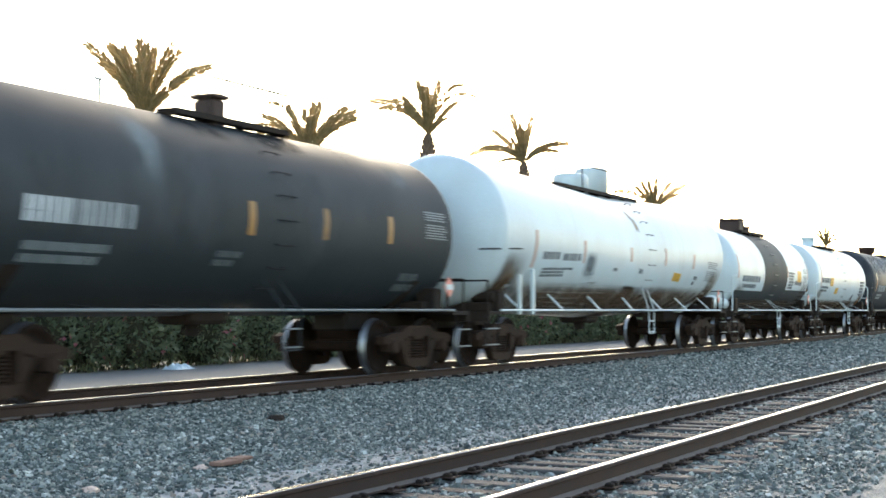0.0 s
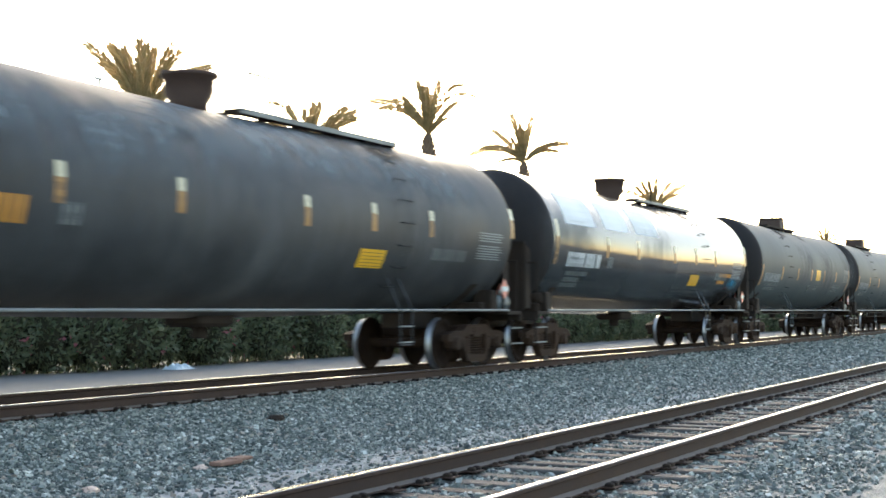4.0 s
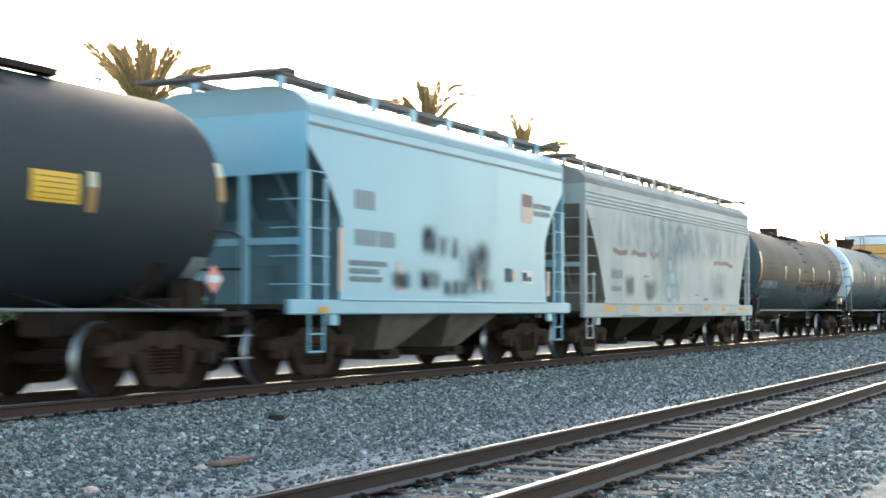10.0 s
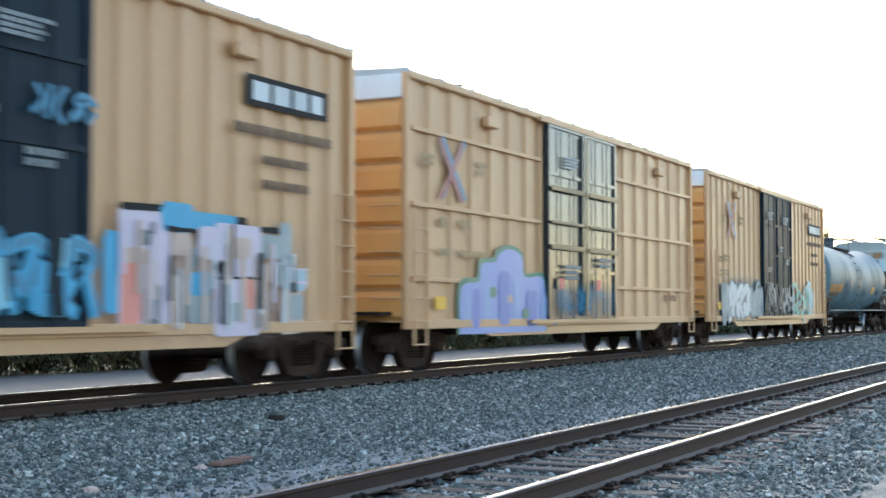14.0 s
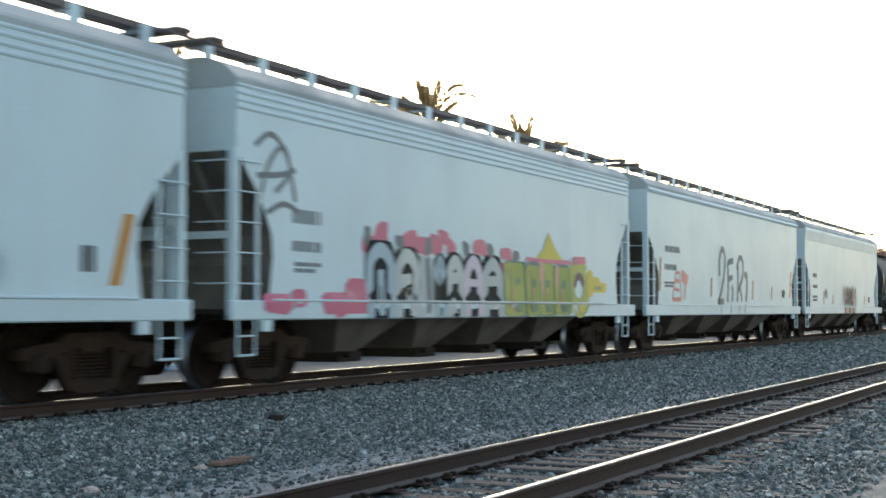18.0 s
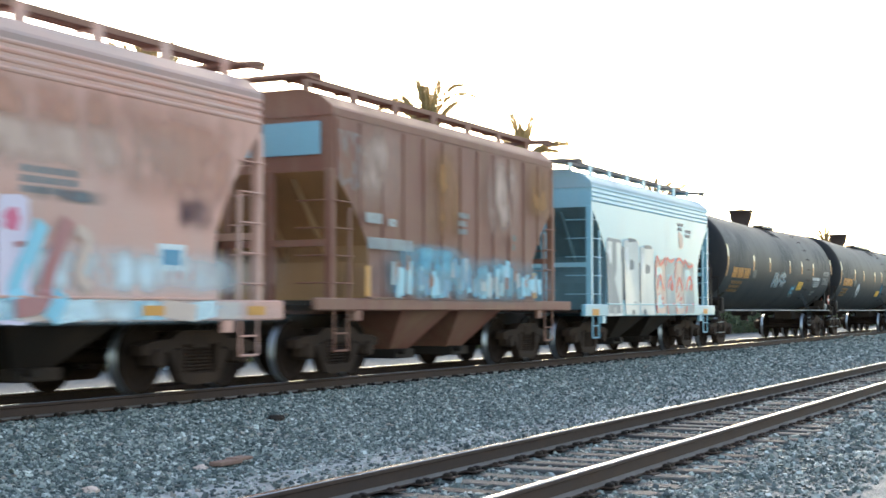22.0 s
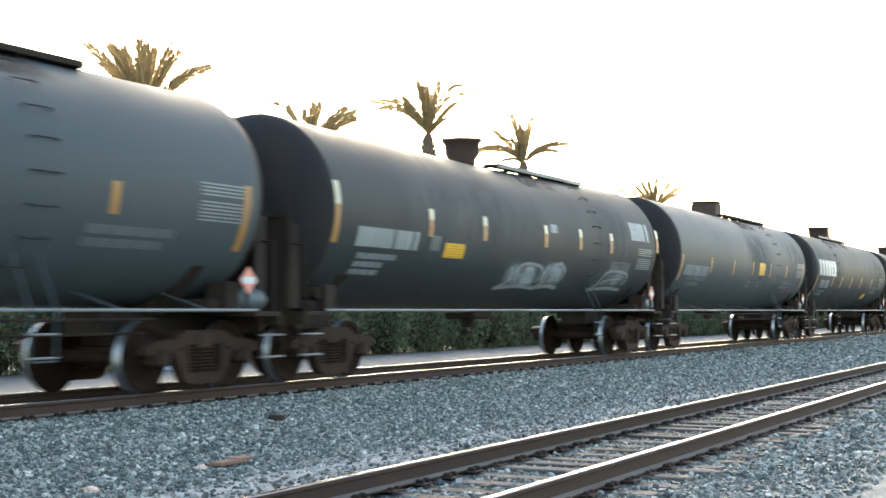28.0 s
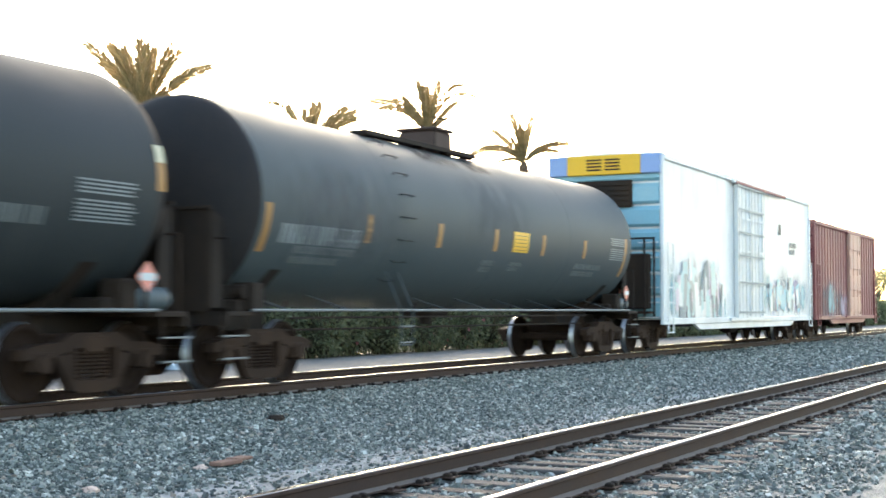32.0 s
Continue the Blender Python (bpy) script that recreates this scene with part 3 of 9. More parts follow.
def soft_stain(base, across):
    """Thin film of dirt or faded paint that fades out in ragged edges; across: the stained side's long axis."""
    key = base.name + " film " + across
    if key in MATS:
        return MATS[key]
    m, n, l, b = nodes_of(key)
    b.inputs["Base Color"].default_value = (*RGB[base.name], 1)
    b.inputs["Roughness"].default_value = 0.7
    b.inputs["Specular IOR Level"].default_value = 0.2
    tc = n.new("ShaderNodeTexCoord")
    sep = n.new("ShaderNodeSeparateXYZ")
    l.new(tc.outputs["Generated"], sep.inputs[0])
    edge = None
    for ax in (across, "Z"):
        a = n.new("ShaderNodeMath")
        a.operation = "PINGPONG"
        a.inputs[1].default_value = 0.5
        l.new(sep.outputs[ax], a.inputs[0])
        r = n.new("ShaderNodeMapRange")
        r.interpolation_type = "SMOOTHSTEP"
        r.inputs[1].default_value, r.inputs[2].default_value = 0.02, 0.38
        l.new(a.outputs[0], r.inputs[0])
        if edge is None:
            edge = r.outputs[0]
        else:
            p = n.new("ShaderNodeMath")
            p.operation = "MULTIPLY"
            l.new(edge, p.inputs[0])
            l.new(r.outputs[0], p.inputs[1])
            edge = p.outputs[0]
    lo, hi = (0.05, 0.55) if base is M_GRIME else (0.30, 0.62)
    f = noise_fac(n, l, tc.outputs["Object"], 2.6, lo, hi, (1, 1, 0.45), 6.0)
    q = n.new("ShaderNodeMath")
    q.operation = "MULTIPLY"
    l.new(edge, q.inputs[0])
    l.new(f, q.inputs[1])
    thin = n.new("ShaderNodeMath")
    thin.operation = "MULTIPLY"
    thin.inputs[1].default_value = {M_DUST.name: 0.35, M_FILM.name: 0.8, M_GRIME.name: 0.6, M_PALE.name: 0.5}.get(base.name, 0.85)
    l.new(q.outputs[0], thin.inputs[0])
    l.new(thin.outputs[0], b.inputs["Alpha"])
    MATS[key], RGB[key] = m, RGB[base.name]
    return m


def stain(car, at, s0, s1, v0, v1, mat, seed):
    """A film of run-down dust, dirt or faded paint on a side."""
    sh = Shape()
    ds, dv = 0.18 * (s1 - s0), 0.18 * (v1 - v0)
    off = 0.0045 + 0.0004 * (seed % 9)
    cols = [s0 - ds] + [s for s in (0,) if s0 - ds < s < s1 + ds] + [s1 + ds]
    across = "Y" if abs(at(1, 0, 0)[0] - at(0, 0, 0)[0]) < 0.5 else "X"
    m = max(1, int(abs(v1 - v0) * at.unit / 0.12))
    p = []
    for i in range(m + 1):
        v = v0 - dv + (v1 - v0 + 2 * dv) * i / m
        p += [at(s, v, off) for s in cols]
    k = len(cols)
    sh.add(p, [(k * i + j, k * i + j + 1, k * i + k + j + 1, k * i + k + j) for i in range(m) for j in range(k - 1)])
    shape_part("stain", sh, soft_stain(mat, across), car)


# ---- running gear ----
TRAIN, WHEELS = [], []


def wheelset_mesh():
    """Axle and both wheels turned in one: plate, rim, tread and flange."""
    half = [(0.98, 0.06), (0.975, 0.075), (0.84, 0.085), (0.835, 0.16), (0.80, 0.20), (0.775, 0.30), (0.805, 0.375), (0.828, 0.385), (0.828, 0.435), (0.812, 0.4535), (0.725, WHEEL_R),
            (0.714, 0.480), (0.687, 0.480), (0.685, 0.40), (0.70, 0.30), (0.672, 0.18), (0.668, 0.09), (0.5, 0.085)]
    prof = [(-y, r) for y, r in half] + list(reversed(half))
    sh = Shape().lathe(prof, "y", 36)
    n = len(prof)
    for k in range(n - 1):
        bright = k in (9, 10) or n - 2 - k in (9, 10)
        for i in range(36):
            sh.mi[k * 36 + i] = 1 if bright else 0
    # bolt heads on the bearing caps
    return sh.mesh("wheelset", [M_WHEEL, M_TREAD], True)


def side_frame_mesh():
    """Cast side frame: a deep bowed bar with pedestals over the axles and an opening for the springs."""
    sh = Shape()
    # upper bar, lower bar, pedestals and columns as separate solid pieces of one casting
    sh.prism([(-1.2, 0.50), (-1.2, 0.62), (-1.0, 0.67), (-0.62, 0.69), (-0.42, 0.80), (0.42, 0.80), (0.62, 0.69), (1.0, 0.67), (1.2, 0.62), (1.2, 0.50), (0.66, 0.53), (0.36, 0.62), (-0.36, 0.62), (-0.66, 0.53)], -0.09, 0.09)
    sh.prism([(-0.66, 0.53), (-0.44, 0.56), (-0.30, 0.24), (0.30, 0.24), (0.44, 0.56), (0.66, 0.53), (0.40, 0.14), (0.26, 0.10), (-0.26, 0.10), (-0.40, 0.14)], -0.08, 0.08)
    for s in (-1, 1):
        sh.box(s * 0.89 - 0.16, s * 0.89 + 0.16, -0.10, 0.10, 0.36, 0.60, 0.02)
        sh.lathe([(-0.14, 0.11), (-0.10, 0.12), (0.10, 0.12)], "y", 14, (s * 0.89, 0, 0.457))
        sh.box(s * 0.40 - 0.05, s * 0.40 + 0.05, -0.10, 0.10, 0.26, 0.66, 0.015)
    return sh.mesh("side_frame", M_TRUCK)


def spring_mesh():
    sh = Shape()
    for x in (-0.19, 0.0, 0.19):
        prof = []
        for k in range(9):
            z = 0.22 + 0.045 * k
            prof += [(z, 0.052), (z + 0.022, 0.082)]
        sh.lathe(prof, "z", 10, (x, 0, 0))
    return sh.mesh("spring", M_TRUCK)


def bolster_mesh():
    sh = Shape()
    sh.box(-0.2, 0.2, -1.12, 1.12, 0.55, 0.78, 0.03)
    sh.lathe([(0.76, 0.22), (0.88, 0.2)], "z", 16)
    for s in (-1, 1):
        sh.box(s * 0.42 - 0.05, s * 0.42 + 0.05, -0.85, 0.85, 0.42, 0.56, 0.01)
        for y in (-0.75, 0.75):
            sh.box(s * 0.42 - 0.07, s * 0.42 + 0.02, y - 0.14, y + 0.14, 0.34, 0.58, 0.02)
    return sh.mesh("truck", M_TRUCK)


def truck(car, x):
    tr = part("truck", kept("bolster", bolster_mesh), car, (x, 0, 0))
    for y in (-1.02, 1.02):
        part("side_frame", kept("side_frame", side_frame_mesh), tr, (0, y, 0))
        part("spring", kept("spring", spring_mesh), tr, (0, y, 0))
    for dx in (-0.89, 0.89):
        w = part("wheelset", kept("wheelset", wheelset_mesh), tr, (dx, 0, WHEEL_R))
        WHEELS.append((w, car, x, dx))


def coupler_mesh():
    sh = Shape()
    sh.box(-0.9, -0.28, -0.10, 0.10, 0.78, 0.98, 0.02)
    sh.box(-0.30, -0.04, -0.17, 0.15, 0.74, 1.02, 0.05)
    sh.box(-0.10, 0.06, -0.16, 0.0, 0.77, 0.99, 0.04)
    sh.tube((-0.35, -0.25, 0.72), (-0.1, -0.35, 0.35), 0.025, 8)
    sh.tube((-0.1, -0.35, 0.35), (0.02, -0.2, 0.32), 0.025, 8)
    return sh.mesh("coupler", M_UNDER)


def new_car(name, X, L, label, category, group):
    car = new(name)
    car.empty_display_size = 0.5
    tagged(car, label, category, group)
    car.location = (X, YT, 0)
    for s in (-1, 1):
        part("coupler", kept("coupler", coupler_mesh), car, (s * L / 2, 0, 0), turn=0 if s > 0 else math.pi)
        truck(car, s * (L / 2 - 1.75))
    TRAIN.append((car, X))
    return car


def hazard_mesh():
    sh = Shape()
    sh.box(-0.02, 0.02, -0.015, 0.03, -0.45, 0.0)
    sh.slot = 1
    d = 0.19
    sh.add([(0, -0.03, d), (d, -0.03, 0), (0, -0.03, -d), (-d, -0.03, 0), (0, -0.018, d), (d, -0.018, 0), (0, -0.018, -d), (-d, -0.018, 0)],
           [(0, 1, 2, 3), (4, 7, 6, 5), (0, 4, 5, 1), (1, 5, 6, 2), (2, 6, 7, 3), (3, 7, 4, 0)])
    sh.slot = 2
    sh.add([(-d * 0.75, -0.036, d * 0.25), (d * 0.75, -0.036, d * 0.25), (d * 0.75, -0.036, -d * 0.25), (-d * 0.75, -0.036, -d * 0.25)], [(0, 1, 2, 3)])
    return sh.mesh("hazard_placard", [M_UNDER, M_SFADED, M_WHITE])


def sill_step_mesh():
    sh = Shape().pipe([(-0.28, 0, 1.0), (-0.28, 0, 0.42)], 0.016).pipe([(0.28, 0, 0.42), (0.28, 0, 1.0)], 0.016)
    sh.slot = 1
    sh.box(-0.28, 0.28, -0.03, 0.05, 0.41, 0.435, 0.005).box(-0.28, 0.28, -0.03, 0.05, 0.71, 0.735, 0.005)
    return sh.mesh("sill_step", [M_UNDER, M_HANDRAIL])


# ---- tank cars ----
def tank_car(X, L, R, top, mat, label, seed, ladder=None, walk_from=None, walk_to=None, domes=(("box", 0.0),), braces=True, rail=True,
             pipes=False, under=None, shell_back=1.1, hoop=None, air_tank=None, dome_mat=None, hazard=True, rust_ends=False, shield=False, sag=0.0, dark_ends=False, big_air=False):
    under = under or M_UNDER
    car = new_car("tank_car", X, L, label, "tank car", "freight cars of the train")
    zc = top - R
    hs = L / 2 - shell_back                       # where the straight shell ends
    at = round_side(R, zc, sag, hs)
    dep = 0.42 * R
    prof = [(-hs - dep * math.cos(a), R * math.sin(a)) for a in [math.pi / 2 * k / 8 for k in range(1, 9)]]
    prof[-1] = (-hs, R)
    seam = [(-hs + 2 * hs * k / 8, R) for k in range(1, 8)]
    sh = Shape().lathe(prof + [(-hs + 0.04, R)] + seam + [(hs - 0.04, R)] + [(-x, r) for x, r in reversed(prof)], "x", 64, (0, 0, zc))
    # the domed ends use a slot of their own, near-black on some cars
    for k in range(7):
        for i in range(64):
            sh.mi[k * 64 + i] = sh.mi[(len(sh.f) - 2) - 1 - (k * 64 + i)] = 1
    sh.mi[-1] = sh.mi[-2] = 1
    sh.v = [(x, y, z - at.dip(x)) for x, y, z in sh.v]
    shape_part("tank", sh, [mat, P_DARKEND if dark_ends else mat], car, smooth=True)
    # welded ring seams
    ring = kept(("seam", R, mat.name), lambda: Shape().lathe([(-0.03, R - 0.002), (-0.016, R + 0.003), (0.016, R + 0.003), (0.03, R - 0.002)], "x", 64, caps=False).mesh("seam", mat, True))
    for x in (-0.97 * hs, -0.52 * hs, 0.03 * hs, 0.5 * hs, 0.97 * hs):
        part("seam", ring, car, (x, 0, zc - at.dip(x)))
    # stub sills and end platforms
    for s in (-1, 1):
        sh = Shape()
        sh.box(s * (L / 2 - 2.9) if s > 0 else -(L / 2 - 0.45), (L / 2 - 0.45) if s > 0 else -(L / 2 - 2.9), -0.33, 0.33, 0.72, 1.08, 0.03)
        shape_part("sill", sh, under, car)
        sh = Shape()
        a, b = sorted((s * (L / 2 - 0.42), s * (L / 2 - 1.05)))
        sh.box(a, b, -1.42, 1.42, 0.98, 1.05, 0.01)
        sh.box(s * (L / 2 - 0.45) - 0.03, s * (L / 2 - 0.45) + 0.03, -1.42, 1.42, 0.86, 1.05)
        shape_part("platform", sh, under, car)
        step = kept("sill_step", lambda: sill_step_mesh())
        part("sill_step", step, car, (s * (L / 2 - 0.62), -1.40, 0))
        # saddle that carries the tank over the truck
        sh = Shape()
        c = s * (L / 2 - 1.95)
        pts = [(y, zc - at.dip(c) - math.sqrt(max(0.01, (R + 0.01) ** 2 - y * y))) for y in [-1.15 + 2.3 * i / 10 for i in range(11)]]
        sh.section(pts + [(0.5, 1.0), (-0.5, 1.0)], c - 0.14, c + 0.14)
        shape_part("saddle", sh, mat if rust_ends else under, car)
        # end rail
        sh = Shape()
        x = s * (L / 2 - 0.52)
        if hoop and s in hoop:
            sh.pipe([(x, -1.36, 1.05), (x, -1.36, 2.05), (x - s * 0.25, -1.36, 2.12), (x - s * 0.6, -1.36, 2.12)], 0.022)
        zr = 2.03 if shield else 1.62
        sh.pipe([(x, -1.36, 1.05), (x, -1.36, zr), (x, 1.36, zr), (x, 1.36, 1.05)], 0.018)
        sh.tube((x, 0, 1.05), (x, 0, zr), 0.018)
        shape_part("end_rail", sh, mat if hoop else under, car)
    if shield:
        for s in (-1, 1):
            x = s * (hs + dep + 0.05)
            sh = Shape().box(min(x, x + s * 0.03), max(x, x + s * 0.03), -1.12, 1.12, 1.05, 2.42)
            plate = shape_part("head_shield", sh, M_UNDER, car, "steel plate across the lower tank end")
            side = kept(("shield side", s), lambda: Shape().prism([(0, 1.1), (-s * 0.28, 1.1), (-s * 0.24, 2.3), (0, 2.42)], 0, 0.03).mesh("side_plate", M_UNDER))
            for y in (-1.15, 1.12):
                part("side_plate", side, plate, (x, y, 0))
            cap = kept(("shield cap", s), lambda: Shape().box(min(0, s * 0.06), max(0, s * 0.06), -1.15, 1.15, 2.42, 2.46).mesh("cap", M_UNDER))
            part("cap", cap, plate, (x, 0, 0))
            rib = kept(("shield rib", s), lambda: Shape().box(min(0, s * 0.07), max(0, s * 0.07), 0, 0.06, 1.05, 2.41).mesh("stiffener", M_UNDER))
            for y in (-0.6, 0.55):
                part("stiffener", rib, plate, (x, y, 0))
    # brake gear crowded on the platform
    for s in (-1, 1):
        sh = Shape()
        x = s * (L / 2 - 1.35)
        sh.box(x - 0.35, x + 0.35, -1.15, 1.15, 1.03, 1.22, 0.03)
        sh.box(x - 0.15, x + 0.15, -1.28, -0.9, 1.05, 1.45, 0.03)
        sh.lathe([(-1.2, 0.10), (-0.75, 0.10)], "y", 10, (x + s * 0.2, 0, 1.32))
        shape_part("brake_gear", sh, under, car)
    if hazard:
        part("hazard_placard", kept("hazard", hazard_mesh), car, (L / 2 - 1.22, -1.40, 1.47), "red and white diamond placard")
        if shield:
            part("hazard_placard", kept("hazard", hazard_mesh), car, (L / 2 - 0.50, -1.0, 1.42), "red and white diamond placard")
            res = Shape().lathe([(-0.48, 0.04), (-0.46, 0.11), (-0.38, 0.155), (0.38, 0.155), (0.46, 0.11), (0.48, 0.04)], "x", 18, (L / 2 - 0.95, -1.10, 1.21))
            shape_part("air_reservoir", res, P_PATCH, car, smooth=True)
    if rail:
        sh = Shape()
        e = L / 2 - 1.0
        sh.tube((-e, -1.42, 1.065), (e, -1.42, 1.065), 0.022, 8)
        shape_part("side_rail", sh, M_HANDRAIL if mat not in (P_WHITE, P_BLUE) else mat, car)
    if braces:
        wide = mat is P_WHITE
        k = max(2, int(hs / (2.2 if wide else 1.6)))
        w, lean = (0.05, 0.0) if wide else (0.05, 0.22)
        for j in range(-k, k + 1):
            x = j * (hs - 0.9) / k
            if ladder is not None and abs(x - ladder) < 0.4:
                continue
            sh = Shape()
            p = at(x - lean, -50 if wide else -62, 0.0)
            sh.add([(p[0] - w, p[1], p[2]), (p[0] + w, p[1], p[2]), (x + w, -1.42, 1.05), (x - w, -1.42, 1.05),
                    (p[0] - w, p[1] + 0.03, p[2]), (p[0] + w, p[1] + 0.03, p[2]), (x + w, -1.39, 1.05), (x - w, -1.39, 1.05)],
                   [(0, 1, 2, 3), (7, 6, 5, 4), (0, 4, 5, 1), (2, 6, 7, 3), (1, 5, 6, 2), (0, 3, 7, 4)])
            shape_part("rail_bracket", sh, mat, car)
    if pipes:
        sh = Shape()
        e = L / 2 - 2.6
        for z, y in ((0.95, -0.95), (0.77, -0.80)):
            sh.tube((-e, y, z), (e, y, z), 0.018)
        for x in (-e, -e / 3, e / 3, e):
            sh.tube((x, -0.9, 1.2), (x, -0.8, 0.75), 0.015)
        shape_part("brake_pipe", sh, M_UNDER, car)
    # bottom outlet and skid
    sh = Shape()
    low = zc - R - sag
    sh.box(-0.45, 0.45, -0.35, 0.35, low - 0.12, low + 0.10, 0.06)
    sh.lathe([(low - 0.28, 0.12), (low, 0.14)], "z", 12)
    shape_part("bottom_outlet", sh, under, car)
    if ladder is not None:
        sh = Shape()
        hw = 0.2
        a, b = ladder - hw, ladder + hw
        sh.pipe([at(a, -38, 0.02), (a, -1.50, 1.06), (a, -1.50, 0.50), (b, -1.50, 0.50), (b, -1.50, 1.06), at(b, -38, 0.02)], 0.013)
        lad = shape_part("ladder", sh, mat, car)
        rm = M_HANDRAIL if mat not in (P_WHITE, P_BLUE) else mat
        im = M_LADDER if mat not in (P_WHITE, P_BLUE) else M_HANDRAIL
        flat = kept(("rung", rm.name), lambda: Shape().tube((-hw - 0.03, 0, 0), (hw + 0.03, 0, 0), 0.014).mesh("rung", rm))
        iron = kept(("iron", rm.name), lambda: Shape().pipe([(-hw, 0.07, 0), (-hw, 0, 0), (hw, 0, 0), (hw, 0.07, 0)], 0.010).mesh("rung", im))
        for z in (0.54, 0.80):
            part("rung", flat, lad, (ladder, -1.50, z))
        for a in range(-44, 74, 14):
            part("rung", iron, lad, at(ladder, a, 0.06)).rotation_euler = (radians(-a), 0, 0)
    # top platform
    if walk_from is not None:
        sh = Shape()
        crest = top - at.dip((walk_from + walk_to) / 2)
        zt = crest - 0.02
        sh.box(walk_from + 0.02, walk_to - 0.02, -0.05, 0.05, zt - 0.05, zt - 0.01)
        m = max(2, int((walk_to - walk_from) / 0.9))
        for k in range(m + 1):
            x = walk_from + 0.05 + (walk_to - walk_from - 0.1) * k / m
            sh.box(x - 0.03, x + 0.03, -0.62, 0.64, zt - 0.05, zt)
            for y in (-0.55, 0.5):
                sh.box(x - 0.025, x + 0.025, y - 0.02, y + 0.02, crest - 0.24, zt - 0.05)
        deck = shape_part("walkway", sh, M_UNDER, car, "steel top walkway")
        slat = Shape().box(walk_from, walk_to, 0, 0.065, 0, 0.035).mesh("slat", M_UNDER)
        for k in range(8):
            part("slat", slat, deck, (0, (-0.62 if k < 4 else -0.04) + k * 0.085, zt))
        lip = Shape().box(walk_from, walk_to, -0.64, -0.622, zt - 0.035, zt + 0.04).mesh("edge_angle", M_HANDRAIL if shield and dark_ends and not braces else M_UNDER)
        part("edge_angle", lip, deck)
        sh = Shape()
        zr = crest + 0.55
        g0, g1 = max(walk_from, domes[0][1] - 0.9) + 0.05, min(walk_to, domes[0][1] + 1.5) - 0.05
        sh.tube((g0, -0.64, zr), (g1, -0.64, zr), 0.013)
        for x in (g0, g1):
            sh.tube((x, -0.64, zt), (x, -0.64, zr), 0.014)
        shape_part("guard_rail", sh, M_UNDER, car)
    dm = dome_mat or M_DOME
    for spec in domes:
        kind, x = spec[0], spec[1]
        h = (spec[2] if len(spec) > 2 else top + 0.46) - at.dip(x)
        base = top - at.dip(x)
        r = spec[3] if len(spec) > 3 else 0.42
        sh = Shape()
        if kind == "box":
            q = spec[4] if len(spec) > 4 else r
            sh.box(x - q, x + q, -r, r, base - 0.12, h - 0.04, 0.06)
            sh.box(x - q - 0.03, x + q + 0.03, -r - 0.03, r + 0.03, h - 0.05, h, 0.015)
        elif kind == "bowl":
            sh.lathe([(base - 0.12, r * 0.72), (base + 0.08, r * 0.74), (h - 0.30, r * 0.95), (h - 0.06, r), (h - 0.05, r + 0.05), (h, r + 0.05), (h + 0.02, r * 0.8)], "z", 28, (x, 0, 0))
        elif kind == "drum":
            sh.lathe([(base - 0.12, r), (h - 0.10, r), (h - 0.03, r * 0.96), (h, r * 0.8)], "z", 28, (x, 0, 0))
        else:
            sh.lathe([(base - 0.12, r * 1.05), (base + 0.06, r * 1.05), (base + 0.07, r * 0.92), (h - 0.05, r * 0.92), (h - 0.04, r), (h, r), (h + 0.03, r * 0.7)], "z", 28, (x, 0, 0))
        for k in range(6 if kind != "drum" else 0):
            a = k * math.pi / 3 + 0.3
            sh.box(x + r * math.cos(a) - 0.02, x + r * math.cos(a) + 0.02, r * math.sin(a) - 0.02, r * math.sin(a) + 0.02, h - 0.02, h + 0.05)
        shape_part("dome", sh, dm, car, "valve housing on the tank top", kind != "box")
    if air_tank is not None:
        sh = Shape().lathe([(-0.36, 0.05), (-0.34, 0.12), (-0.26, 0.17), (0.26, 0.17), (0.34, 0.12), (0.36, 0.05)] if not big_air else
                           [(-0.58, 0.06), (-0.55, 0.15), (-0.44, 0.22), (0.44, 0.22), (0.55, 0.15), (0.58, 0.06)], "x", 20, (air_tank, -0.95, 1.26 if not big_air else 1.30))
        shape_part("air_reservoir", sh, P_WHITE if mat in (P_WHITE, P_BLUE) else P_GREY, car, smooth=True)
        sh = Shape().box(air_tank - 0.3, air_tank + 0.3, -1.1, -0.8, 1.05, 1.12, 0.01)
        shape_part("bracket", sh, under, car)
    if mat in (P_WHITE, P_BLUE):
        # belly film: brown road dirt, with some belly shade painted into its downward fade
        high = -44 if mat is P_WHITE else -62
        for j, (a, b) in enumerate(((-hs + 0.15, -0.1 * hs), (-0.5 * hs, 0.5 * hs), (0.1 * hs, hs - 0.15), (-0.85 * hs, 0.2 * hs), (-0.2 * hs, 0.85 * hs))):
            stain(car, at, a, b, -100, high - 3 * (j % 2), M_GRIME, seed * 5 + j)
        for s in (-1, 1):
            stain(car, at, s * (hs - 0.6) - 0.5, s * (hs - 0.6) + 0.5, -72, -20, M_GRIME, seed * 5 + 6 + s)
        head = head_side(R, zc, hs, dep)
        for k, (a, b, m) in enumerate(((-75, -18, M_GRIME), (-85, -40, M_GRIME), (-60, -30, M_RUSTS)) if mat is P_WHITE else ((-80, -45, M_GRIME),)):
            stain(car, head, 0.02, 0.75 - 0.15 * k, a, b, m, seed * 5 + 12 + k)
    elif walk_from is not None:
        rg = random.Random(seed)
        for j in range(3):
            c = walk_from + (walk_to - walk_from) * rg.random()
            stain(car, at, c - 0.5, c + 0.5, 48, 74, M_SOOT, seed * 5 + j)
        for j in range(3):
            c = rg.uniform(-hs, hs)
            stain(car, at, c - 1.4, c + 1.4, rg.uniform(-40, -10), rg.uniform(20, 50), M_DUST, seed * 5 + 3 + j)
    return car, at


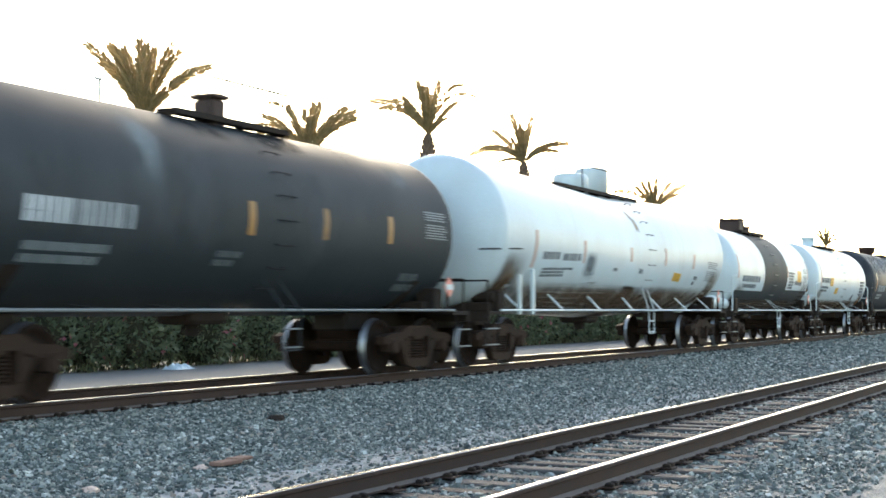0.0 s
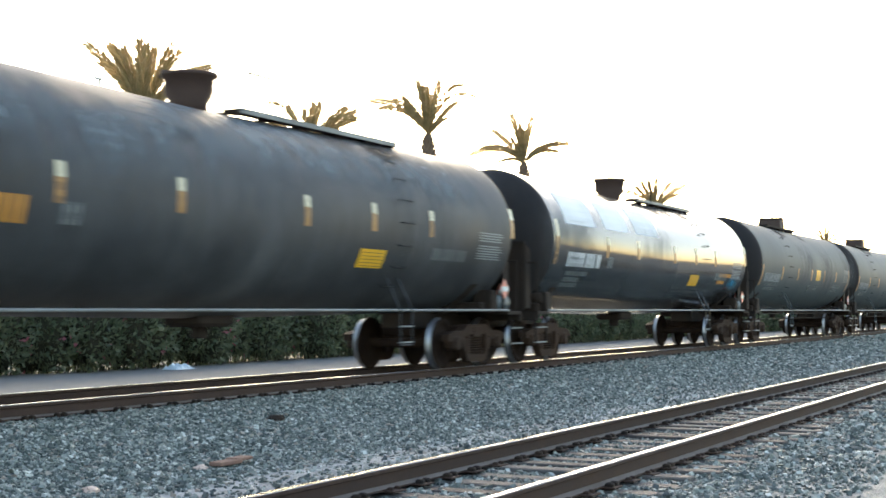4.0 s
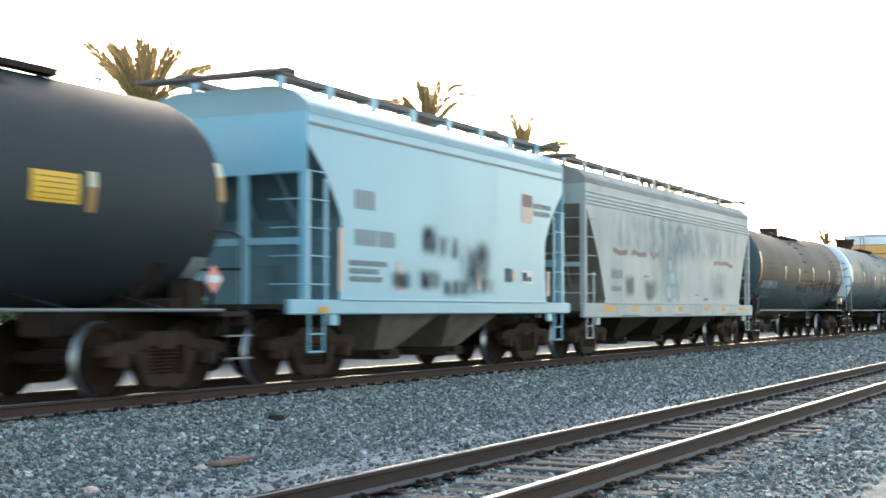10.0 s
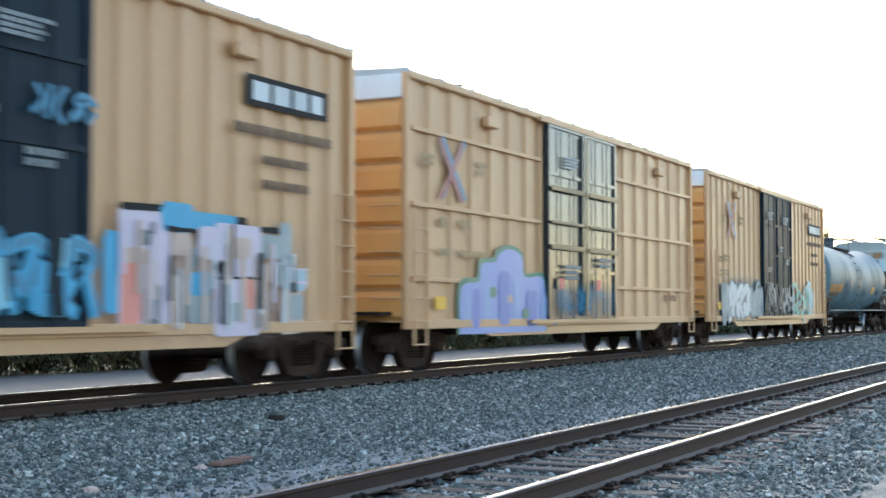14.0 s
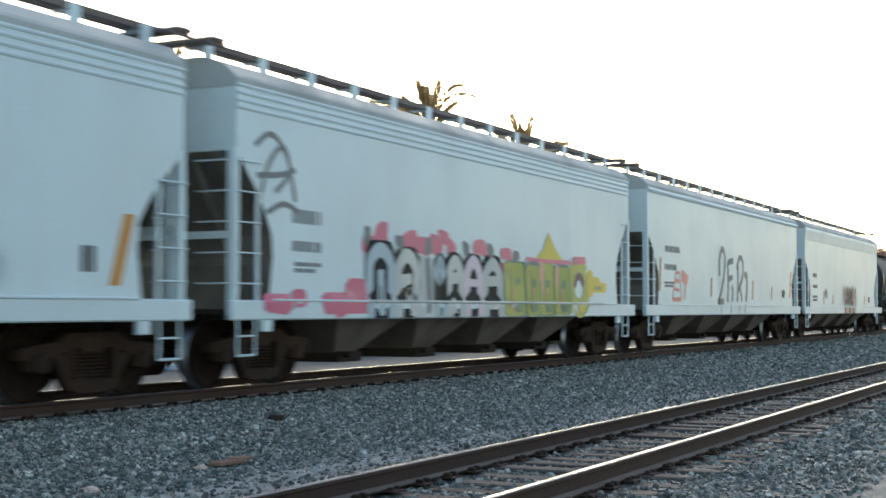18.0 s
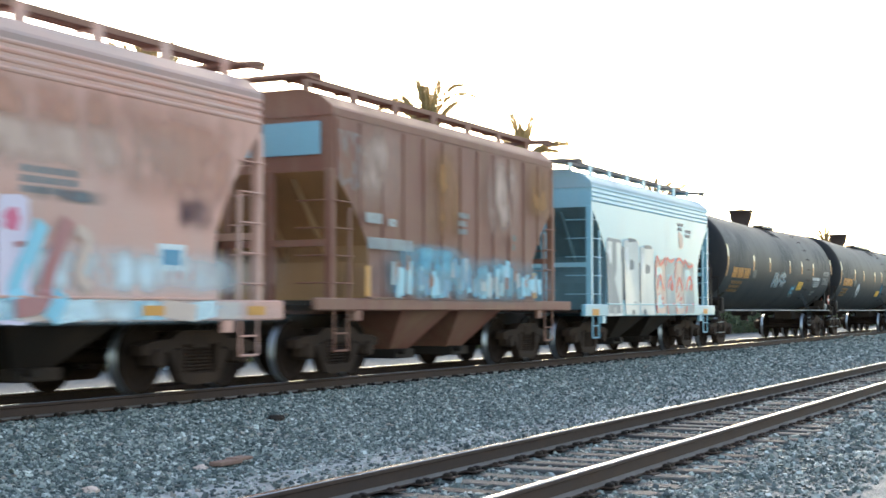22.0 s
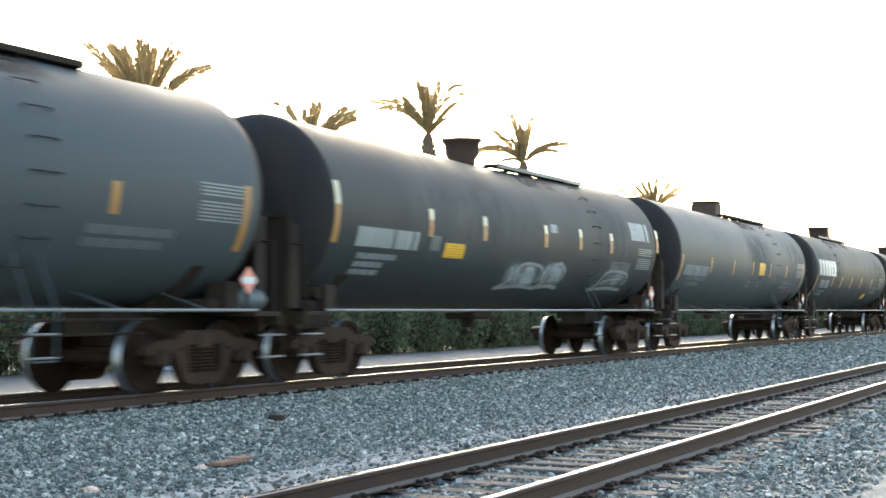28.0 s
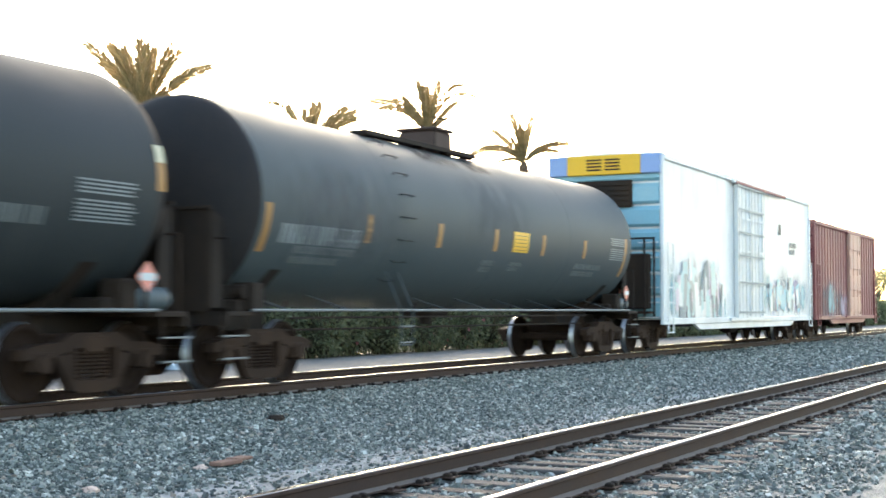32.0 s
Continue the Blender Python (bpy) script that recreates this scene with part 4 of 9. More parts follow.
def marks(car, at, seed, stripes=(), slant=(), texts=(), placards=(), panels=(), dusts=(), tape_mat=None, two=False, lean=0.24, wide=0.15):
    for s, a, b in stripes:
        tape(car, at, s, a, b, tape_mat, two=two)
    for s, a, b in slant:
        tape(car, at, s, a, b, tape_mat, lean, wide)
    for k, (c, s0, s1, a, b, n) in enumerate(texts):
        lettering(car, at, LETTER[c], s0, s1, a, b, n, seed + k)
    for s0, s1, a, b in placards:
        placard(car, at, s0, s1, a, b)
    for s0, s1, a, b in panels:
        data_panel(car, at, s0, s1, a, b)
    for k, (c, s0, s1, a, b) in enumerate(dusts):
        stain(car, at, s0, s1, a, b, LETTER[c], seed * 31 + k)


def standard_grey(X, L, seed, mat, label, flip=False, top=4.13):
    """The fleet's common long grey tank car: six stripes, ladder to one side, square housing, yellow placard."""
    lad = 3.5 if flip else -3.5
    car, at = tank_car(X, L, 1.5, top, mat, label, seed, lad, (-0.1 if flip else -3.4), (5.1 if flip else 0.95), (("box", 0.0, top + 0.45, 0.4),), pipes=True, shield=True, sag=0.05, dark_ends=True)
    marks(car, at, seed, [(-7.48, -30, -3), (-4.68, -20, -3), (-2.25, -19, -3), (0.05, -18, -2), (2.36, -18, -2), (4.68, -17, -2), (7.32, -31, 4)],
          texts=[("dimw", -7.1, -4.9, -24, -13, 1), ("dim", -6.65, -4.95, -36, -25, 2), ("dim", 4.3, 5.9, -33, -22, 2), ("dim", 0.9, 1.5, -32, -25, 2), ("dim", -0.35, 0.2, -34, -25, 2)],
          placards=[(0.85, 1.58, -17, -2)], panels=[(6.3, 7.3, -16, 4)], two=mat is P_BLACK)
    return car, at


def standard_black(X, L, seed, mat, label, top=4.1, main=("orange", "orangedim"), yellow=(2.2, 3.0, -32, -20), wear=(), reach=4.8):
    """The fleet's common long black tank car: seven stripes and a round housing with a wide rim."""
    car, at = tank_car(X, L, 1.5, top, mat, label, seed, 3.55, 0.1, reach, (("bowl", -0.28, top + 0.52, 0.38),), braces=False, shield=True, sag=0.10, dark_ends=True)
    marks(car, at, seed, [(-7.57, -20, 16), (-4.52, -11, 7), (-2.36, -10, 7), (0.56, -10, 7), (2.5, -9, 8), (4.45, -9, 8), (7.82, -4, 18)],
          texts=[(main[0], -6.9, -4.9, -21, -9, 1), (main[1], -6.75, -5.5, -40, -25, 3), ("dim", -4.45, -4.05, -20, -10, 1), ("dim", 4.6, 5.9, -24, -16, 1)],
          placards=[yellow], panels=[(6.35, 7.4, -21, -1)], dusts=wear, two=True)
    return car, at


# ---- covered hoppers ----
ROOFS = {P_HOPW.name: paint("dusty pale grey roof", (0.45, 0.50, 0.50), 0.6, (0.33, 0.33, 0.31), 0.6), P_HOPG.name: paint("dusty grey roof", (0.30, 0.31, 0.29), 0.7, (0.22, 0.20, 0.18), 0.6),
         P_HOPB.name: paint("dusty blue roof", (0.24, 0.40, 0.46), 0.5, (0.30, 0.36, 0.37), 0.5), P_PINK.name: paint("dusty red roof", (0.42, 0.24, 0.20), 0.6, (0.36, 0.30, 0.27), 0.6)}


def hopper_car(X, L, mat, label, seed, ends, eave=4.05, bays=3, ribs=False, sill_z=0.93, sill_top=1.20, low=3.0, knee=2.1, run=0.85, plate=None, ridges=(), bead=False, fascia=False,
               end_mat=None, orange=(), walk_mat=None, bay_mat=None, slope_mat=None):
    """ends: where the side sheet begins and stops; its ends slope inwards from low to knee and then drop to the sill."""
    car = new_car("covered_hopper", X, L, label, "hopper car", "freight cars of the train")
    W = 1.50
    under = M_UNDER
    end_mat = end_mat or mat
    slope_mat = slope_mat or M_SLOPE
    a, b = ends

    def side(e, s):
        pts = [(e - s * 0.01, low)]
        for k in range(1, 6):
            t = k / 6
            pts.append((e - s * run * (t + 0.10 * math.sin(math.pi * t)), low + (knee - low) * t))
        return pts + [(e - s * run, knee), (e - s * (run + 0.03), (2 * knee + sill_top) / 3), (e - s * (run - 0.06), sill_top)]
    left, right = side(a, -1), side(b, 1)
    outline = left + list(reversed(right)) + [(b, eave), (a, eave)]
    sh = Shape().prism(outline, -W, W)
    # slopes and floor take the slope colour, which has their shade in it
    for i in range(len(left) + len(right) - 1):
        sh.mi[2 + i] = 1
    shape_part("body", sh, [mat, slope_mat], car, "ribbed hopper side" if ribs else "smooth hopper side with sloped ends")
    if ribs:
        m = max(6, int((b - a) / 0.72))
        for k in range(m + 1):
            x = a + 0.12 + (b - a - 0.24) * k / m
            d = run - min(x - a, b - x)
            zb = sill_top + 0.02 if d <= 0 else knee + (low - knee) * min(1, d / run) + 0.05
            sh = Shape().box(x - 0.035, x + 0.035, -W - 0.03, -W + 0.01, zb, eave - 0.05, 0.01)
            shape_part("rib", sh, mat, car)
    # roof: rounded cove and a nearly flat top
    half = [(-W - 0.012, eave - 0.02), (-W - 0.012, eave + 0.09), (-W + 0.03, eave + 0.14), (-W + 0.24, eave + 0.31), (-0.9, eave + 0.41)]
    sh = Shape().section(half + [(-y, z) for y, z in reversed(half)], a - 0.02, b + 0.02)
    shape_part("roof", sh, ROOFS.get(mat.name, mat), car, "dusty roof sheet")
    for d in ridges:
        sh = Shape().section([(-W + 0.01, eave + d - 0.035), (-W - 0.014, eave + d - 0.022), (-W - 0.022, eave + d), (-W - 0.014, eave + d + 0.022), (-W + 0.01, eave + d + 0.035)], a, b)
        shape_part("roof_ridge", sh, mat, car)
    if bead:
        sh = Shape().section([(-W + 0.01, eave - 0.10), (-W - 0.03, eave - 0.08), (-W - 0.05, eave - 0.03), (-W - 0.03, eave + 0.02), (-W + 0.01, eave + 0.04)], a, b)
        shape_part("eave_bead", sh, mat, car)
    if fascia:
        sh = Shape().section([(-W + 0.01, eave - 0.44), (-W - 0.006, eave - 0.42), (-W - 0.05, eave - 0.06), (-W - 0.04, eave + 0.02), (-W + 0.01, eave + 0.05)], a, b)
        shape_part("fascia", sh, mat, car, "overhanging eave plate")
    nh = max(4, int((b - a) / 1.5))
    for k in range(nh):
        x0 = a + 0.5 + (b - a - 1.0) * k / nh
        sh = Shape().box(x0 + 0.04, x0 + (b - a - 1.0) / nh - 0.04, -0.34, 0.34, eave + 0.39, eave + 0.47, 0.02)
        shape_part("hatch_cover", sh, mat, car)
    # running boards held clear of the roof by brackets
    wz = eave + 0.56
    for y in (-0.95, 0.62):
        sh = Shape().box(a - 0.3, b + 0.3, y - 0.015, y, wz - 0.02, wz + 0.06)
        board = shape_part("running_board", sh, walk_mat or M_WALK, car)
        slat = Shape().box(a - 0.3, b + 0.3, 0, 0.06, 0, 0.05).mesh("slat", walk_mat or M_WALK)
        for k in range(4):
            part("slat", slat, board, (0, y + k * 0.085, wz))
        arm = kept(("bracket", mat.name), lambda: Shape().prism([(-0.12, -0.20), (0.12, -0.20), (0.10, 0.045), (-0.10, 0.045)], -0.022, 0.0).box(-0.05, 0.05, -0.02, 0.33, -0.03, -0.003).mesh("bracket", mat))
        m = max(5, int((b - a) / 1.25))
        for k in range(m + 1):
            part("bracket", arm, board, (a + 0.1 + (b - a - 0.2) * k / m, y, wz))
    for s, e in ((-1, a), (1, b)):
        sh = Shape().box(min(e, e + s * 0.36), max(e, e + s * 0.36), -1.32, -1.26, wz - 0.07, wz - 0.02)
        walk_ = shape_part("cross_walk", sh, walk_mat or M_WALK, car)
        slat = kept(("cross slat", (walk_mat or M_WALK).name), lambda: Shape().box(-0.03, 0.03, -1.35, 1.35, -0.02, 0.03).mesh("slat", walk_mat or M_WALK))
        for k in range(4):
            part("slat", slat, walk_, (e + s * (0.07 + k * 0.085), 0, wz))
    # side sills
    for y in (-W - 0.03, W - 0.07):
        sh = Shape().box(-L / 2 + 0.42, L / 2 - 0.42, y, y + 0.10, sill_z, sill_top, 0.02)
        shape_part("side_sill", sh, mat, car)
    for y in (-W - 0.045, W - 0.055):
        sh = Shape().box(a + run, b - run, y, y + 0.10, sill_top - 0.012, sill_top + 0.022, 0.008)
        shape_part("sill_ledge", sh, mat, car)
    for s, e in ((-1, a), (1, b)):
        p, q = sorted((s * (L / 2 - 0.42), e - s * run * 0.9))
        sh = Shape().box(p, q, -1.35, 1.35, sill_z + 0.08, sill_z + 0.15)
        shape_part("end_platform", sh, under, car)
        x = e - s * run * 0.8
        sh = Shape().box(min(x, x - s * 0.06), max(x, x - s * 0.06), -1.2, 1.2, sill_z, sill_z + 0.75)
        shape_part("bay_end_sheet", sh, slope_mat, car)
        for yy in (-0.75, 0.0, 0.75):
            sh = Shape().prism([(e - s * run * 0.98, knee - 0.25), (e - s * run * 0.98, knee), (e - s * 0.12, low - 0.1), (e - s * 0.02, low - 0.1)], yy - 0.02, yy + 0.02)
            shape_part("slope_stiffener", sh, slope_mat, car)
        if plate:
            sh = Shape().box(min(e, e + s * 0.03), max(e, e + s * 0.03), -W - 0.01, W + 0.01, plate, eave, 0.008)
            shape_part("end_plate", sh, end_mat, car)
        for y in (-W - 0.012, -0.45, 0.33, W - 0.12):
            sh = Shape().box(e - s * 0.02 - 0.06, e - s * 0.02 + 0.06, y, y + 0.13, sill_z, (plate or low) + 0.03, 0.01)
            shape_part("end_post", sh, mat, car)
        sh = Shape().box(e - 0.03, e + 0.03, -W, W, 2.02, 2.12)
        shape_part("end_beam", sh, mat, car)
        # ladder beside the corner post, and stirrups below the sill
        sh = Shape().box(e - s * 0.50 - 0.025, e - s * 0.50 + 0.025, -W - 0.02, -W + 0.02, sill_top, min(low, knee + 0.55))
        lad = shape_part("ladder", sh, mat, car)
        r1 = kept(("hrung", mat.name), lambda: Shape().tube((-0.29, 0, 0), (0.29, 0, 0), 0.011).mesh("rung", mat))
        r2 = kept(("erung", mat.name), lambda: Shape().tube((0, -0.27, 0), (0, 0.27, 0), 0.011).mesh("rung", mat))
        zz = sill_top + 0.22
        while zz < low - 0.1:
            part("rung", r1, lad, (e - s * 0.26, -W - 0.035, zz))
            part("rung", r2, lad, (e + s * 0.10, -W + 0.3, zz))
            zz += 0.41
        sh = Shape().pipe([(e - s * 0.06, -W, sill_z + 0.05), (e - s * 0.06, -W, 0.46), (e - s * 0.46, -W, 0.46), (e - s * 0.46, -W, sill_z + 0.05)], 0.018)
        sh.tube((e - s * 0.06, -W, 0.72), (e - s * 0.46, -W, 0.72), 0.014)
        shape_part("stirrup", sh, mat, car)
        sh = Shape().box(min(e - s * 0.62, e - s * 0.86), max(e - s * 0.62, e - s * 0.86), -W - 0.02, -W + 0.05, sill_z - 0.16, sill_z, 0.01)
        shape_part("jack_pad", sh, mat, car)
    # brake gear on the end that faces -X
    sh = Shape().lathe([(a - 0.28, 0.26), (a - 0.22, 0.26)], "x", 20, (0, 0.7, 2.1))
    sh.box(a - 0.2, a - 0.05, 0.5, 0.9, 1.7, 2.3, 0.02)
    shape_part("brake_wheel", sh, under, car)
    sh = Shape().box(-L / 2 + 0.45, L / 2 - 0.45, -0.3, 0.3, 0.68, 1.0, 0.02)
    shape_part("centre_sill", sh, under, car)
    # discharge bays
    span = 2 * (L / 2 - 3.3)
    bl = span / bays
    for k in range(bays):
        c = -span / 2 + bl * (k + 0.5)
        sh = Shape()
        t, b_ = bl * 0.49, 0.30
        zt, zb = sill_z + 0.18, 0.36
        sh.add([(c - t, -1.42, zt), (c + t, -1.42, zt), (c + t, 1.42, zt), (c - t, 1.42, zt), (c - b_, -0.7, zb), (c + b_, -0.7, zb), (c + b_, 0.7, zb), (c - b_, 0.7, zb)],
               [(0, 1, 5, 4), (1, 2, 6, 5), (2, 3, 7, 6), (3, 0, 4, 7), (4, 5, 6, 7), (3, 2, 1, 0)])
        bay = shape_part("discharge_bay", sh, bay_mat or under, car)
        sh = Shape().box(c - b_ - 0.06, c + b_ + 0.06, -0.85, 0.85, zb - 0.12, zb + 0.04, 0.02)
        sh.tube((c - 0.25, -1.0, zb), (c - 0.25, 1.0, zb), 0.05, 8)
        shape_part("outlet_gate", sh, under, bay)
    for s0, s1 in orange:
        sh = Shape()
        patch(sh, flat_side(-W - 0.03), s0, s1, (sill_z + sill_top) / 2 - 0.02, (sill_z + sill_top) / 2 + 0.10)
        shape_part("reflector_stripe", sh, M_ORANGE, car)
    return car, flat_side(-W)


# ---- boxcars ----
def box_car(X, L, mat, end_mat, label, seed, body0, body1, zb=0.75, eave=4.98, door=None, door_mat=None, door_single=False, horizontals=(), white_top=True,
            rib=0.46, rib_depth=0.05):
    car = new_car("boxcar", X, L, label, "boxcar", "freight cars of the train")
    W = 1.52
    x0, x1 = body0, body1
    sh = Shape()
    sh.box(x0 + 0.03, x1 - 0.03, -W + rib_depth, W - rib_depth, zb + 0.12, eave - 0.03)
    shape_part("body", sh, mat, car)
    # corrugated side sheets, panel by panel
    d0, d1 = door if door else (0.0, 0.0)
    for side in (-1, 1):
        for a, b in ((x0, d0), (d1, x1)):
            if b - a < 0.3:
                continue
            m = max(2, int(round((b - a) / rib)))
            w = (b - a) / m
            sh = Shape()
            pts = []
            for k in range(m):
                u = a + w * k
                pts += [(u, 0.0), (u + w * 0.42, 0.0), (u + w * 0.50, -rib_depth), (u + w * 0.92, -rib_depth)]
            pts.append((b, 0.0))
            p = []
            for x, dep in pts:
                yy = side * (W + dep)
                p += [(x, yy, zb + 0.10), (x, yy, eave - 0.05)]
            sh.add(p, [(2 * i, 2 * i + 2, 2 * i + 3, 2 * i + 1) for i in range(len(pts) - 1)])
            shape_part("side_sheet", sh, mat, car)
    for side in (-1, 1):
        for x in (x0, x1):
            sh = Shape().box(x - 0.07, x + 0.07, side * W - 0.05, side * W + 0.05, zb, eave, 0.015)
            shape_part("corner_post", sh, mat, car)
        sh = Shape().box(x0, x1, side * (W + 0.01) - 0.06, side * (W + 0.01) + 0.06, zb, zb + 0.16, 0.015)
        sh.prism([(x0 + 2.6, zb + 0.02), (x1 - 2.6, zb + 0.02), (x1 - 3.2, zb - 0.16), (x0 + 3.2, zb - 0.16)], side * W - 0.04, side * W + 0.04)
        shape_part("side_sill", sh, mat, car)
        sh = Shape().box(x0, x1, side * W - 0.07, side * W + 0.07, eave - 0.10, eave + 0.02, 0.02)
        shape_part("top_plate", sh, mat, car)
        for z in horizontals:
            for a, b in ((x0 + 0.15, d0 - 0.12), (d1 + 0.12, x1 - 0.15)):
                sh = Shape().box(a, b, side * (W + 0.02) - 0.03, side * (W + 0.02) + 0.03, z - 0.04, z + 0.04, 0.01)
                shape_part("side_rail", sh, mat, car)
    # roof with cross ribs
    sh = Shape().section([(-W - 0.05, eave - 0.02), (-W - 0.05, eave + 0.04), (0, eave + 0.10), (W + 0.05, eave + 0.04), (W + 0.05, eave - 0.02)], x0 - 0.05, x1 + 0.05)
    m = int((x1 - x0) / 1.2)
    for k in range(m + 1):
        x = x0 + (x1 - x0) * k / m
        sh.section([(-W - 0.06, eave + 0.03), (-W - 0.06, eave + 0.07), (0, eave + 0.13), (W + 0.06, eave + 0.07), (W + 0.06, eave + 0.03)], x - 0.05, x + 0.05)
    shape_part("roof", sh, M_GALV if white_top else mat, car, "rusted metal roof")
    # corrugated ends
    for s, x in ((-1, x0), (1, x1)):
        n = 7
        zt = eave - (0.42 if white_top else 0.05)
        hh = (zt - zb - 0.15) / n
        for k in range(n):
            z = zb + 0.15 + hh * k
            sh = Shape().prism([(x, z), (x + s * 0.07, z + hh * 0.12), (x + s * 0.07, z + hh * 0.72), (x, z + hh * 0.9)], -W + 0.06, W - 0.06)
            shape_part("end_panel", sh, end_mat, car)
        if white_top:
            sh = Shape().box(min(x, x + s * 0.06), max(x, x + s * 0.06), -W + 0.04, W - 0.04, zt, eave - 0.02, 0.01)
            shape_part("end_header", sh, P_BOXW, car, "white band across the car end")
        sh = Shape()
        for xx in (x - s * 0.08, x - s * 0.52):
            sh.box(xx - 0.02, xx + 0.02, -W - 0.13, -W - 0.10, 0.48, 2.75)
        lad = shape_part("ladder", sh, mat, car)
        r1 = kept(("hrung", mat.name), lambda: Shape().tube((-0.25, 0, 0), (0.25, 0, 0), 0.015).mesh("rung", mat))
        r2 = kept(("erung", mat.name), lambda: Shape().tube((0, -0.27, 0), (0, 0.27, 0), 0.015).mesh("rung", mat))
        zz = 0.5
        while zz < 2.9:
            part("rung", r1, lad, (x - s * 0.30, -W - 0.12, zz))
            if zz > zb:
                part("rung", r2, lad, (x + s * 0.16, -W + 0.32, zz))
            zz += 0.38
        sh = Shape().box(min(x, x + s * 0.45), max(x, x + s * 0.45), -1.3, 1.3, 0.98, 1.04)
        shape_part("end_platform", sh, M_UNDER, car)
    if door:
        dm = door_mat or mat
        halves = [(d0, d1)] if door_single else [(d0, (d0 + d1) / 2), ((d0 + d1) / 2, d1)]
        for side in (-1, 1):
            for a, b in halves:
                sh = Shape()
                y0, y1 = sorted((side * (W + 0.01), side * (W + 0.09)))
                sh.box(a + 0.03, b - 0.03, y0, y1, zb + 0.16, eave - 0.16, 0.02)
                dr = shape_part("door", sh, dm, car, "sliding plug door")
                if side > 0:
                    continue
                sh = Shape()
                yy = -W - 0.10
                n = 4
                H = eave - zb - 0.32
                for k in range(n + 1):
                    z = zb + 0.16 + H * k / n
                    sh.box(a + 0.03, b - 0.03, yy - 0.03, yy + 0.01, z - 0.035, z + 0.035)
                for x in (a + 0.07, b - 0.07):
                    sh.box(x - 0.045, x + 0.045, yy - 0.035, yy + 0.01, zb + 0.16, eave - 0.16)
                shape_part("door_frame", sh, dm, dr)
                sh = Shape()
                for x in (a + (b - a) * 0.32, a + (b - a) * 0.68):
                    sh.tube((x, yy - 0.035, zb + 0.1), (x, yy - 0.035, eave - 0.2), 0.014)
                shape_part("lock_rod", sh, dm, dr)
        sh = Shape().box(d0 - 0.9, d1 + (1.2 if not door_single else 0.3), -W - 0.16, -W - 0.10, zb + 0.06, zb + 0.13)
        shape_part("door_track", sh, mat, car)
        sh = Shape().box(d0 - 0.4, d1 + 1.2, -W - 0.15, -W - 0.08, eave - 0.14, eave - 0.06)
        shape_part("door_track", sh, mat, car)
    sh = Shape().box(-L / 2 + 0.45, L / 2 - 0.45, -0.32, 0.32, 0.62, 0.98, 0.02)
    for k in range(5):
        x = x0 + 2.8 + (x1 - x0 - 5.6) * k / 4
        sh.box(x - 0.08, x + 0.08, -1.4, 1.4, 0.62, zb + 0.05)
    shape_part("underframe", sh, M_UNDER, car)
    sh = Shape().lathe([(-0.5, 0.08), (-0.45, 0.2), (0.45, 0.2), (0.5, 0.08)], "x", 14, (1.0, -0.7, 0.55))
    shape_part("air_reservoir", sh, M_UNDER, car)
    return car, flat_side(-W - 0.002)


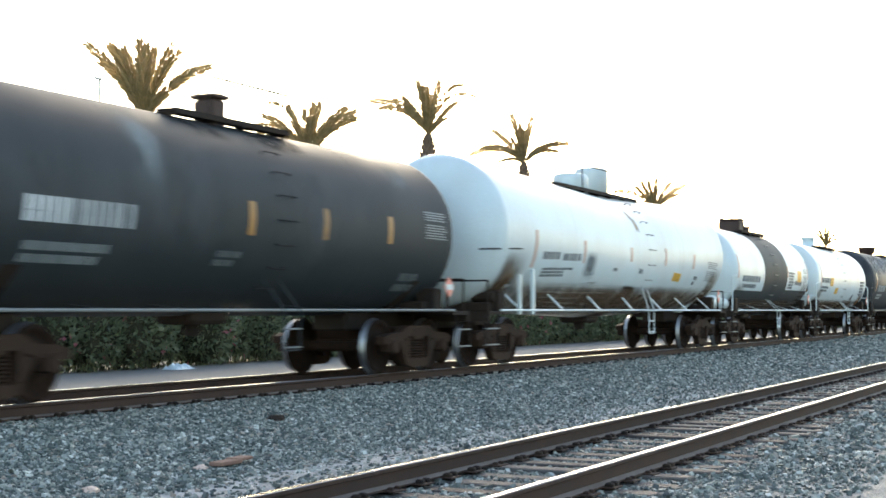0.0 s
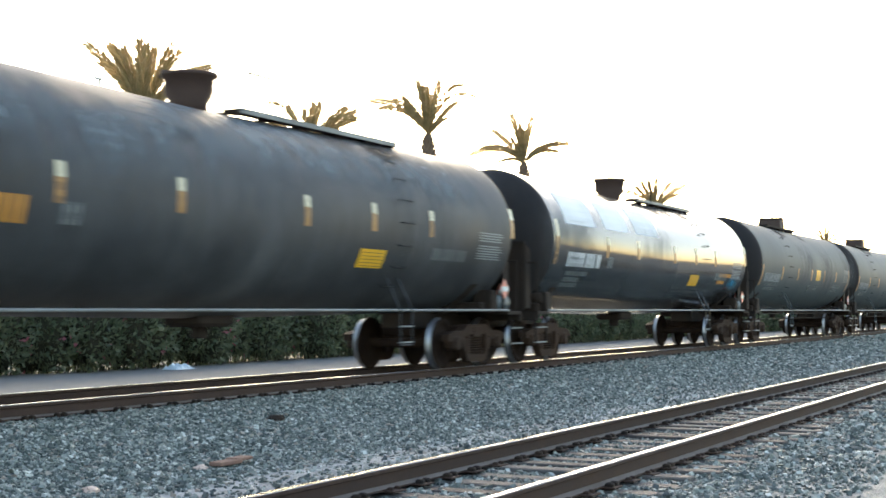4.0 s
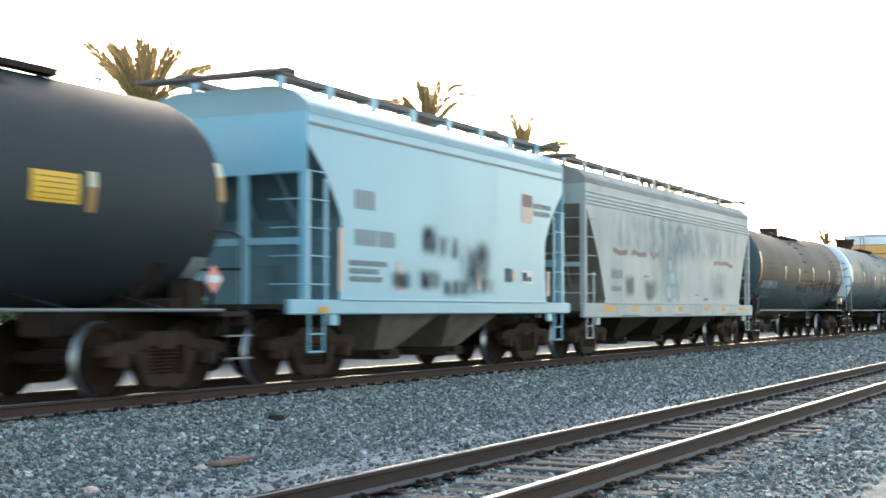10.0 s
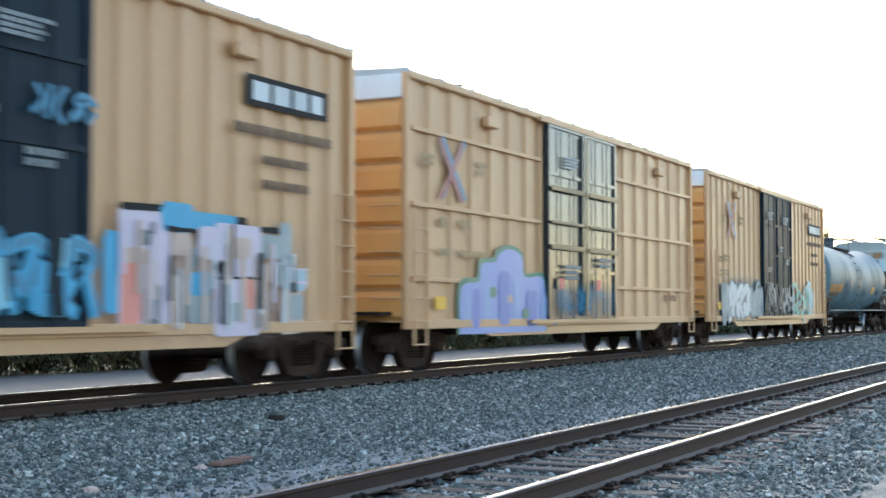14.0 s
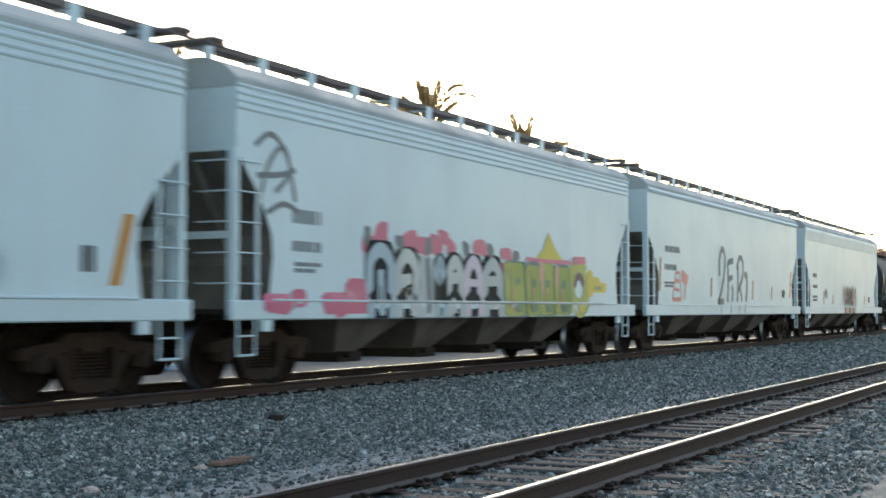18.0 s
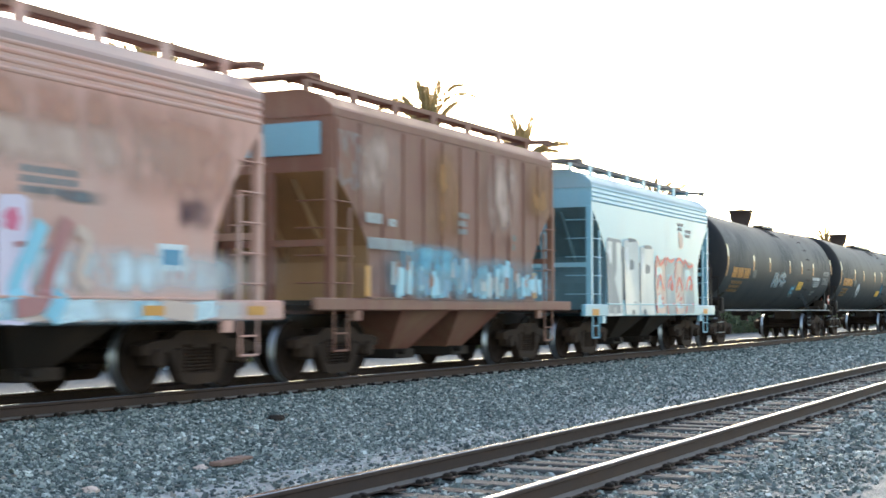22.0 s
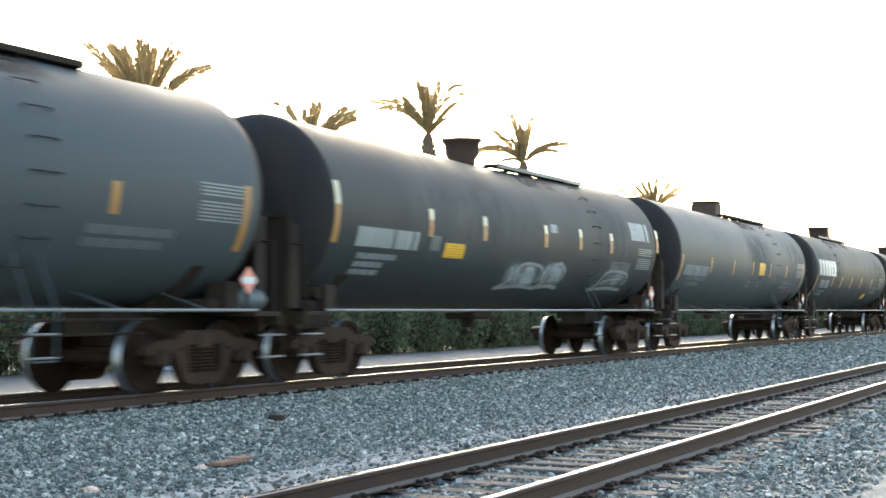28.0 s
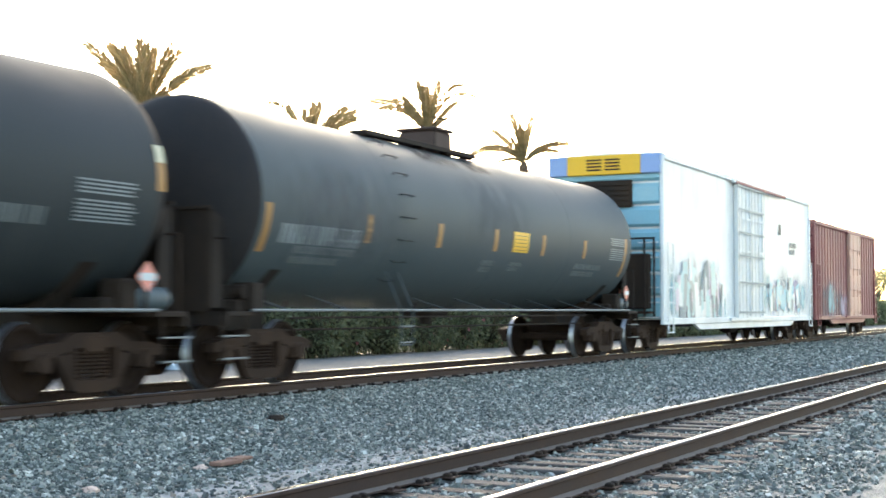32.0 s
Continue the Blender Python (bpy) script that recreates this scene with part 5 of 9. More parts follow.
# ---- the train, car by car, from the one that passes first ----
def the_train():
    # A
    car, at = tank_car(15.8, 13.3, 1.40, 3.78, P_BLACK, "charcoal black tank car with pale dust streaks and orange stripes", 1, 0.34, -1.26, 1.57, (("box", 0.38, 4.22, 0.20),))
    marks(car, at, 1, [(-0.5, -12, 7), (1.41, -11, 8), (3.38, -10, 8)], texts=[("white", -4.77, -2.94, -14, -2, 1), ("dimw", -4.66, -3.26, -34, -23, 2), ("dim", -1.16, -0.6, -31, -22, 2), ("dim", 4.05, 4.7, -45, -30, 2)],
          panels=[(4.6, 5.4, -4, 16)], dusts=[("pale", -2.9, -2.2, 8, 66), ("pale", -2.7, -2.3, 15, 60), ("dust", -2.6, -1.2, -20, 30), ("pale", 3.83, 4.4, 30, 49), ("dust", 1.0, 1.5, -40, 30)])
    # B
    car, at = tank_car(31.17, 17.44, 1.52, 4.12, P_WHITE, "dirty white tank car with rust running down both ends", 2, 1.08, -3.0, 2.6, (("drum", -0.55, 4.54, 0.43), ("drum", 0.88, 4.80, 0.43)),
                       dome_mat=P_WHITE, air_tank=8.05, big_air=True, rust_ends=True, sag=0.2)
    at = level_side(at, 1.52)
    for x, z in ((-6.81, 1.76), (-6.15, 1.88)):
        shape_part("handrail_post", Shape().box(x - 0.045, x + 0.045, -1.43, -1.36, 0.98, z, 0.01), P_WHITE, car)
    shape_part("grab_rail", Shape().pipe([(-8.45, -1.3, 2.2), (-7.6, -1.45, 2.24), (-6.97, -1.53, 2.26)], 0.016), M_LADDER, car, "black grab rail across the tank end")
    marks(car, at, 2, [(-6.2, -28, 1), (-3.5, -24, -5), (-0.42, -22, -9), (2.25, -21, -4), (4.76, -19, -4)], texts=[("dark", -5.77, -4.9, -21, -15, 1), ("dark", -4.7, -3.7, -22, -16, 1), ("dark", -5.6, -4.0, -36, -28, 3), ("dark", -1.55, -1.3, -31, -28, 1), ("dark", 5.05, 5.38, -36, -26, 2), ("dark", 0.23, 0.57, -33, -28, 1)],
          placards=[(3.1, 3.77, -35, -26)], panels=[(6.13, 7.08, -29, -7)], dusts=[("dark", -3.4, -2.7, -38, -16), ("dark", -3.2, -2.3, -43, -34), ("smear", 0.12, 0.32, 20, 32), ("smear", 0.22, 0.5, 8, 24), ("rust", 6.7, 7.4, -64, -38), ("rust", 6.2, 7.5, -78, -50), ("grime", -7.5, -6.9, -62, -20), ("rust", -7.3, -6.8, -66, -35)], tape_mat=M_FADEST)
    # C
    car, at = tank_car(46.03, 12.26, 1.40, 3.70, P_WHITE, "white tank car with black belly and black centre band", 3, -0.2, -1.6, 1.6, (("box", -0.5, 4.15, 0.36), ("cyl", 0.8, 3.95, 0.3)), hoop=(-1,), air_tank=-5.3)
    sh = Shape()
    patch(sh, at, -1.6, 1.65, -80, 88, 0.006, fit=0.15, edges=False)
    patch(sh, at, -5.0, -1.6, -80, -26, 0.006, fit=0.15, edges=False)
    patch(sh, at, 1.65, 5.0, -80, -22, 0.006, fit=0.15, edges=False)
    shape_part("black_panel", sh, P_BLACK, car, "black painted band and belly", True)
    marks(car, at, 3, [(1.74, -4, 13), (4.95, -5, 24), (-4.95, -10, 20)], texts=[("dark", 2.89, 4.0, -14, -8, 1), ("dark", 1.9, 2.75, -20, 4, 6), ("dark", -4.4, -2.2, -14, -6, 1), ("dark", -4.2, -2.6, -22, -17, 1)],
          placards=[(3.25, 3.84, -9, 7)], panels=[(4.2, 4.85, -9, 12)], dusts=[("rust", 4.2, 4.9, -24, -10)], tape_mat=M_FADEST)
    # D
    car, at = tank_car(58.37, 12.43, 1.38, 3.72, P_WHITE, "light grey-white tank car with yellow diamonds and rust spots", 4, 0.18, -1.3, 2.2, (("cyl", -0.55, 4.10, 0.28),), dome_mat=P_HOPW, hoop=(-1, 1), air_tank=5.35, rust_ends=True)
    marks(car, at, 4, [(-4.67, -15, 25)], texts=[("dark", -4.61, -2.9, -8, 0, 1), ("dark", -4.58, -3.16, -23, -14, 2), ("black", 2.38, 2.7, -37, -26, 1), ("dark", 3.7, 4.7, -27, 0, 5)],
          placards=[(-2.89, -2.3, -13, 1), (-1.67, -1.1, -26, -15)], dusts=[("rust", -4.3, -3.7, -60, -38), ("rust", 4.3, 4.9, -55, -30)], tape_mat=M_FADEST)
    stain(car, dome_side(1.38, 2.34, 5.115, 0.58), 0.82, 1.02, 1.5, 2.25, M_GRIME, 47)
    stain(car, dome_side(1.38, 2.34, 5.115, 0.58), 0.80, 1.0, 1.45, 2.15, M_RUSTS, 48)
    # E
    car, at = tank_car(72.34, 15.51, 1.45, 3.9, P_DUSTY, "dusty black tank car with white lettering bars", 5, 0.89, 0.2, 2.8, (("bowl", -0.2, 4.28, 0.40),), hoop=(-1,), braces=False)
    marks(car, at, 5, [(-6.15, -21, 14), (-3.27, -16, 4), (-1.22, -15, 4), (3.76, -20, -2), (6.6, -7, 17)],
          texts=[("pale", -5.55, -3.57, -20, -8, 1), ("pale", -5.38, -3.95, -35, -25, 2), ("pale", 2.5, 3.3, -17, -5, 1), ("dimw", 1.44, 2.2, -44, -26, 4), ("dim", 2.62, 3.33, -29, -25, 1), ("dim", 4.85, 5.6, -39, -27, 2), ("pale", 4.21, 4.6, -40, -30, 1)],
          panels=[(5.6, 6.4, -16, 6)], dusts=[("film", -6.2, -3.4, 16, 62), ("film", -4.0, -1.8, 20, 60), ("film", -1.8, 0.4, 0, 60), ("film", 0.9, 2.0, -8, 52), ("film", 2.1, 3.9, 2, 58), ("film", 4.2, 5.8, -14, 56), ("film", 5.6, 7.0, 14, 60), ("film", -6.4, 6.6, 22, 66), ("film", -5.0, 5.4, 34, 74)], two=True)
    # F
    standard_black(88.93, 17.66, 6, P_DUSTY, "black tank car with orange lettering bar and dust streaks", 4.04, wear=[("film", -7.4, -4.0, 18, 60), ("film", -5.0, -1.0, 6, 55), ("film", -2.0, 3.0, 20, 62), ("film", 2.0, 7.0, 16, 60), ("film", -7.0, 7.0, 36, 70)])
    # G
    car, at = standard_black(106.64, 17.77, 7, P_GLOSS, "glossy black tank car with large white blocks of worn lettering", 4.04, ("white", "dim"))
    sh = Shape()
    for a, b in ((-7.0, -5.2), (-4.6, -2.9), (-2.4, -0.6)):
        patch(sh, at, a, b, 14, 44, 0.006, fit=0.2)
    shape_part("lettering", sh, M_WHITE, car, "three large white blocks")
    spray(car, at, 6.2, 7.2, -34, -20, (M_SBLUE, M_STEAL), M_SBLUE, 71, 2)
    marks(car, at, 7, texts=[("orange", 5.03, 6.33, -20, -16, 1), ("orange", 5.02, 5.78, -28, -24, 1)])
    # H, I
    standard_grey(124.28, 17.49, 8, P_GREY, "dark grey tank car with ochre stripes and yellow placard")
    standard_grey(141.73, 17.42, 9, P_GREY, "dark grey tank car with ochre stripes and yellow placard")
    # J
    car, at = tank_car(159.21, 17.55, 1.56, 4.24, P_SLATE, "slate grey tank car with slanted stripes and repainted side panel", 10, None, 0.4, 3.4, (("cyl", 0.0, 4.64, 0.37),), braces=False, rail=False, pipes=True, sag=0.16)
    sh = Shape()
    for a, b in ((-4.0, 0), (0, 3.85)):
        patch(sh, at.shell, a, b, -17.5, 13, 0.006, fit=0.15, edges=False)
    shape_part("repainted_panel", sh, P_PATCH, car, "lighter grey repainted rectangle", True)
    sh = Shape()
    patch(sh, at.shell, 3.87, 3.99, -18, 14.5, 0.008, fit=0.2)
    for a in range(-4, 4):
        patch(sh, at.shell, a, min(a + 1, 3.85), 13, 13.9, 0.008)
    shape_part("panel_seam", sh, P_GREY, car)
    marks(car, at, 10, slant=[(-7.93, -43, -10), (-5.16, -36, -20), (-2.59, -37, -20), (-0.31, -36, -19), (2.32, -35, -18), (4.54, -36, -19), (7.14, -41, -11)],
          texts=[("dim", 2.92, 3.72, -48, -34, 2), ("dim", 3.83, 4.69, -45, -32, 2), ("dim", 4.92, 5.4, -27, -23, 1), ("dimw", -6.74, -5.39, -27, -18, 1), ("dim", -6.22, -4.85, -43, -34, 1)], panels=[(5.83, 6.67, -40, -19)], lean=0.12, wide=0.20, tape_mat=M_ORANGE)
    # K
    car, at = tank_car(175.75, 15.52, 1.50, 4.14, P_BLUE, "light blue-grey tank car with faded orange lettering bar", 11, 0.07, -1.2, 2.3, (("cyl", 0.35, 4.46, 0.3), ("box", -0.9, 4.34, 0.36)), air_tank=7.1, dome_mat=P_SLATE, sag=0.19, braces=False)
    marks(car, at, 11, [(-6.49, -12, 10), (-3.79, -14, 2), (-1.0, -17, -2), (1.5, -19, -2), (3.65, -18, 0), (6.32, -24, 9)], texts=[("black", 4.45, 5.02, -40, -28, 1), ("tan", -5.92, -3.67, -22, -12, 1), ("tan", -5.8, -4.6, -36, -27, 2)],
          placards=[(3.46, 4.24, -42, -30)], panels=[(5.08, 6.05, -22, -5)])
    # L
    car, at = tank_car(190.75, 14.5, 1.42, 3.93, P_BLACK, "short black tank car with pale worn patches", 12, 0.45, -0.6, 4.0, (("bowl", 1.0, 4.38, 0.5), ("box", 2.6, 4.1, 0.25)), hoop=(-1, 1))
    marks(car, at, 12, [(-5.59, -19, 18), (-2.58, -14, 6), (1.65, -14, 6), (3.71, -13, 6), (6.2, -1, 20)], texts=[("orange", -4.91, -2.92, -21, -8, 1), ("orangedim", -4.52, -3.47, -35, -24, 2), ("pale", 5.9, 6.2, -46, -32, 1)],
          placards=[(2.73, 3.5, -10, 4)], dusts=[("pale", -1.0, 0.3, -9, 7), ("pale", -0.8, 0.2, -6, 4), ("pale", -1.5, -0.8, 25, 38)], two=True)
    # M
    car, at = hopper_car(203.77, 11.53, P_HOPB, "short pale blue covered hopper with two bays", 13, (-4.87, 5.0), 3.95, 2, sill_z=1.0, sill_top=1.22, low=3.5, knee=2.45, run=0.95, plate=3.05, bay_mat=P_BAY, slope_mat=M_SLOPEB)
    sh = Shape().box(-4.84, 4.95, -1.515, -1.49, 3.76, 3.80)
    shape_part("eave_seam", sh, M_DARK, car)
    sh = Shape()
    patch(sh, at, -4.6, -4.35, 1.02, 1.12, 0.05)
    shape_part("reflector_stripe", sh, M_ORANGE, car)
    marks(car, at, 13, texts=[("dark", -3.52, -2.91, 2.62, 2.92, 1), ("dark", -3.52, -2.26, 2.06, 2.31, 1), ("dark", -3.68, -2.5, 1.5, 1.83, 3), ("black", 2.06, 2.45, 1.6, 1.86, 1)])
    sh = Shape()
    slab(sh, at, 2.83, 3.41, 2.76, 3.36, 0.005, 0.14)
    sh.slot = 1
    slab(sh, at, 2.87, 3.37, 3.09, 3.33, 0.008, 0.05)
    shape_part("emblem", sh, [M_FADEST, M_BROWNT], car, "faded pink shield emblem with a dark top")
    sh = Shape()
    patch(sh, at, 2.85, 3.35, 1.59, 1.84, 0.005)
    sh.slot = 1
    patch(sh, at, 2.90, 3.08, 1.63, 1.80, 0.008)
    patch(sh, at, 3.14, 3.30, 1.63, 1.72, 0.008)
    shape_part("data_panel", sh, [M_WHITE, M_BLACKL], car, "white panel with black blocks")
    lettering(car, at, M_DARK, 3.46, 4.35, 2.94, 3.19, 2, 139)
    for s, a, b in ((-3.93, 1.35, 2.3), (-2.1, 1.35, 1.85), (0.9, 1.44, 1.86), (2.5, 1.62, 1.83), (4.2, 1.35, 1.85)):
        tape(car, at, s, a, b, M_FADEST)
    for k, (a, b, c, d) in enumerate(((-1.35, -0.75, 2.0, 2.5), (-0.7, 0.1, 1.95, 2.35), (0.1, 1.4, 1.5, 2.3), (-1.5, -0.6, 1.4, 1.75), (-0.6, 0.6, 1.3, 1.6), (0.7, 1.6, 1.35, 1.65), (-2.4, -1.7, 1.4, 1.7))):
        stain(car, at, a, b, c, d, M_BLACKL, 131 + k)
    # N
    car, at = hopper_car(217.25, 15.43, P_HOPG, "weathered grey covered hopper with orange sill reflectors", 14, (-7.16, 7.03), 3.88, 3, sill_z=0.90, sill_top=1.22, low=3.4, knee=1.36, run=1.22, bay_mat=M_UNDER, ridges=(-0.21, -0.30, -0.38, -0.46),
                         orange=[(-6.1, -5.3), (-4.15, -3.74), (-2.39, -1.99), (-0.48, -0.05), (1.98, 2.42), (3.7, 4.2), (5.6, 6.25)])
    for k, (a, b) in enumerate(((-5.4, -4.4), (-4.1, -3.0), (-2.7, -2.0), (3.0, 5.1))):
        sh = Shape()
        rg = random.Random(k)
        stroke(sh, at, [(a + (b - a) * i / 6, 2.42 + rg.uniform(-0.06, 0.05)) for i in range(7)], 0.12, 0.005)
        shape_part("stain", sh, M_BROWNT, car)
    for s0, s1, v0, v1, m, k in ((-2.6, 0.6, 1.3, 3.4, M_PALE, 145), (-6.0, 6.0, 2.4, 3.4, M_PALE, 146), (-4.6, -3.9, 1.4, 1.9, M_SLOPE, 147), (-3.2, -2.2, 1.3, 1.8, M_SLOPE, 148), (2.6, 4.4, 1.4, 2.2, M_PALE, 149),
                                 (-1.25, -0.85, 2.0, 2.4, M_WHITE, 150), (-1.4, -0.5, 1.6, 2.1, M_WHITE, 151), (-1.6, -0.3, 1.3, 1.75, M_WHITE, 152)):
        stain(car, at, s0, s1, v0, v1, m, k)
    marks(car, at, 14, texts=[("dark", -5.5, -4.75, 1.8, 2.0, 1), ("dark", -5.5, -4.8, 1.5, 1.62, 1), ("dark", -3.2, -2.8, 1.86, 1.92, 1), ("dark", 1.2, 1.5, 1.45, 1.5, 1), ("dark", 2.0, 2.4, 1.33, 1.4, 1)])
    marks(car, flat_side(-1.532), 14, texts=[("dark", -4.9, -3.5, 0.93, 0.96, 1), ("dark", -1.0, 0.6, 0.94, 0.97, 1), ("dark", 4.2, 5.4, 0.95, 0.98, 1)])
    # O
    car, at = tank_car(232.94, 15.96, 1.46, 3.97, P_SEA, "dark sea-grey tank car with a broad rust-brown band", 15, -0.14, -0.4, 2.3, (("cyl", 0.35, 4.3, 0.36), ("box", -0.7, 4.1, 0.3)), sag=0.2)
    sh = Shape()
    for a, b in ((-6.87, 0), (0, 6.87)):
        patch(sh, at.shell, a, b, -16, 84, 0.006, fit=0.15, edges=False)
    shape_part("brown_band", sh, P_BROWN, car, "rust-brown stained band", True)
    marks(car, at, 15, texts=[("dim", 3.0, 3.54, -33, -27, 1), ("dim", 4.68, 5.4, -42, -27, 2), ("dim", 1.13, 1.58, -58, -48, 1), ("dim", -3.29, -2.97, -30, -20, 3), ("dimw", -6.38, -4.3, -29, -18, 1), ("dim", -5.89, -4.64, -44, -32, 2)])
    for k, (a, b, c) in enumerate(((-6.8, -4.6, -24), (-4.9, -3.0, -20), (-3.2, -1.4, -24), (-1.5, 0.3, -31), (-0.1, 1.4, -26), (1.2, 2.9, -30), (2.6, 4.0, -27), (3.7, 5.4, -36), (5.2, 6.8, -31))):
        stain(car, at, a, b, c, -11, P_BROWN, 711 + k)
    at2 = round_side(1.467, 3.97 - 1.46, 0.2, 15.96 / 2 - 1.1)
    marks(car, at2, 16, [(-3.4, -15, 3), (-1.21, -16, 2), (1.2, -14, 6), (4.15, -14, 5), (6.85, -2, 18), (-6.85, -21, 18)], panels=[(5.8, 6.7, -15, 6)], two=True)
    # P
    car, at = tank_car(248.57, 15.29, 1.46, 3.96, P_SEA, "dark sea-grey tank car with a white painted end", 17, 1.35, 0.4, 3.6, (("bowl", -0.1, 4.4, 0.42),), braces=False, shell_back=1.05)
    zc = 3.96 - 1.46
    hs = 15.29 / 2 - 1.05
    prof = [(-hs - 0.42 * 1.468 * math.cos(a), 1.468 * math.sin(a)) for a in [math.pi / 2 * k / 8 for k in range(1, 9)]]
    sh = Shape().lathe(prof + [(-6.4, 1.468), (-6.4, 1.461)], "x", 64, (0, 0, zc), caps=False)
    shape_part("white_end", sh, P_WHITE, car, "white painted tank end", True)
    end = dome_side(1.468, zc, hs, 0.42 * 1.468)
    rg = random.Random(171)
    for z, s0, s1, n in ((2.98, 0.62, 1.24, 4), (2.70, 0.55, 1.34, 5)):
        w = (s1 - s0) / n
        sh = Shape()
        for k in range(n):
            c = s0 + w * k
            stroke(sh, end, [(c + 0.02, z + 0.02), (c + w * rg.uniform(0.2, 0.6), z + 0.19), (c + w * 0.9, z + rg.uniform(0, 0.08))], 0.035, 0.006)
            stroke(sh, end, [(c + w * 0.1, z + 0.09), (c + w * 1.0, z + rg.uniform(0.06, 0.2))], 0.03, 0.007)
        shape_part("graffiti", sh, M_DARK, car, "dark sprayed scrawl on the white end")
    xr = -15.29 / 2 + 0.5
    for pts, lab in ((((xr, -0.2, 2.48), (xr, -1.49, 2.48), (xr, -1.53, 2.42), (xr, -1.53, 1.05)), "dark blue grab rail across the white end"), (((xr, -0.72, 2.42), (xr, -0.86, 2.38), (xr, -0.91, 2.28), (xr, -0.96, 1.05)), "grey bent rail"),
                     (((xr, -1.52, 2.10), (xr, -1.33, 2.10), (xr, -1.33, 1.05)), "dark blue rail")):
        shape_part("grab_rail", Shape().pipe(list(pts), 0.02), M_HANDRAIL if lab[0] == "g" else M_SLATEB, car, lab)
    sh = Shape()
    sh.add([(xr - d, -0.1 + y, 1.42 + z) for d in (0.01, 0) for y, z in ((0, 0.2), (0.2, 0), (0, -0.2), (-0.2, 0))],
           [(0, 1, 2, 3), (7, 6, 5, 4), (0, 4, 5, 1), (1, 5, 6, 2), (2, 6, 7, 3), (3, 7, 4, 0)])
    shape_part("placard", sh, M_BLACKL, car, "black diamond placard")
    stain(car, end, 0.74, 0.94, 1.32, 1.8, M_RUSTS, 173)
    stain(car, end, 0.80, 0.90, 1.30, 1.65, M_RUSTS, 174)
    for k, (c, a, b) in enumerate(((-5.56, -2, 11), (-4.25, 6, 22), (-2.9, -2, 20), (2.5, 2, 18), (5.3, 8, 34))):
        stain(car, at, c - 0.16, c + 0.16, a, b, M_PALE, 175 + k)
    marks(car, at, 17, [(-3.41, -8, 10), (-0.62, -11, 6), (1.88, -11, 7), (4.35, -10, 8), (6.55, -10, 19)],
          texts=[("dim", 1.91, 2.69, -26, -12, 3), ("dim", 2.09, 3.12, -35, -29, 1), ("dim", 4.23, 5.66, -32, -28, 1), ("dim", -5.59, -3.65, -16, -8, 1), ("dim", -5.51, -4.13, -31, -22, 2)],
          placards=[(3.55, 4.28, -26, -8)], panels=[(5.6, 6.4, -19, 1)], dusts=[("dust", 2.77, 3.14, -10, 17), ("dust", 5.18, 5.49, -4, 31), ("dust", -5.0, -1.0, 0, 30)], two=True)
    tape(car, at, -6.2, -10, 20, M_FADEST)
    spray(car, at, 1.9, 3.7, -42, -33, (M_SBLUE,), M_SBLUE, 172, 3)
    # Q, R, S: the yellow boxcars
    for k, (X, L, hor) in enumerate(((265.17, 17.93, ()), (283.01, 17.73, (4.08, 2.83, 1.58)), (300.66, 17.58, ()))):
        car, at = box_car(X, L, P_YELLOW, P_YELEND, ("faded yellow boxcar with black doors and white graffiti", "faded yellow boxcar with side rails and blue graffiti", "faded yellow boxcar with black doors and grey graffiti")[k],
                          18 + k, -8.2, 7.85, door=(-2.08, 1.98) if k != 1 else (-2.42, 1.62), door_mat=P_DOOR if k != 1 else P_DOORG, horizontals=hor, rib=0.84 if hor else 0.6)
        face = flat_side(-1.575)
        # crossed stripes emblem
        sh = Shape()
        ex, ez = (-6.6, 3.5) if hor else (-5.75, 3.72)
        for dx in (0.44, -0.44):
            for j, w in ((0, 0.06), (1, -0.06)):
                sh.slot = j
                stroke(sh, face, [(ex - dx + w, ez + 0.52 + w * 0.4), (ex + w * 0.5, ez + w), (ex + dx + w, ez - 0.52 + w * 0.4)], 0.12, 0.006 + 0.001 * j + (0.002 if dx < 0 else 0))
        shape_part("emblem", sh, [M_SLATEB, M_MAROON], car, "faded red and blue crossed stripes")
        if k != 1:
            sh = Shape()
            patch(sh, face, 5.05, 7.1, 3.82, 4.24, 0.006)
            sh.slot = 1
            for j, (a, b) in enumerate(((5.2, 5.6), (5.7, 6.1), (6.2, 6.55), (6.65, 6.95))):
                patch(sh, face, a, b, 3.9, 4.16, 0.012)
            shape_part("sign", sh, [M_BLACKL, M_WHITE], car, "black sign with white blocks")
            marks(car, face, 60 + k, texts=[("grime", 4.8, 7.2, 3.43, 3.57, 1), ("grime", 5.45, 6.6, 3.05, 3.17, 1), ("grime", 5.45, 6.6, 2.72, 2.84, 1)])
        marks(car, face, 50 + k, texts=[("tan", -7.75, -7.3, 3.5, 3.7, 2), ("tan", -5.6, -5.2, 3.5, 3.75, 2), ("tan", -7.1, -6.7, 2.5, 2.66, 1), ("tan", -6.3, -5.9, 2.5, 2.66, 1), ("tan", -7.1, -6.7, 2.0, 2.12, 1), ("tan", -6.3, -5.2, 2.0, 2.12, 1)] if hor else
              [("tan", -6.75, -6.35, 3.65, 3.85, 2), ("tan", -4.8, -4.35, 3.65, 3.9, 2), ("tan", -7.1, -6.75, 2.45, 2.62, 2), ("tan", -6.6, -5.9, 2.5, 2.68, 2), ("tan", -7.1, -6.75, 2.05, 2.25, 2), ("tan", -6.5, -5.9, 2.1, 2.25, 2)])
        sh = Shape()
        patch(sh, face, -7.3, -6.88, 1.08, 1.3, 0.02)
        shape_part("sticker", sh, M_PLACARD, car, "small yellow sticker")
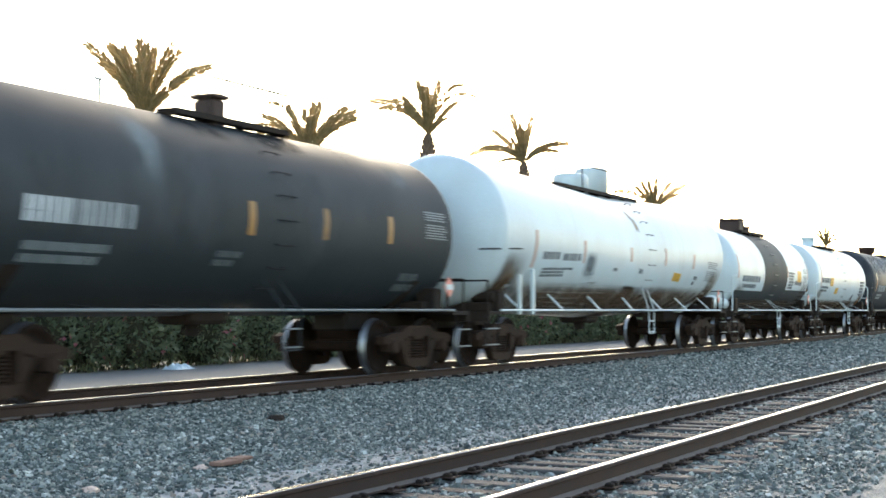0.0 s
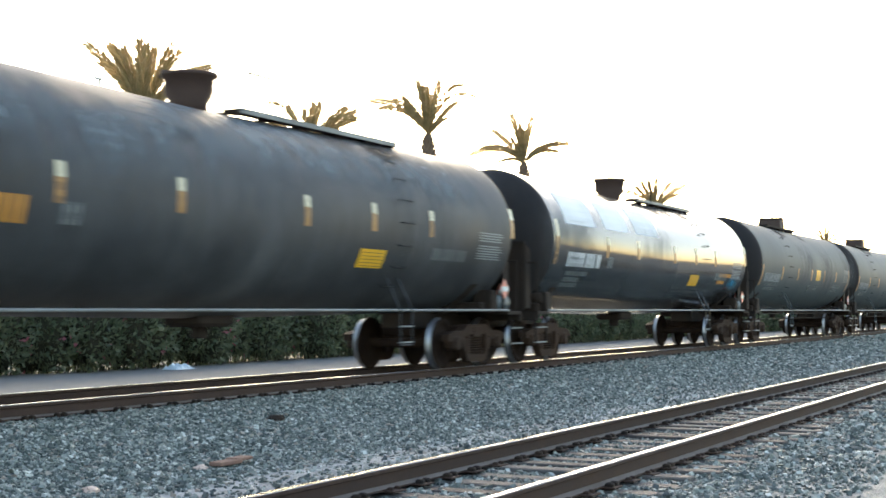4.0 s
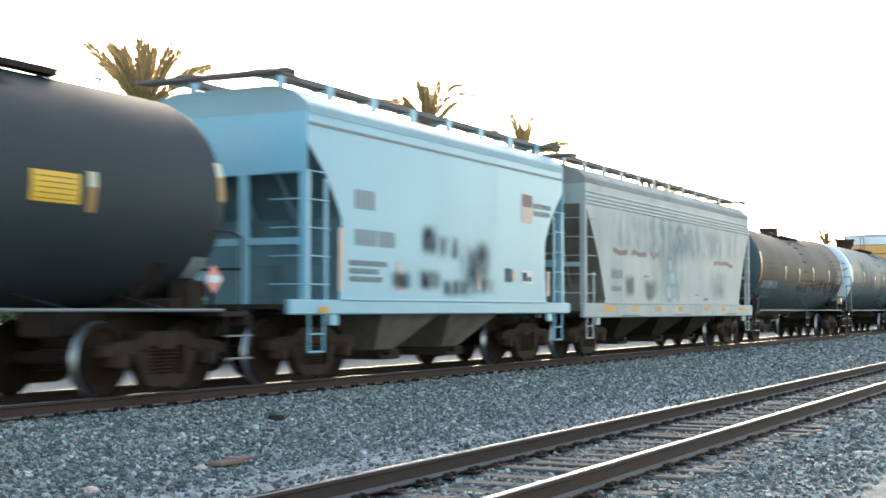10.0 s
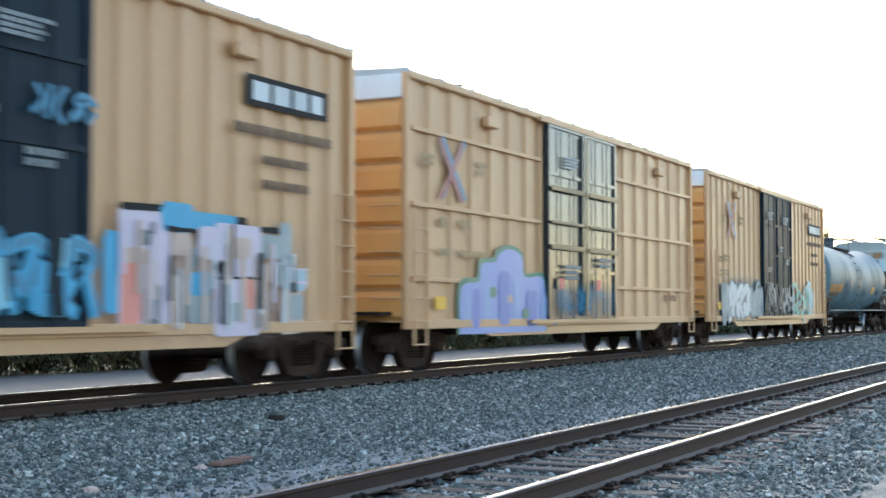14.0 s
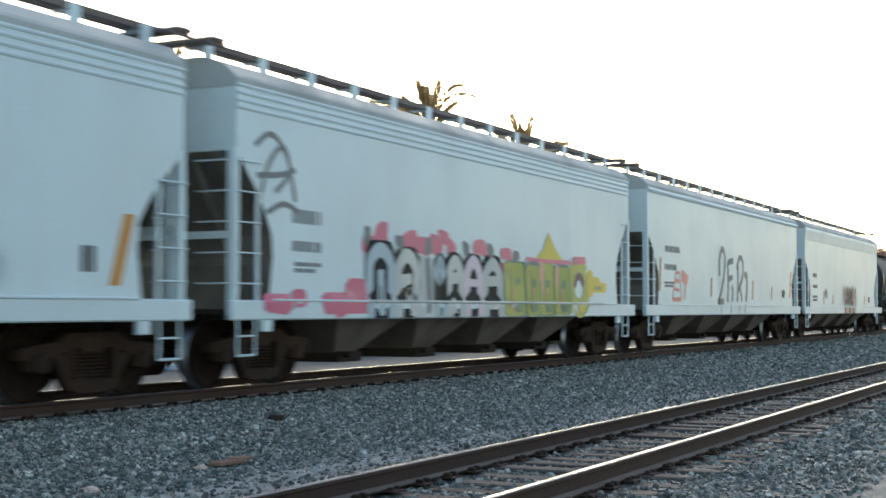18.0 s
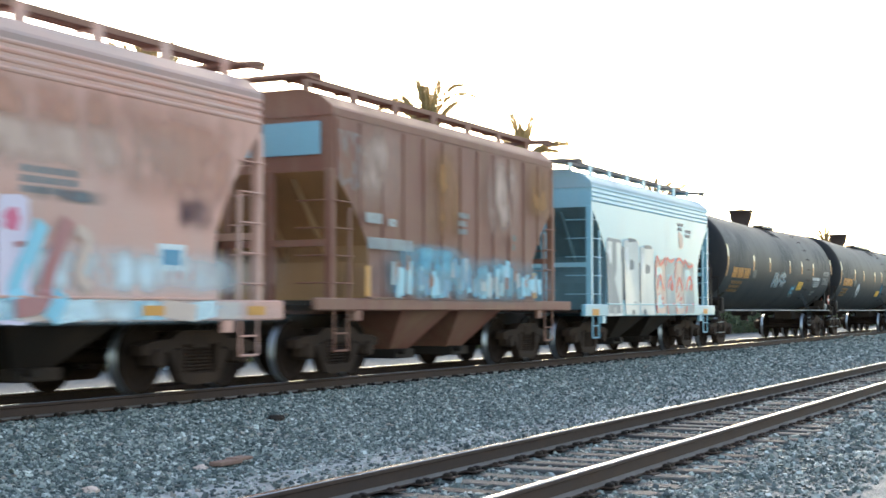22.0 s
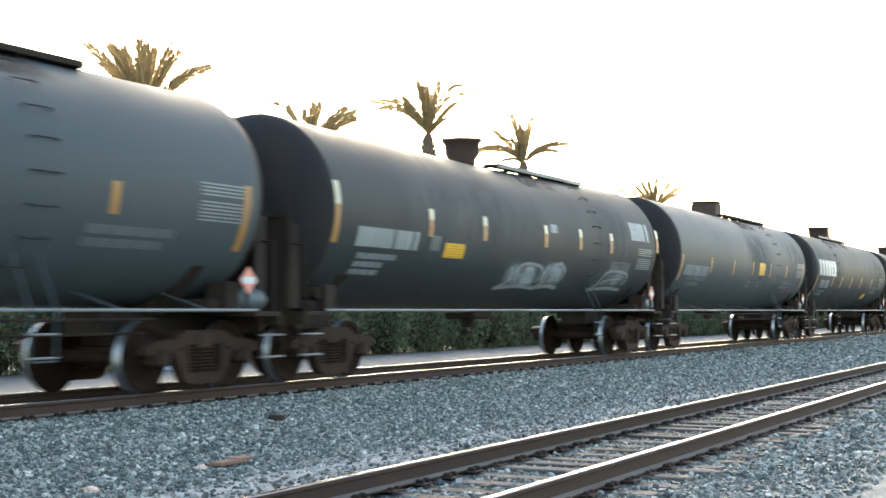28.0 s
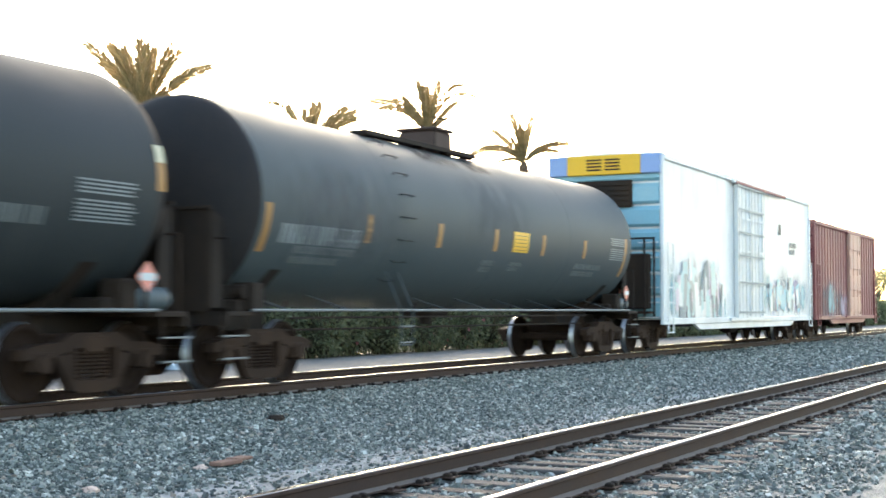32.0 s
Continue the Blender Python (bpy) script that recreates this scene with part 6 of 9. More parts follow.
        dface = flat_side(-1.68)
        marks(car, dface, 70 + k, texts=[("pale", -1.6, -0.8, 4.0, 4.25, 4), ("dimw", 0.4, 1.4, 2.0, 2.2, 2), ("dimw", -1.6, -0.7, 1.7, 2.0, 3)] if k == 1 else [("pale", -1.6, -0.8, 4.0, 4.25, 4), ("pale", 0.5, 1.3, 3.95, 4.2, 4), ("dimw", 0.0, 0.5, 3.0, 3.2, 2), ("dimw", 0.9, 1.5, 2.6, 2.8, 2), ("dimw", -1.7, -1.1, 2.3, 2.45, 2), ("dimw", -1.7, -0.9, 1.75, 1.95, 3)])
        for xx in (-5.05, 5.0):
            sh = Shape().box(xx - 0.25, xx + 0.25, -1.66, -1.52, 4.42, 4.62, 0.02)
            shape_part("roof_bracket", sh, P_YELLOW, car)
        if k == 0:
            stain(car, face, -6.0, -2.8, 0.9, 2.0, P_HOPB, 181)
            slabs(car, face, [(1, -6.0, -5.3, 0.70, 1.55), (1, -5.92, -5.36, 1.2, 2.03), (0, -5.95, -5.34, 0.72, 1.5), (0, -5.86, -5.42, 1.2, 1.96), (2, -6.0, -5.86, 1.0, 1.32), (2, -5.78, -5.5, 1.85, 1.9)],
                  [M_WHITE, M_SCYAN, M_BLACKL], "white sprayed letter shape with a blue edge", 0.006, 0.18, 181)
            slabs(car, face, [(1, -5.36, -4.30, 0.62, 1.95), (0, -5.30, -4.36, 0.64, 1.88), (3, -4.75, -4.42, 1.35, 1.6), (2, -5.42, -4.55, 1.42, 1.48), (2, -4.75, -4.35, 1.2, 1.25), (2, -5.25, -5.02, 1.1, 1.24), (3, -5.15, -4.75, 1.78, 1.83), (1, -4.7, -4.36, 0.64, 0.85)],
                  [M_WHITE, M_SCYAN, M_BLACKL, M_PALE], "white sprayed letter shape with dark lines", 0.014, 0.16, 182)
            slabs(car, face, [(1, -4.36, -3.86, 0.95, 1.90), (0, -4.30, -3.92, 1.0, 1.84), (0, -4.1, -3.4, 0.86, 1.25), (1, -3.70, -2.98, 0.98, 1.94), (0, -3.64, -3.06, 0.95, 1.88), (0, -3.5, -2.75, 0.82, 1.35), (3, -3.45, -3.2, 1.0, 1.3), (2, -3.64, -3.1, 1.76, 1.81)],
                  [M_WHITE, M_SCYAN, M_BLACKL, M_PALE], "white sprayed letter shape with a blue edge", 0.006, 0.18, 183)
            stain(car, face, -2.75, -2.3, 1.5, 1.9, M_DARK, 184)
            stain(car, face, -6.6, -6.0, 1.7, 2.0, M_SRED, 185)
            mosaic(car, dface, -2.0, 1.9, 0.98, 1.9, (M_AZURE, M_SBLUE, P_DOOR, M_AZURE), 188, 40, 0.28, 0.5)
            spray(car, flat_side(-1.69), -2.0, 1.9, 1.0, 1.9, (M_AZURE, P_DOOR, M_SBLUE), M_AZURE, 182, 6)
            stain(car, face, 2.1, 6.6, 0.7, 2.2, M_FADEST, 189)
            right = [(7, 2.27, 2.54, 1.02, 1.99), (0, 2.52, 3.48, 0.87, 2.3), (3, 2.58, 3.02, 1.59, 1.81), (2, 2.55, 2.93, 0.88, 1.61), (8, 2.98, 3.3, 0.87, 1.39), (4, 2.53, 3.33, 2.25, 2.34), (8, 2.84, 3.15, 1.85, 2.02), (7, 3.28, 3.9, 2.04, 2.38),
                     (7, 3.8, 4.82, 2.08, 2.31), (4, 3.38, 4.3, 2.04, 2.1), (3, 3.47, 3.9, 1.73, 2.03)]
            right2 = [(8, 3.86, 4.0, 1.56, 1.86), (7, 3.85, 4.26, 1.24, 1.55), (1, 3.77, 4.31, 0.89, 1.24), (0, 4.0, 4.41, 1.72, 2.12), (0, 4.36, 5.39, 0.73, 2.19), (3, 4.62, 5.16, 1.74, 2.01), (4, 4.38, 4.62, 1.51, 1.71), (4, 4.41, 5.33, 1.46, 1.52),
                      (2, 4.97, 5.28, 1.07, 1.48), (1, 4.63, 4.95, 0.92, 1.17)]
            right3 = [(4, 4.51, 5.1, 2.18, 2.28), (4, 5.04, 5.85, 2.11, 2.19), (1, 5.38, 5.91, 1.77, 2.1), (1, 5.85, 6.15, 1.65, 2.28), (8, 5.79, 6.15, 1.38, 1.71), (3, 5.86, 6.47, 0.74, 1.35), (1, 6.1, 6.47, 0.94, 1.28), (6, 5.97, 6.56, 1.35, 1.65), (0, 6.0, 6.56, 1.63, 1.66), (0, 6.0, 6.56, 1.44, 1.47)]
            for n, pieces in enumerate((right, right2, right3)):
                slabs(car, face, pieces, [M_LILAC, M_PALE, M_SFADED, M_FADEST, M_BLACKL, P_YELLOW, M_STEELB, M_AZURE, M_DARK], "white, cyan and orange sprayed letter shapes", 0.006 + 0.012 * (n % 2), 0.09, 190 + n)
            mosaic(car, flat_side(-1.605), 2.5, 6.4, 0.78, 2.2, (M_BLACKL, M_DARK, M_WHITE, M_LILAC, M_FADEST), 197, 34, 0.13, 0.3)
            mosaic(car, flat_side(-1.71), -2.0, 1.9, 1.0, 1.85, (M_AZURE, P_DOOR, M_SCYAN, P_DOOR), 195, 30, 0.2, 0.4)
            spray(car, dface, 1.0, 1.9, 3.1, 3.5, (M_SBLUE,), M_SBLUE, 184, 2)
            sh = Shape()
            blob(sh, face, -7.0, 1.95, 0.28, 0.2, 0.006, random.Random(3))
            shape_part("spray_spot", sh, M_SCYAN, car)
        elif k == 1:
            edge = ((-6.32, 0.64), (-6.27, 1.47), (-5.55, 1.58), (-5.44, 1.9), (-4.84, 1.96), (-4.67, 2.11), (-4.21, 2.22), (-3.61, 2.1), (-3.49, 1.71), (-2.61, 1.73), (-2.45, 1.38), (-2.4, 0.64))
            for grow, off, m, lab in ((0.10, 0.006, M_SGREEN, "dark green sprayed rim"), (0.0, 0.010, M_PERIW, "periwinkle sprayed cloud")):
                sh = Shape()
                out = rounded([(x + grow * (-1 if x < -4.3 else 0.4), z + (grow * 0.8 if z > 0.7 else 0)) for x, z in edge], 3)
                sh.add([face(-4.2, 1.0, off)] + [face(x, z, off) for x, z in out], [(0, 1 + i, 1 + (i + 1) % len(out)) for i in range(len(out))])
                shape_part("graffiti", sh, m, car, lab)
            slabs(car, face, [(0, -6.1, -5.9, 0.8, 1.35), (1, -5.85, -5.5, 0.75, 1.45), (0, -5.3, -5.05, 0.9, 1.6), (2, -5.1, -4.8, 1.3, 1.5), (1, -4.7, -4.2, 0.8, 1.8), (0, -4.0, -3.8, 0.9, 1.7), (3, -4.3, -4.05, 1.2, 1.36), (1, -3.4, -2.9, 0.75, 1.45),
                              (0, -2.7, -2.4, 0.85, 1.4), (2, -3.6, -3.3, 0.9, 1.1), (0, -2.1, -1.85, 0.75, 1.2)], [M_SKY, M_SVIOLET, M_SGREEN, M_FADEST], "darker and paler sprayed patches", 0.014, 0.12, 193)
            marks(car, face, 80, texts=[("rust", 5.4, 6.4, 1.3, 1.45, 1)])
            for z, h in ((3.54, 0.05), (2.85, 0.03), (2.35, 0.05)):
                for a, b in ((-2.38, -0.55), (-0.25, 1.58)):
                    shape_part("door_band", Shape().box(a, b, -1.725, -1.70, z - h, z + h, 0.008), M_TAN, car, "dull tan band across the door")
            shape_part("door_band", Shape().box(-0.44, -0.36, -1.725, -1.70, 0.95, 4.75, 0.008), M_TAN, car, "dull tan upright between the doors")
            stain(car, dface, -2.3, 1.4, 0.95, 1.6, M_SBLUE, 196)
            for x in (-1.8, 0.35):
                sh = Shape()
                patch(sh, dface, x - 0.12, x + 0.12, 1.5, 1.72, 0.01)
                shape_part("sticker", sh, M_SRED, car, "small red sticker")
        else:
            stain(car, face, -7.0, -2.2, 0.8, 2.0, M_SCYAN, 201)
            mosaic(car, flat_side(-1.583), -7.0, -2.2, 0.74, 1.8, (M_PALE, M_SCYAN, M_FADEST, P_HOPB), 205, 60, 0.34, 0.4)
            blocks(car, flat_side(-1.60), -6.9, -2.3, 0.76, 1.85, (M_PALE, M_WHITE, M_PALE), M_DARK, 204, 6)
            spray(car, dface, -2.0, 1.9, 0.95, 1.9, (M_DIMW, P_DOOR), M_PALE, 202, 5)
            spray(car, face, 2.1, 5.6, 0.72, 2.0, (M_STEAL, M_SCYAN), M_STEAL, 203, 5, back=M_SCYAN)
    # T
    car, at = tank_car(317.16, 15.41, 1.46, 3.96, P_TEAL, "blue-grey tank car with orange bars and pale scrawl", 21, -0.54, -1.2, 2.0, (("cyl", 0.15, 4.44, 0.3), ("box", -0.7, 4.14, 0.3)), air_tank=7.0, dome_mat=P_SLATE, sag=0.17)
    marks(car, at, 21, [(-4.16, -26, -10), (-2.09, -25, -8), (0.02, -25, -7), (2.84, -26, -7), (6.3, -28, 9)], texts=[("orange", -6.3, -4.03, -28, -15, 1), ("orangedim", -6.0, -4.46, -46, -29, 2), ("black", 4.58, 5.0, -30, -20, 1)],
          placards=[(3.05, 3.75, -28, -15)], panels=[(5.09, 6.1, -19, 2)], dusts=[("dust", 0.32, 1.87, -43, -17)])
    spray(car, at, -3.76, -2.18, -45, -8, (P_BLUE,), M_PALE, 211, 2, lw=0.04)
    # U, V, W, X: four long pale hoppers
    car, at = hopper_car(333.7, 17.67, P_HOPW, "long pale grey covered hopper with rusted end", 22, (-7.75, 8.25), 4.08, 4, low=3.02, knee=2.12, bay_mat=P_BAY, ridges=(0.0, -0.10, -0.20, -0.30))
    marks(car, at, 22, texts=[("dark", -6.03, -5.26, 2.4, 2.6, 1), ("dark", -6.03, -5.26, 2.0, 2.12, 1), ("dark", -6.1, -5.3, 1.5, 1.7, 2), ("dark", -4.4, -4.1, 2.3, 2.55, 1), ("black", 6.4, 6.7, 1.5, 1.8, 1)])
    for s, a, b in ((-6.68, 1.43, 2.3), (-4.43, 1.42, 1.79), (-1.92, 1.4, 1.76), (0.06, 1.36, 1.7), (2.2, 1.4, 1.75), (4.4, 1.4, 1.75)):
        tape(car, at, s, a, b, M_TAN, 0.10)
    tape(car, at, 7.1, 1.35, 2.2, M_ORANGE, 0.25, 0.2)
    stain(car, at, -8.2, -7.6, 3.05, 3.9, M_RUSTS, 221)
    stain(car, end_side(-7.75), -1.4, 1.4, 3.6, 4.05, M_RUSTS, 222)
    marks(car, end_side(-7.75), 23, texts=[("dark", 0.3, 0.9, 3.45, 3.6, 1), ("dark", 0.3, 0.9, 3.25, 3.35, 1)])
    stain(car, at, 3.8, 5.2, 1.25, 1.7, M_DARK, 223)
    car, at = hopper_car(351.09, 17.11, P_HOPW, "long pale grey covered hopper with a large bright mural of graffiti", 24, (-8.03, 7.75), 4.08, 4, low=3.2, bay_mat=P_BAY, ridges=(0.0, -0.10, -0.20, -0.30))
    sill = flat_side(-1.532)
    wall = mural_side(1.23, -1.532, -1.502)
    rg = random.Random(240)
    for k, (c, v, r) in enumerate(((-4.1, 2.28, 0.26), (-4.5, 2.1, 0.22), (-3.2, 2.18, 0.30), (-2.75, 2.14, 0.28), (-2.2, 2.18, 0.26), (-1.92, 2.33, 0.2), (-1.65, 2.16, 0.22), (-0.45, 2.2, 0.28), (0.72, 2.12, 0.24), (0.6, 1.85, 0.2))):
        sh = Shape()
        blob(sh, at, c, v, r, r * 0.62, 0.004 + 0.0003 * k, rg)
        shape_part("graffiti", sh, M_SPINK, car, "pink sprayed cloud")
    for k, (c, v) in enumerate(((-4.55, 2.22), (-3.5, 2.16), (-2.5, 2.14), (-1.05, 2.16), (0.0, 2.16), (1.15, 2.1))):
        sh = Shape()
        blob(sh, at, c, v, 0.14, 0.13, 0.0075 + 0.0002 * k, rg)
        shape_part("graffiti", sh, M_DARK, car, "grey sprayed smudge")
    slabs(car, wall, [(0, -5.9, -4.55, 1.0, 1.32), (0, -5.2, -4.6, 1.1, 1.55), (0, -5.6, -5.2, 0.95, 1.2), (0, -7.4, -6.7, 1.02, 1.3), (0, -6.7, -6.3, 1.1, 1.36)], [M_SPINK], "pink sprayed arrow", seed=241)
    for k, (a, b, top, fill, boxes) in enumerate((
            (-4.6, -3.68, 2.12, M_STEELB, ((-4.26, -4.02, 1.0, 1.72),)), (-3.68, -2.82, 2.06, M_SILVER, ((-3.5, -3.1, 1.42, 1.66), (-3.3, -3.1, 1.1, 1.5), (-3.2, -2.9, 0.96, 1.12))), (-2.30, -1.84, 2.0, M_STEELB, ()),
            (-1.84, -1.13, 2.02, M_SILVER, ((-1.72, -1.36, 1.52, 1.72), (-1.7, -1.45, 1.0, 1.3))), (-1.13, -0.36, 2.04, M_LILAC, ((-1.0, -0.5, 1.5, 1.64), (-0.8, -0.5, 1.16, 1.3))),
            (-0.36, 0.52, 2.02, M_SILVER, ((-0.2, 0.4, 1.52, 1.70), (-0.2, 0.2, 1.1, 1.26))))):
        arch_letter(car, wall, a, b, 0.95, top, 0.24 if k != 2 else 0.2, fill, M_BLACKL, fill, 242 + k, boxes)
    slabs(car, wall, [(0, -2.82, -2.6, 0.95, 2.0), (1, -2.6, -2.45, 1.0, 1.98), (0, -2.48, -2.3, 0.95, 1.96)], [M_SILVER, M_DARK], "pale sprayed uprights", 0.0075, seed=249)
    for k, (a, b, top) in enumerate(((0.62, 1.55, 1.98), (1.62, 2.3, 1.96), (2.32, 3.05, 2.0), (3.08, 3.9, 1.96))):
        slabs(car, wall, [(1, a - 0.05, b + 0.05, 0.95, top + 0.05), (0, a, b, 0.96, top), (2, a + 0.1, a + 0.3, 1.1, top - 0.1), (1, b - 0.42, b - 0.2, 1.5, 1.7), (1, b - 0.45, b - 0.15, 1.02, 1.18), (3, a + 0.35, a + 0.45, 1.0, 1.5)],
              [M_LIME, M_SGREEN, M_SOLIVE, M_SALMON], "olive and lime sprayed letter shape", 0.006 + 0.009 * (k % 2), seed=250 + k)
    ring = Shape()
    stroke(ring, wall, rounded([(4.5 + 0.46 * math.cos(radians(a)), 1.55 + 0.44 * math.sin(radians(a))) for a in range(40, 420, 40)]), 0.42, 0.006)
    ring.slot = 1
    stroke(ring, wall, rounded([(4.25, 1.55), (4.35, 1.75), (4.6, 1.78), (4.78, 1.6)]), 0.16, 0.012)
    ring.slot = 2
    slab(ring, wall, 4.4, 4.75, 1.02, 1.2, 0.013, 0.1)
    shape_part("graffiti", ring, [M_LIME, M_BROWNT, M_SYELLOW], car, "lime green sprayed ring")
    slabs(car, wall, [(0, 5.0, 5.35, 1.35, 1.95), (0, 5.2, 6.2, 1.45, 1.68), (0, 5.3, 5.8, 1.5, 1.8), (1, 5.4, 5.9, 1.5, 1.6)], [M_SYELLOW, M_SOLIVE], "yellow sprayed splash", seed=256)
    slabs(car, at, [(0, 1.65, 4.0, 2.02, 2.11), (0, 4.15, 4.9, 2.05, 2.2), (1, 1.8, 2.2, 1.96, 2.03), (1, 3.1, 3.7, 1.96, 2.03)], [M_SPINK, M_DARK], "pink sprayed top line", 0.016, 0.04, 257)
    slabs(car, wall, [(0, 2.28, 2.5, 1.3, 2.05), (0, 3.15, 3.3, 1.5, 2.0)], [M_SALMON], "salmon sprayed drips", 0.022, 0.06, 258)
    sh = Shape()
    sh.add([sill(2.15, 2.1, -0.02), sill(3.6, 2.1, -0.02), sill(3.2, 2.3, -0.02), sill(2.8, 2.66, -0.02), sill(2.5, 2.3, -0.02)], [(0, 1, 2, 3, 4)])
    shape_part("graffiti", sh, M_SYELLOW, car, "yellow sprayed peak")
    tag = Shape()
    for n, p in enumerate((((-7.5, 2.55), (-7.25, 3.1), (-6.9, 3.35), (-6.75, 3.0), (-7.1, 2.7)), ((-7.6, 3.3), (-7.2, 3.5), (-6.8, 3.2), (-6.6, 2.6)), ((-7.3, 2.4), (-6.9, 2.55), (-6.5, 2.45)), ((-7.55, 2.9), (-7.0, 2.95), (-6.6, 3.05)))):
        stroke(tag, at, rounded(p), 0.085, 0.005 + 0.001 * n)
    shape_part("graffiti", tag, M_DARK, car, "grey sprayed scrawl")
    slabs(car, wall, [(0, -4.6, 5.9, 1.205, 1.222)], [M_SILVER], "pale sprayed line along the ledge", 0.03, 0.005, 259)
    marks(car, at, 25, texts=[("dark", -6.66, -5.9, 2.3, 2.5, 1), ("dark", -6.66, -5.9, 1.9, 2.05, 1), ("dark", -6.6, -5.9, 1.6, 1.75, 2)])
    car, at = hopper_car(368.73, 18.17, P_HOPW, "long pale grey covered hopper with a tall dark tag", 26, (-8.47, 8.3), 4.08, 4, knee=2.0, bay_mat=P_BAY, bead=True)
    for k, (lines, drip) in enumerate((
            ((((-1.95, 2.05), (-1.9, 2.55), (-1.62, 2.85), (-1.35, 2.6), (-1.45, 2.1), (-1.85, 1.5), (-2.08, 1.3), (-1.75, 1.31), (-1.5, 1.33)),), -1.85),
            ((((-0.4, 2.55), (-0.75, 2.5), (-1.02, 2.42), (-1.0, 1.9), (-1.08, 1.3)), ((-1.0, 1.98), (-0.7, 2.02), (-0.5, 2.06)), ((-0.62, 1.8), (-0.5, 1.6), (-0.62, 1.32))), -0.8),
            ((((0.02, 1.32), (0.12, 1.9), (0.12, 2.4)), ((-0.05, 2.3), (0.3, 2.65), (0.68, 2.55), (0.7, 2.15), (0.35, 1.8), (0.05, 1.62)), ((0.3, 1.78), (0.5, 1.5), (0.52, 1.32))), 0.15),
            ((((0.9, 2.1), (1.12, 2.16), (1.2, 1.8), (1.05, 1.32)),), 0.85))):
        tag = Shape()
        for n, p in enumerate(lines):
            stroke(tag, at, rounded(p), 0.16 if n else 0.18, 0.006 + 0.001 * n)
        shape_part("graffiti", tag, M_DARK, car, "tall dark grey sprayed letter")
        run = Shape()
        stroke(run, flat_side(-1.532), [(drip, 1.24), (drip - 0.03, 1.1), (drip - 0.02, 0.98)], 0.1, 0.006)
        shape_part("paint_run", run, M_PALE, car)
    red = Shape()
    stroke(red, at, [(-5.62, 2.06), (-5.35, 1.98), (-5.08, 1.92)], 0.17, 0.007)
    stroke(red, at, [(-5.6, 1.92), (-5.38, 1.82), (-5.14, 1.78)], 0.15, 0.008)
    stroke(red, at, [(-5.3, 1.75), (-5.36, 1.5), (-5.42, 1.36)], 0.09, 0.009)
    shape_part("graffiti", red, M_SFADED, car, "faded orange-red sprayed numeral")
    red = Shape()
    stroke(red, at, rounded([(-6.2, 2.02), (-5.82, 2.04), (-5.74, 1.7), (-5.72, 1.36), (-6.1, 1.33), (-6.45, 1.36), (-6.3, 1.7), (-6.2, 2.02)]), 0.07, 0.007)
    stroke(red, at, [(-6.2, 1.84), (-5.85, 1.82)], 0.10, 0.008)
    stroke(red, at, [(-6.28, 1.62), (-5.85, 1.58)], 0.08, 0.009)
    stroke(red, at, [(-6.45, 1.36), (-6.1, 1.35), (-5.75, 1.37)], 0.09, 0.010)
    shape_part("graffiti", red, M_SFADED, car, "faded orange-red sprayed letter")
    marks(car, at, 26, texts=[("dark", -7.04, -5.8, 2.56, 2.72, 1), ("dark", -7.1, -6.1, 2.1, 2.25, 1), ("dark", -7.1, -6.3, 1.66, 1.8, 2), ("black", 5.9, 6.3, 1.5, 1.75, 1)])
    for s, a, b in ((-7.48, 1.55, 2.4), (-2.79, 1.45, 1.98), (1.91, 1.4, 2.0), (4.43, 1.4, 1.85)):
        tape(car, at, s, a, b, M_TAN, 0.08)
    tape(car, at, 7.2, 1.5, 2.4, M_ORANGE, 0.22, 0.18)
    car, at = hopper_car(386.72, 17.82, P_HOPW, "long pale grey covered hopper with a brown graffiti block", 27, (-8.36, 7.45), 4.08, 4, low=2.95, knee=2.0, bay_mat=P_BAY, fascia=True)
    spray(car, at, -1.0, 1.7, 1.22, 2.0, (M_BROWNT, M_FADEST, M_BROWNT), M_BROWNT, 271, 4, lw=0.06)
    stain(car, at, -1.2, 1.9, 1.2, 2.1, M_BROWNT, 274)
    bars(car, sill, -0.9, 1.7, 0.94, 1.22, (M_BROWNT, M_FADEST, M_FADEST), 272, 9)
    marks(car, at, 27, texts=[("dark", -6.98, -6.24, 2.3, 2.45, 1), ("dark", -7.0, -6.2, 1.9, 2.02, 1), ("dark", -7.04, -6.2, 1.41, 1.62, 2), ("black", 4.9, 5.3, 1.42, 1.65, 1)])
    for s, a, b in ((-7.75, 1.45, 2.1), (-5.0, 1.31, 1.79), (-3.2, 1.3, 1.68), (3.9, 1.3, 1.7)):
        tape(car, at, s, a, b, M_TAN, 0.06)
    stain(car, at, -4.9, -4.3, 1.5, 1.9, M_DARK, 273)
    # Y
    car, at = tank_car(401.1, 11.1, 1.42, 3.9, P_BLACK, "short black tank car with white lettering bars", 28, -0.59, -1.4, 1.9, (("box", -1.1, 4.28, 0.24),), braces=False, hoop=(1,))
    marks(car, at, 28, [(-4.5, -21, 16), (-2.84, -12, 5), (-1.75, -13, 6), (0.54, -11, 7), (2.66, -12, 6), (4.2, -12, 18)], texts=[("white", -3.53, -1.9, -23, -12, 1), ("dimw", -3.43, -1.95, -40, -29, 2), ("white", -1.57, -0.76, -39, -29, 3), ("white", 0.02, 1.0, -39, -29, 3), ("white", -0.35, 0.05, -8, -1, 1)],
          panels=[(3.2, 4.0, -25, -2)], two=True)
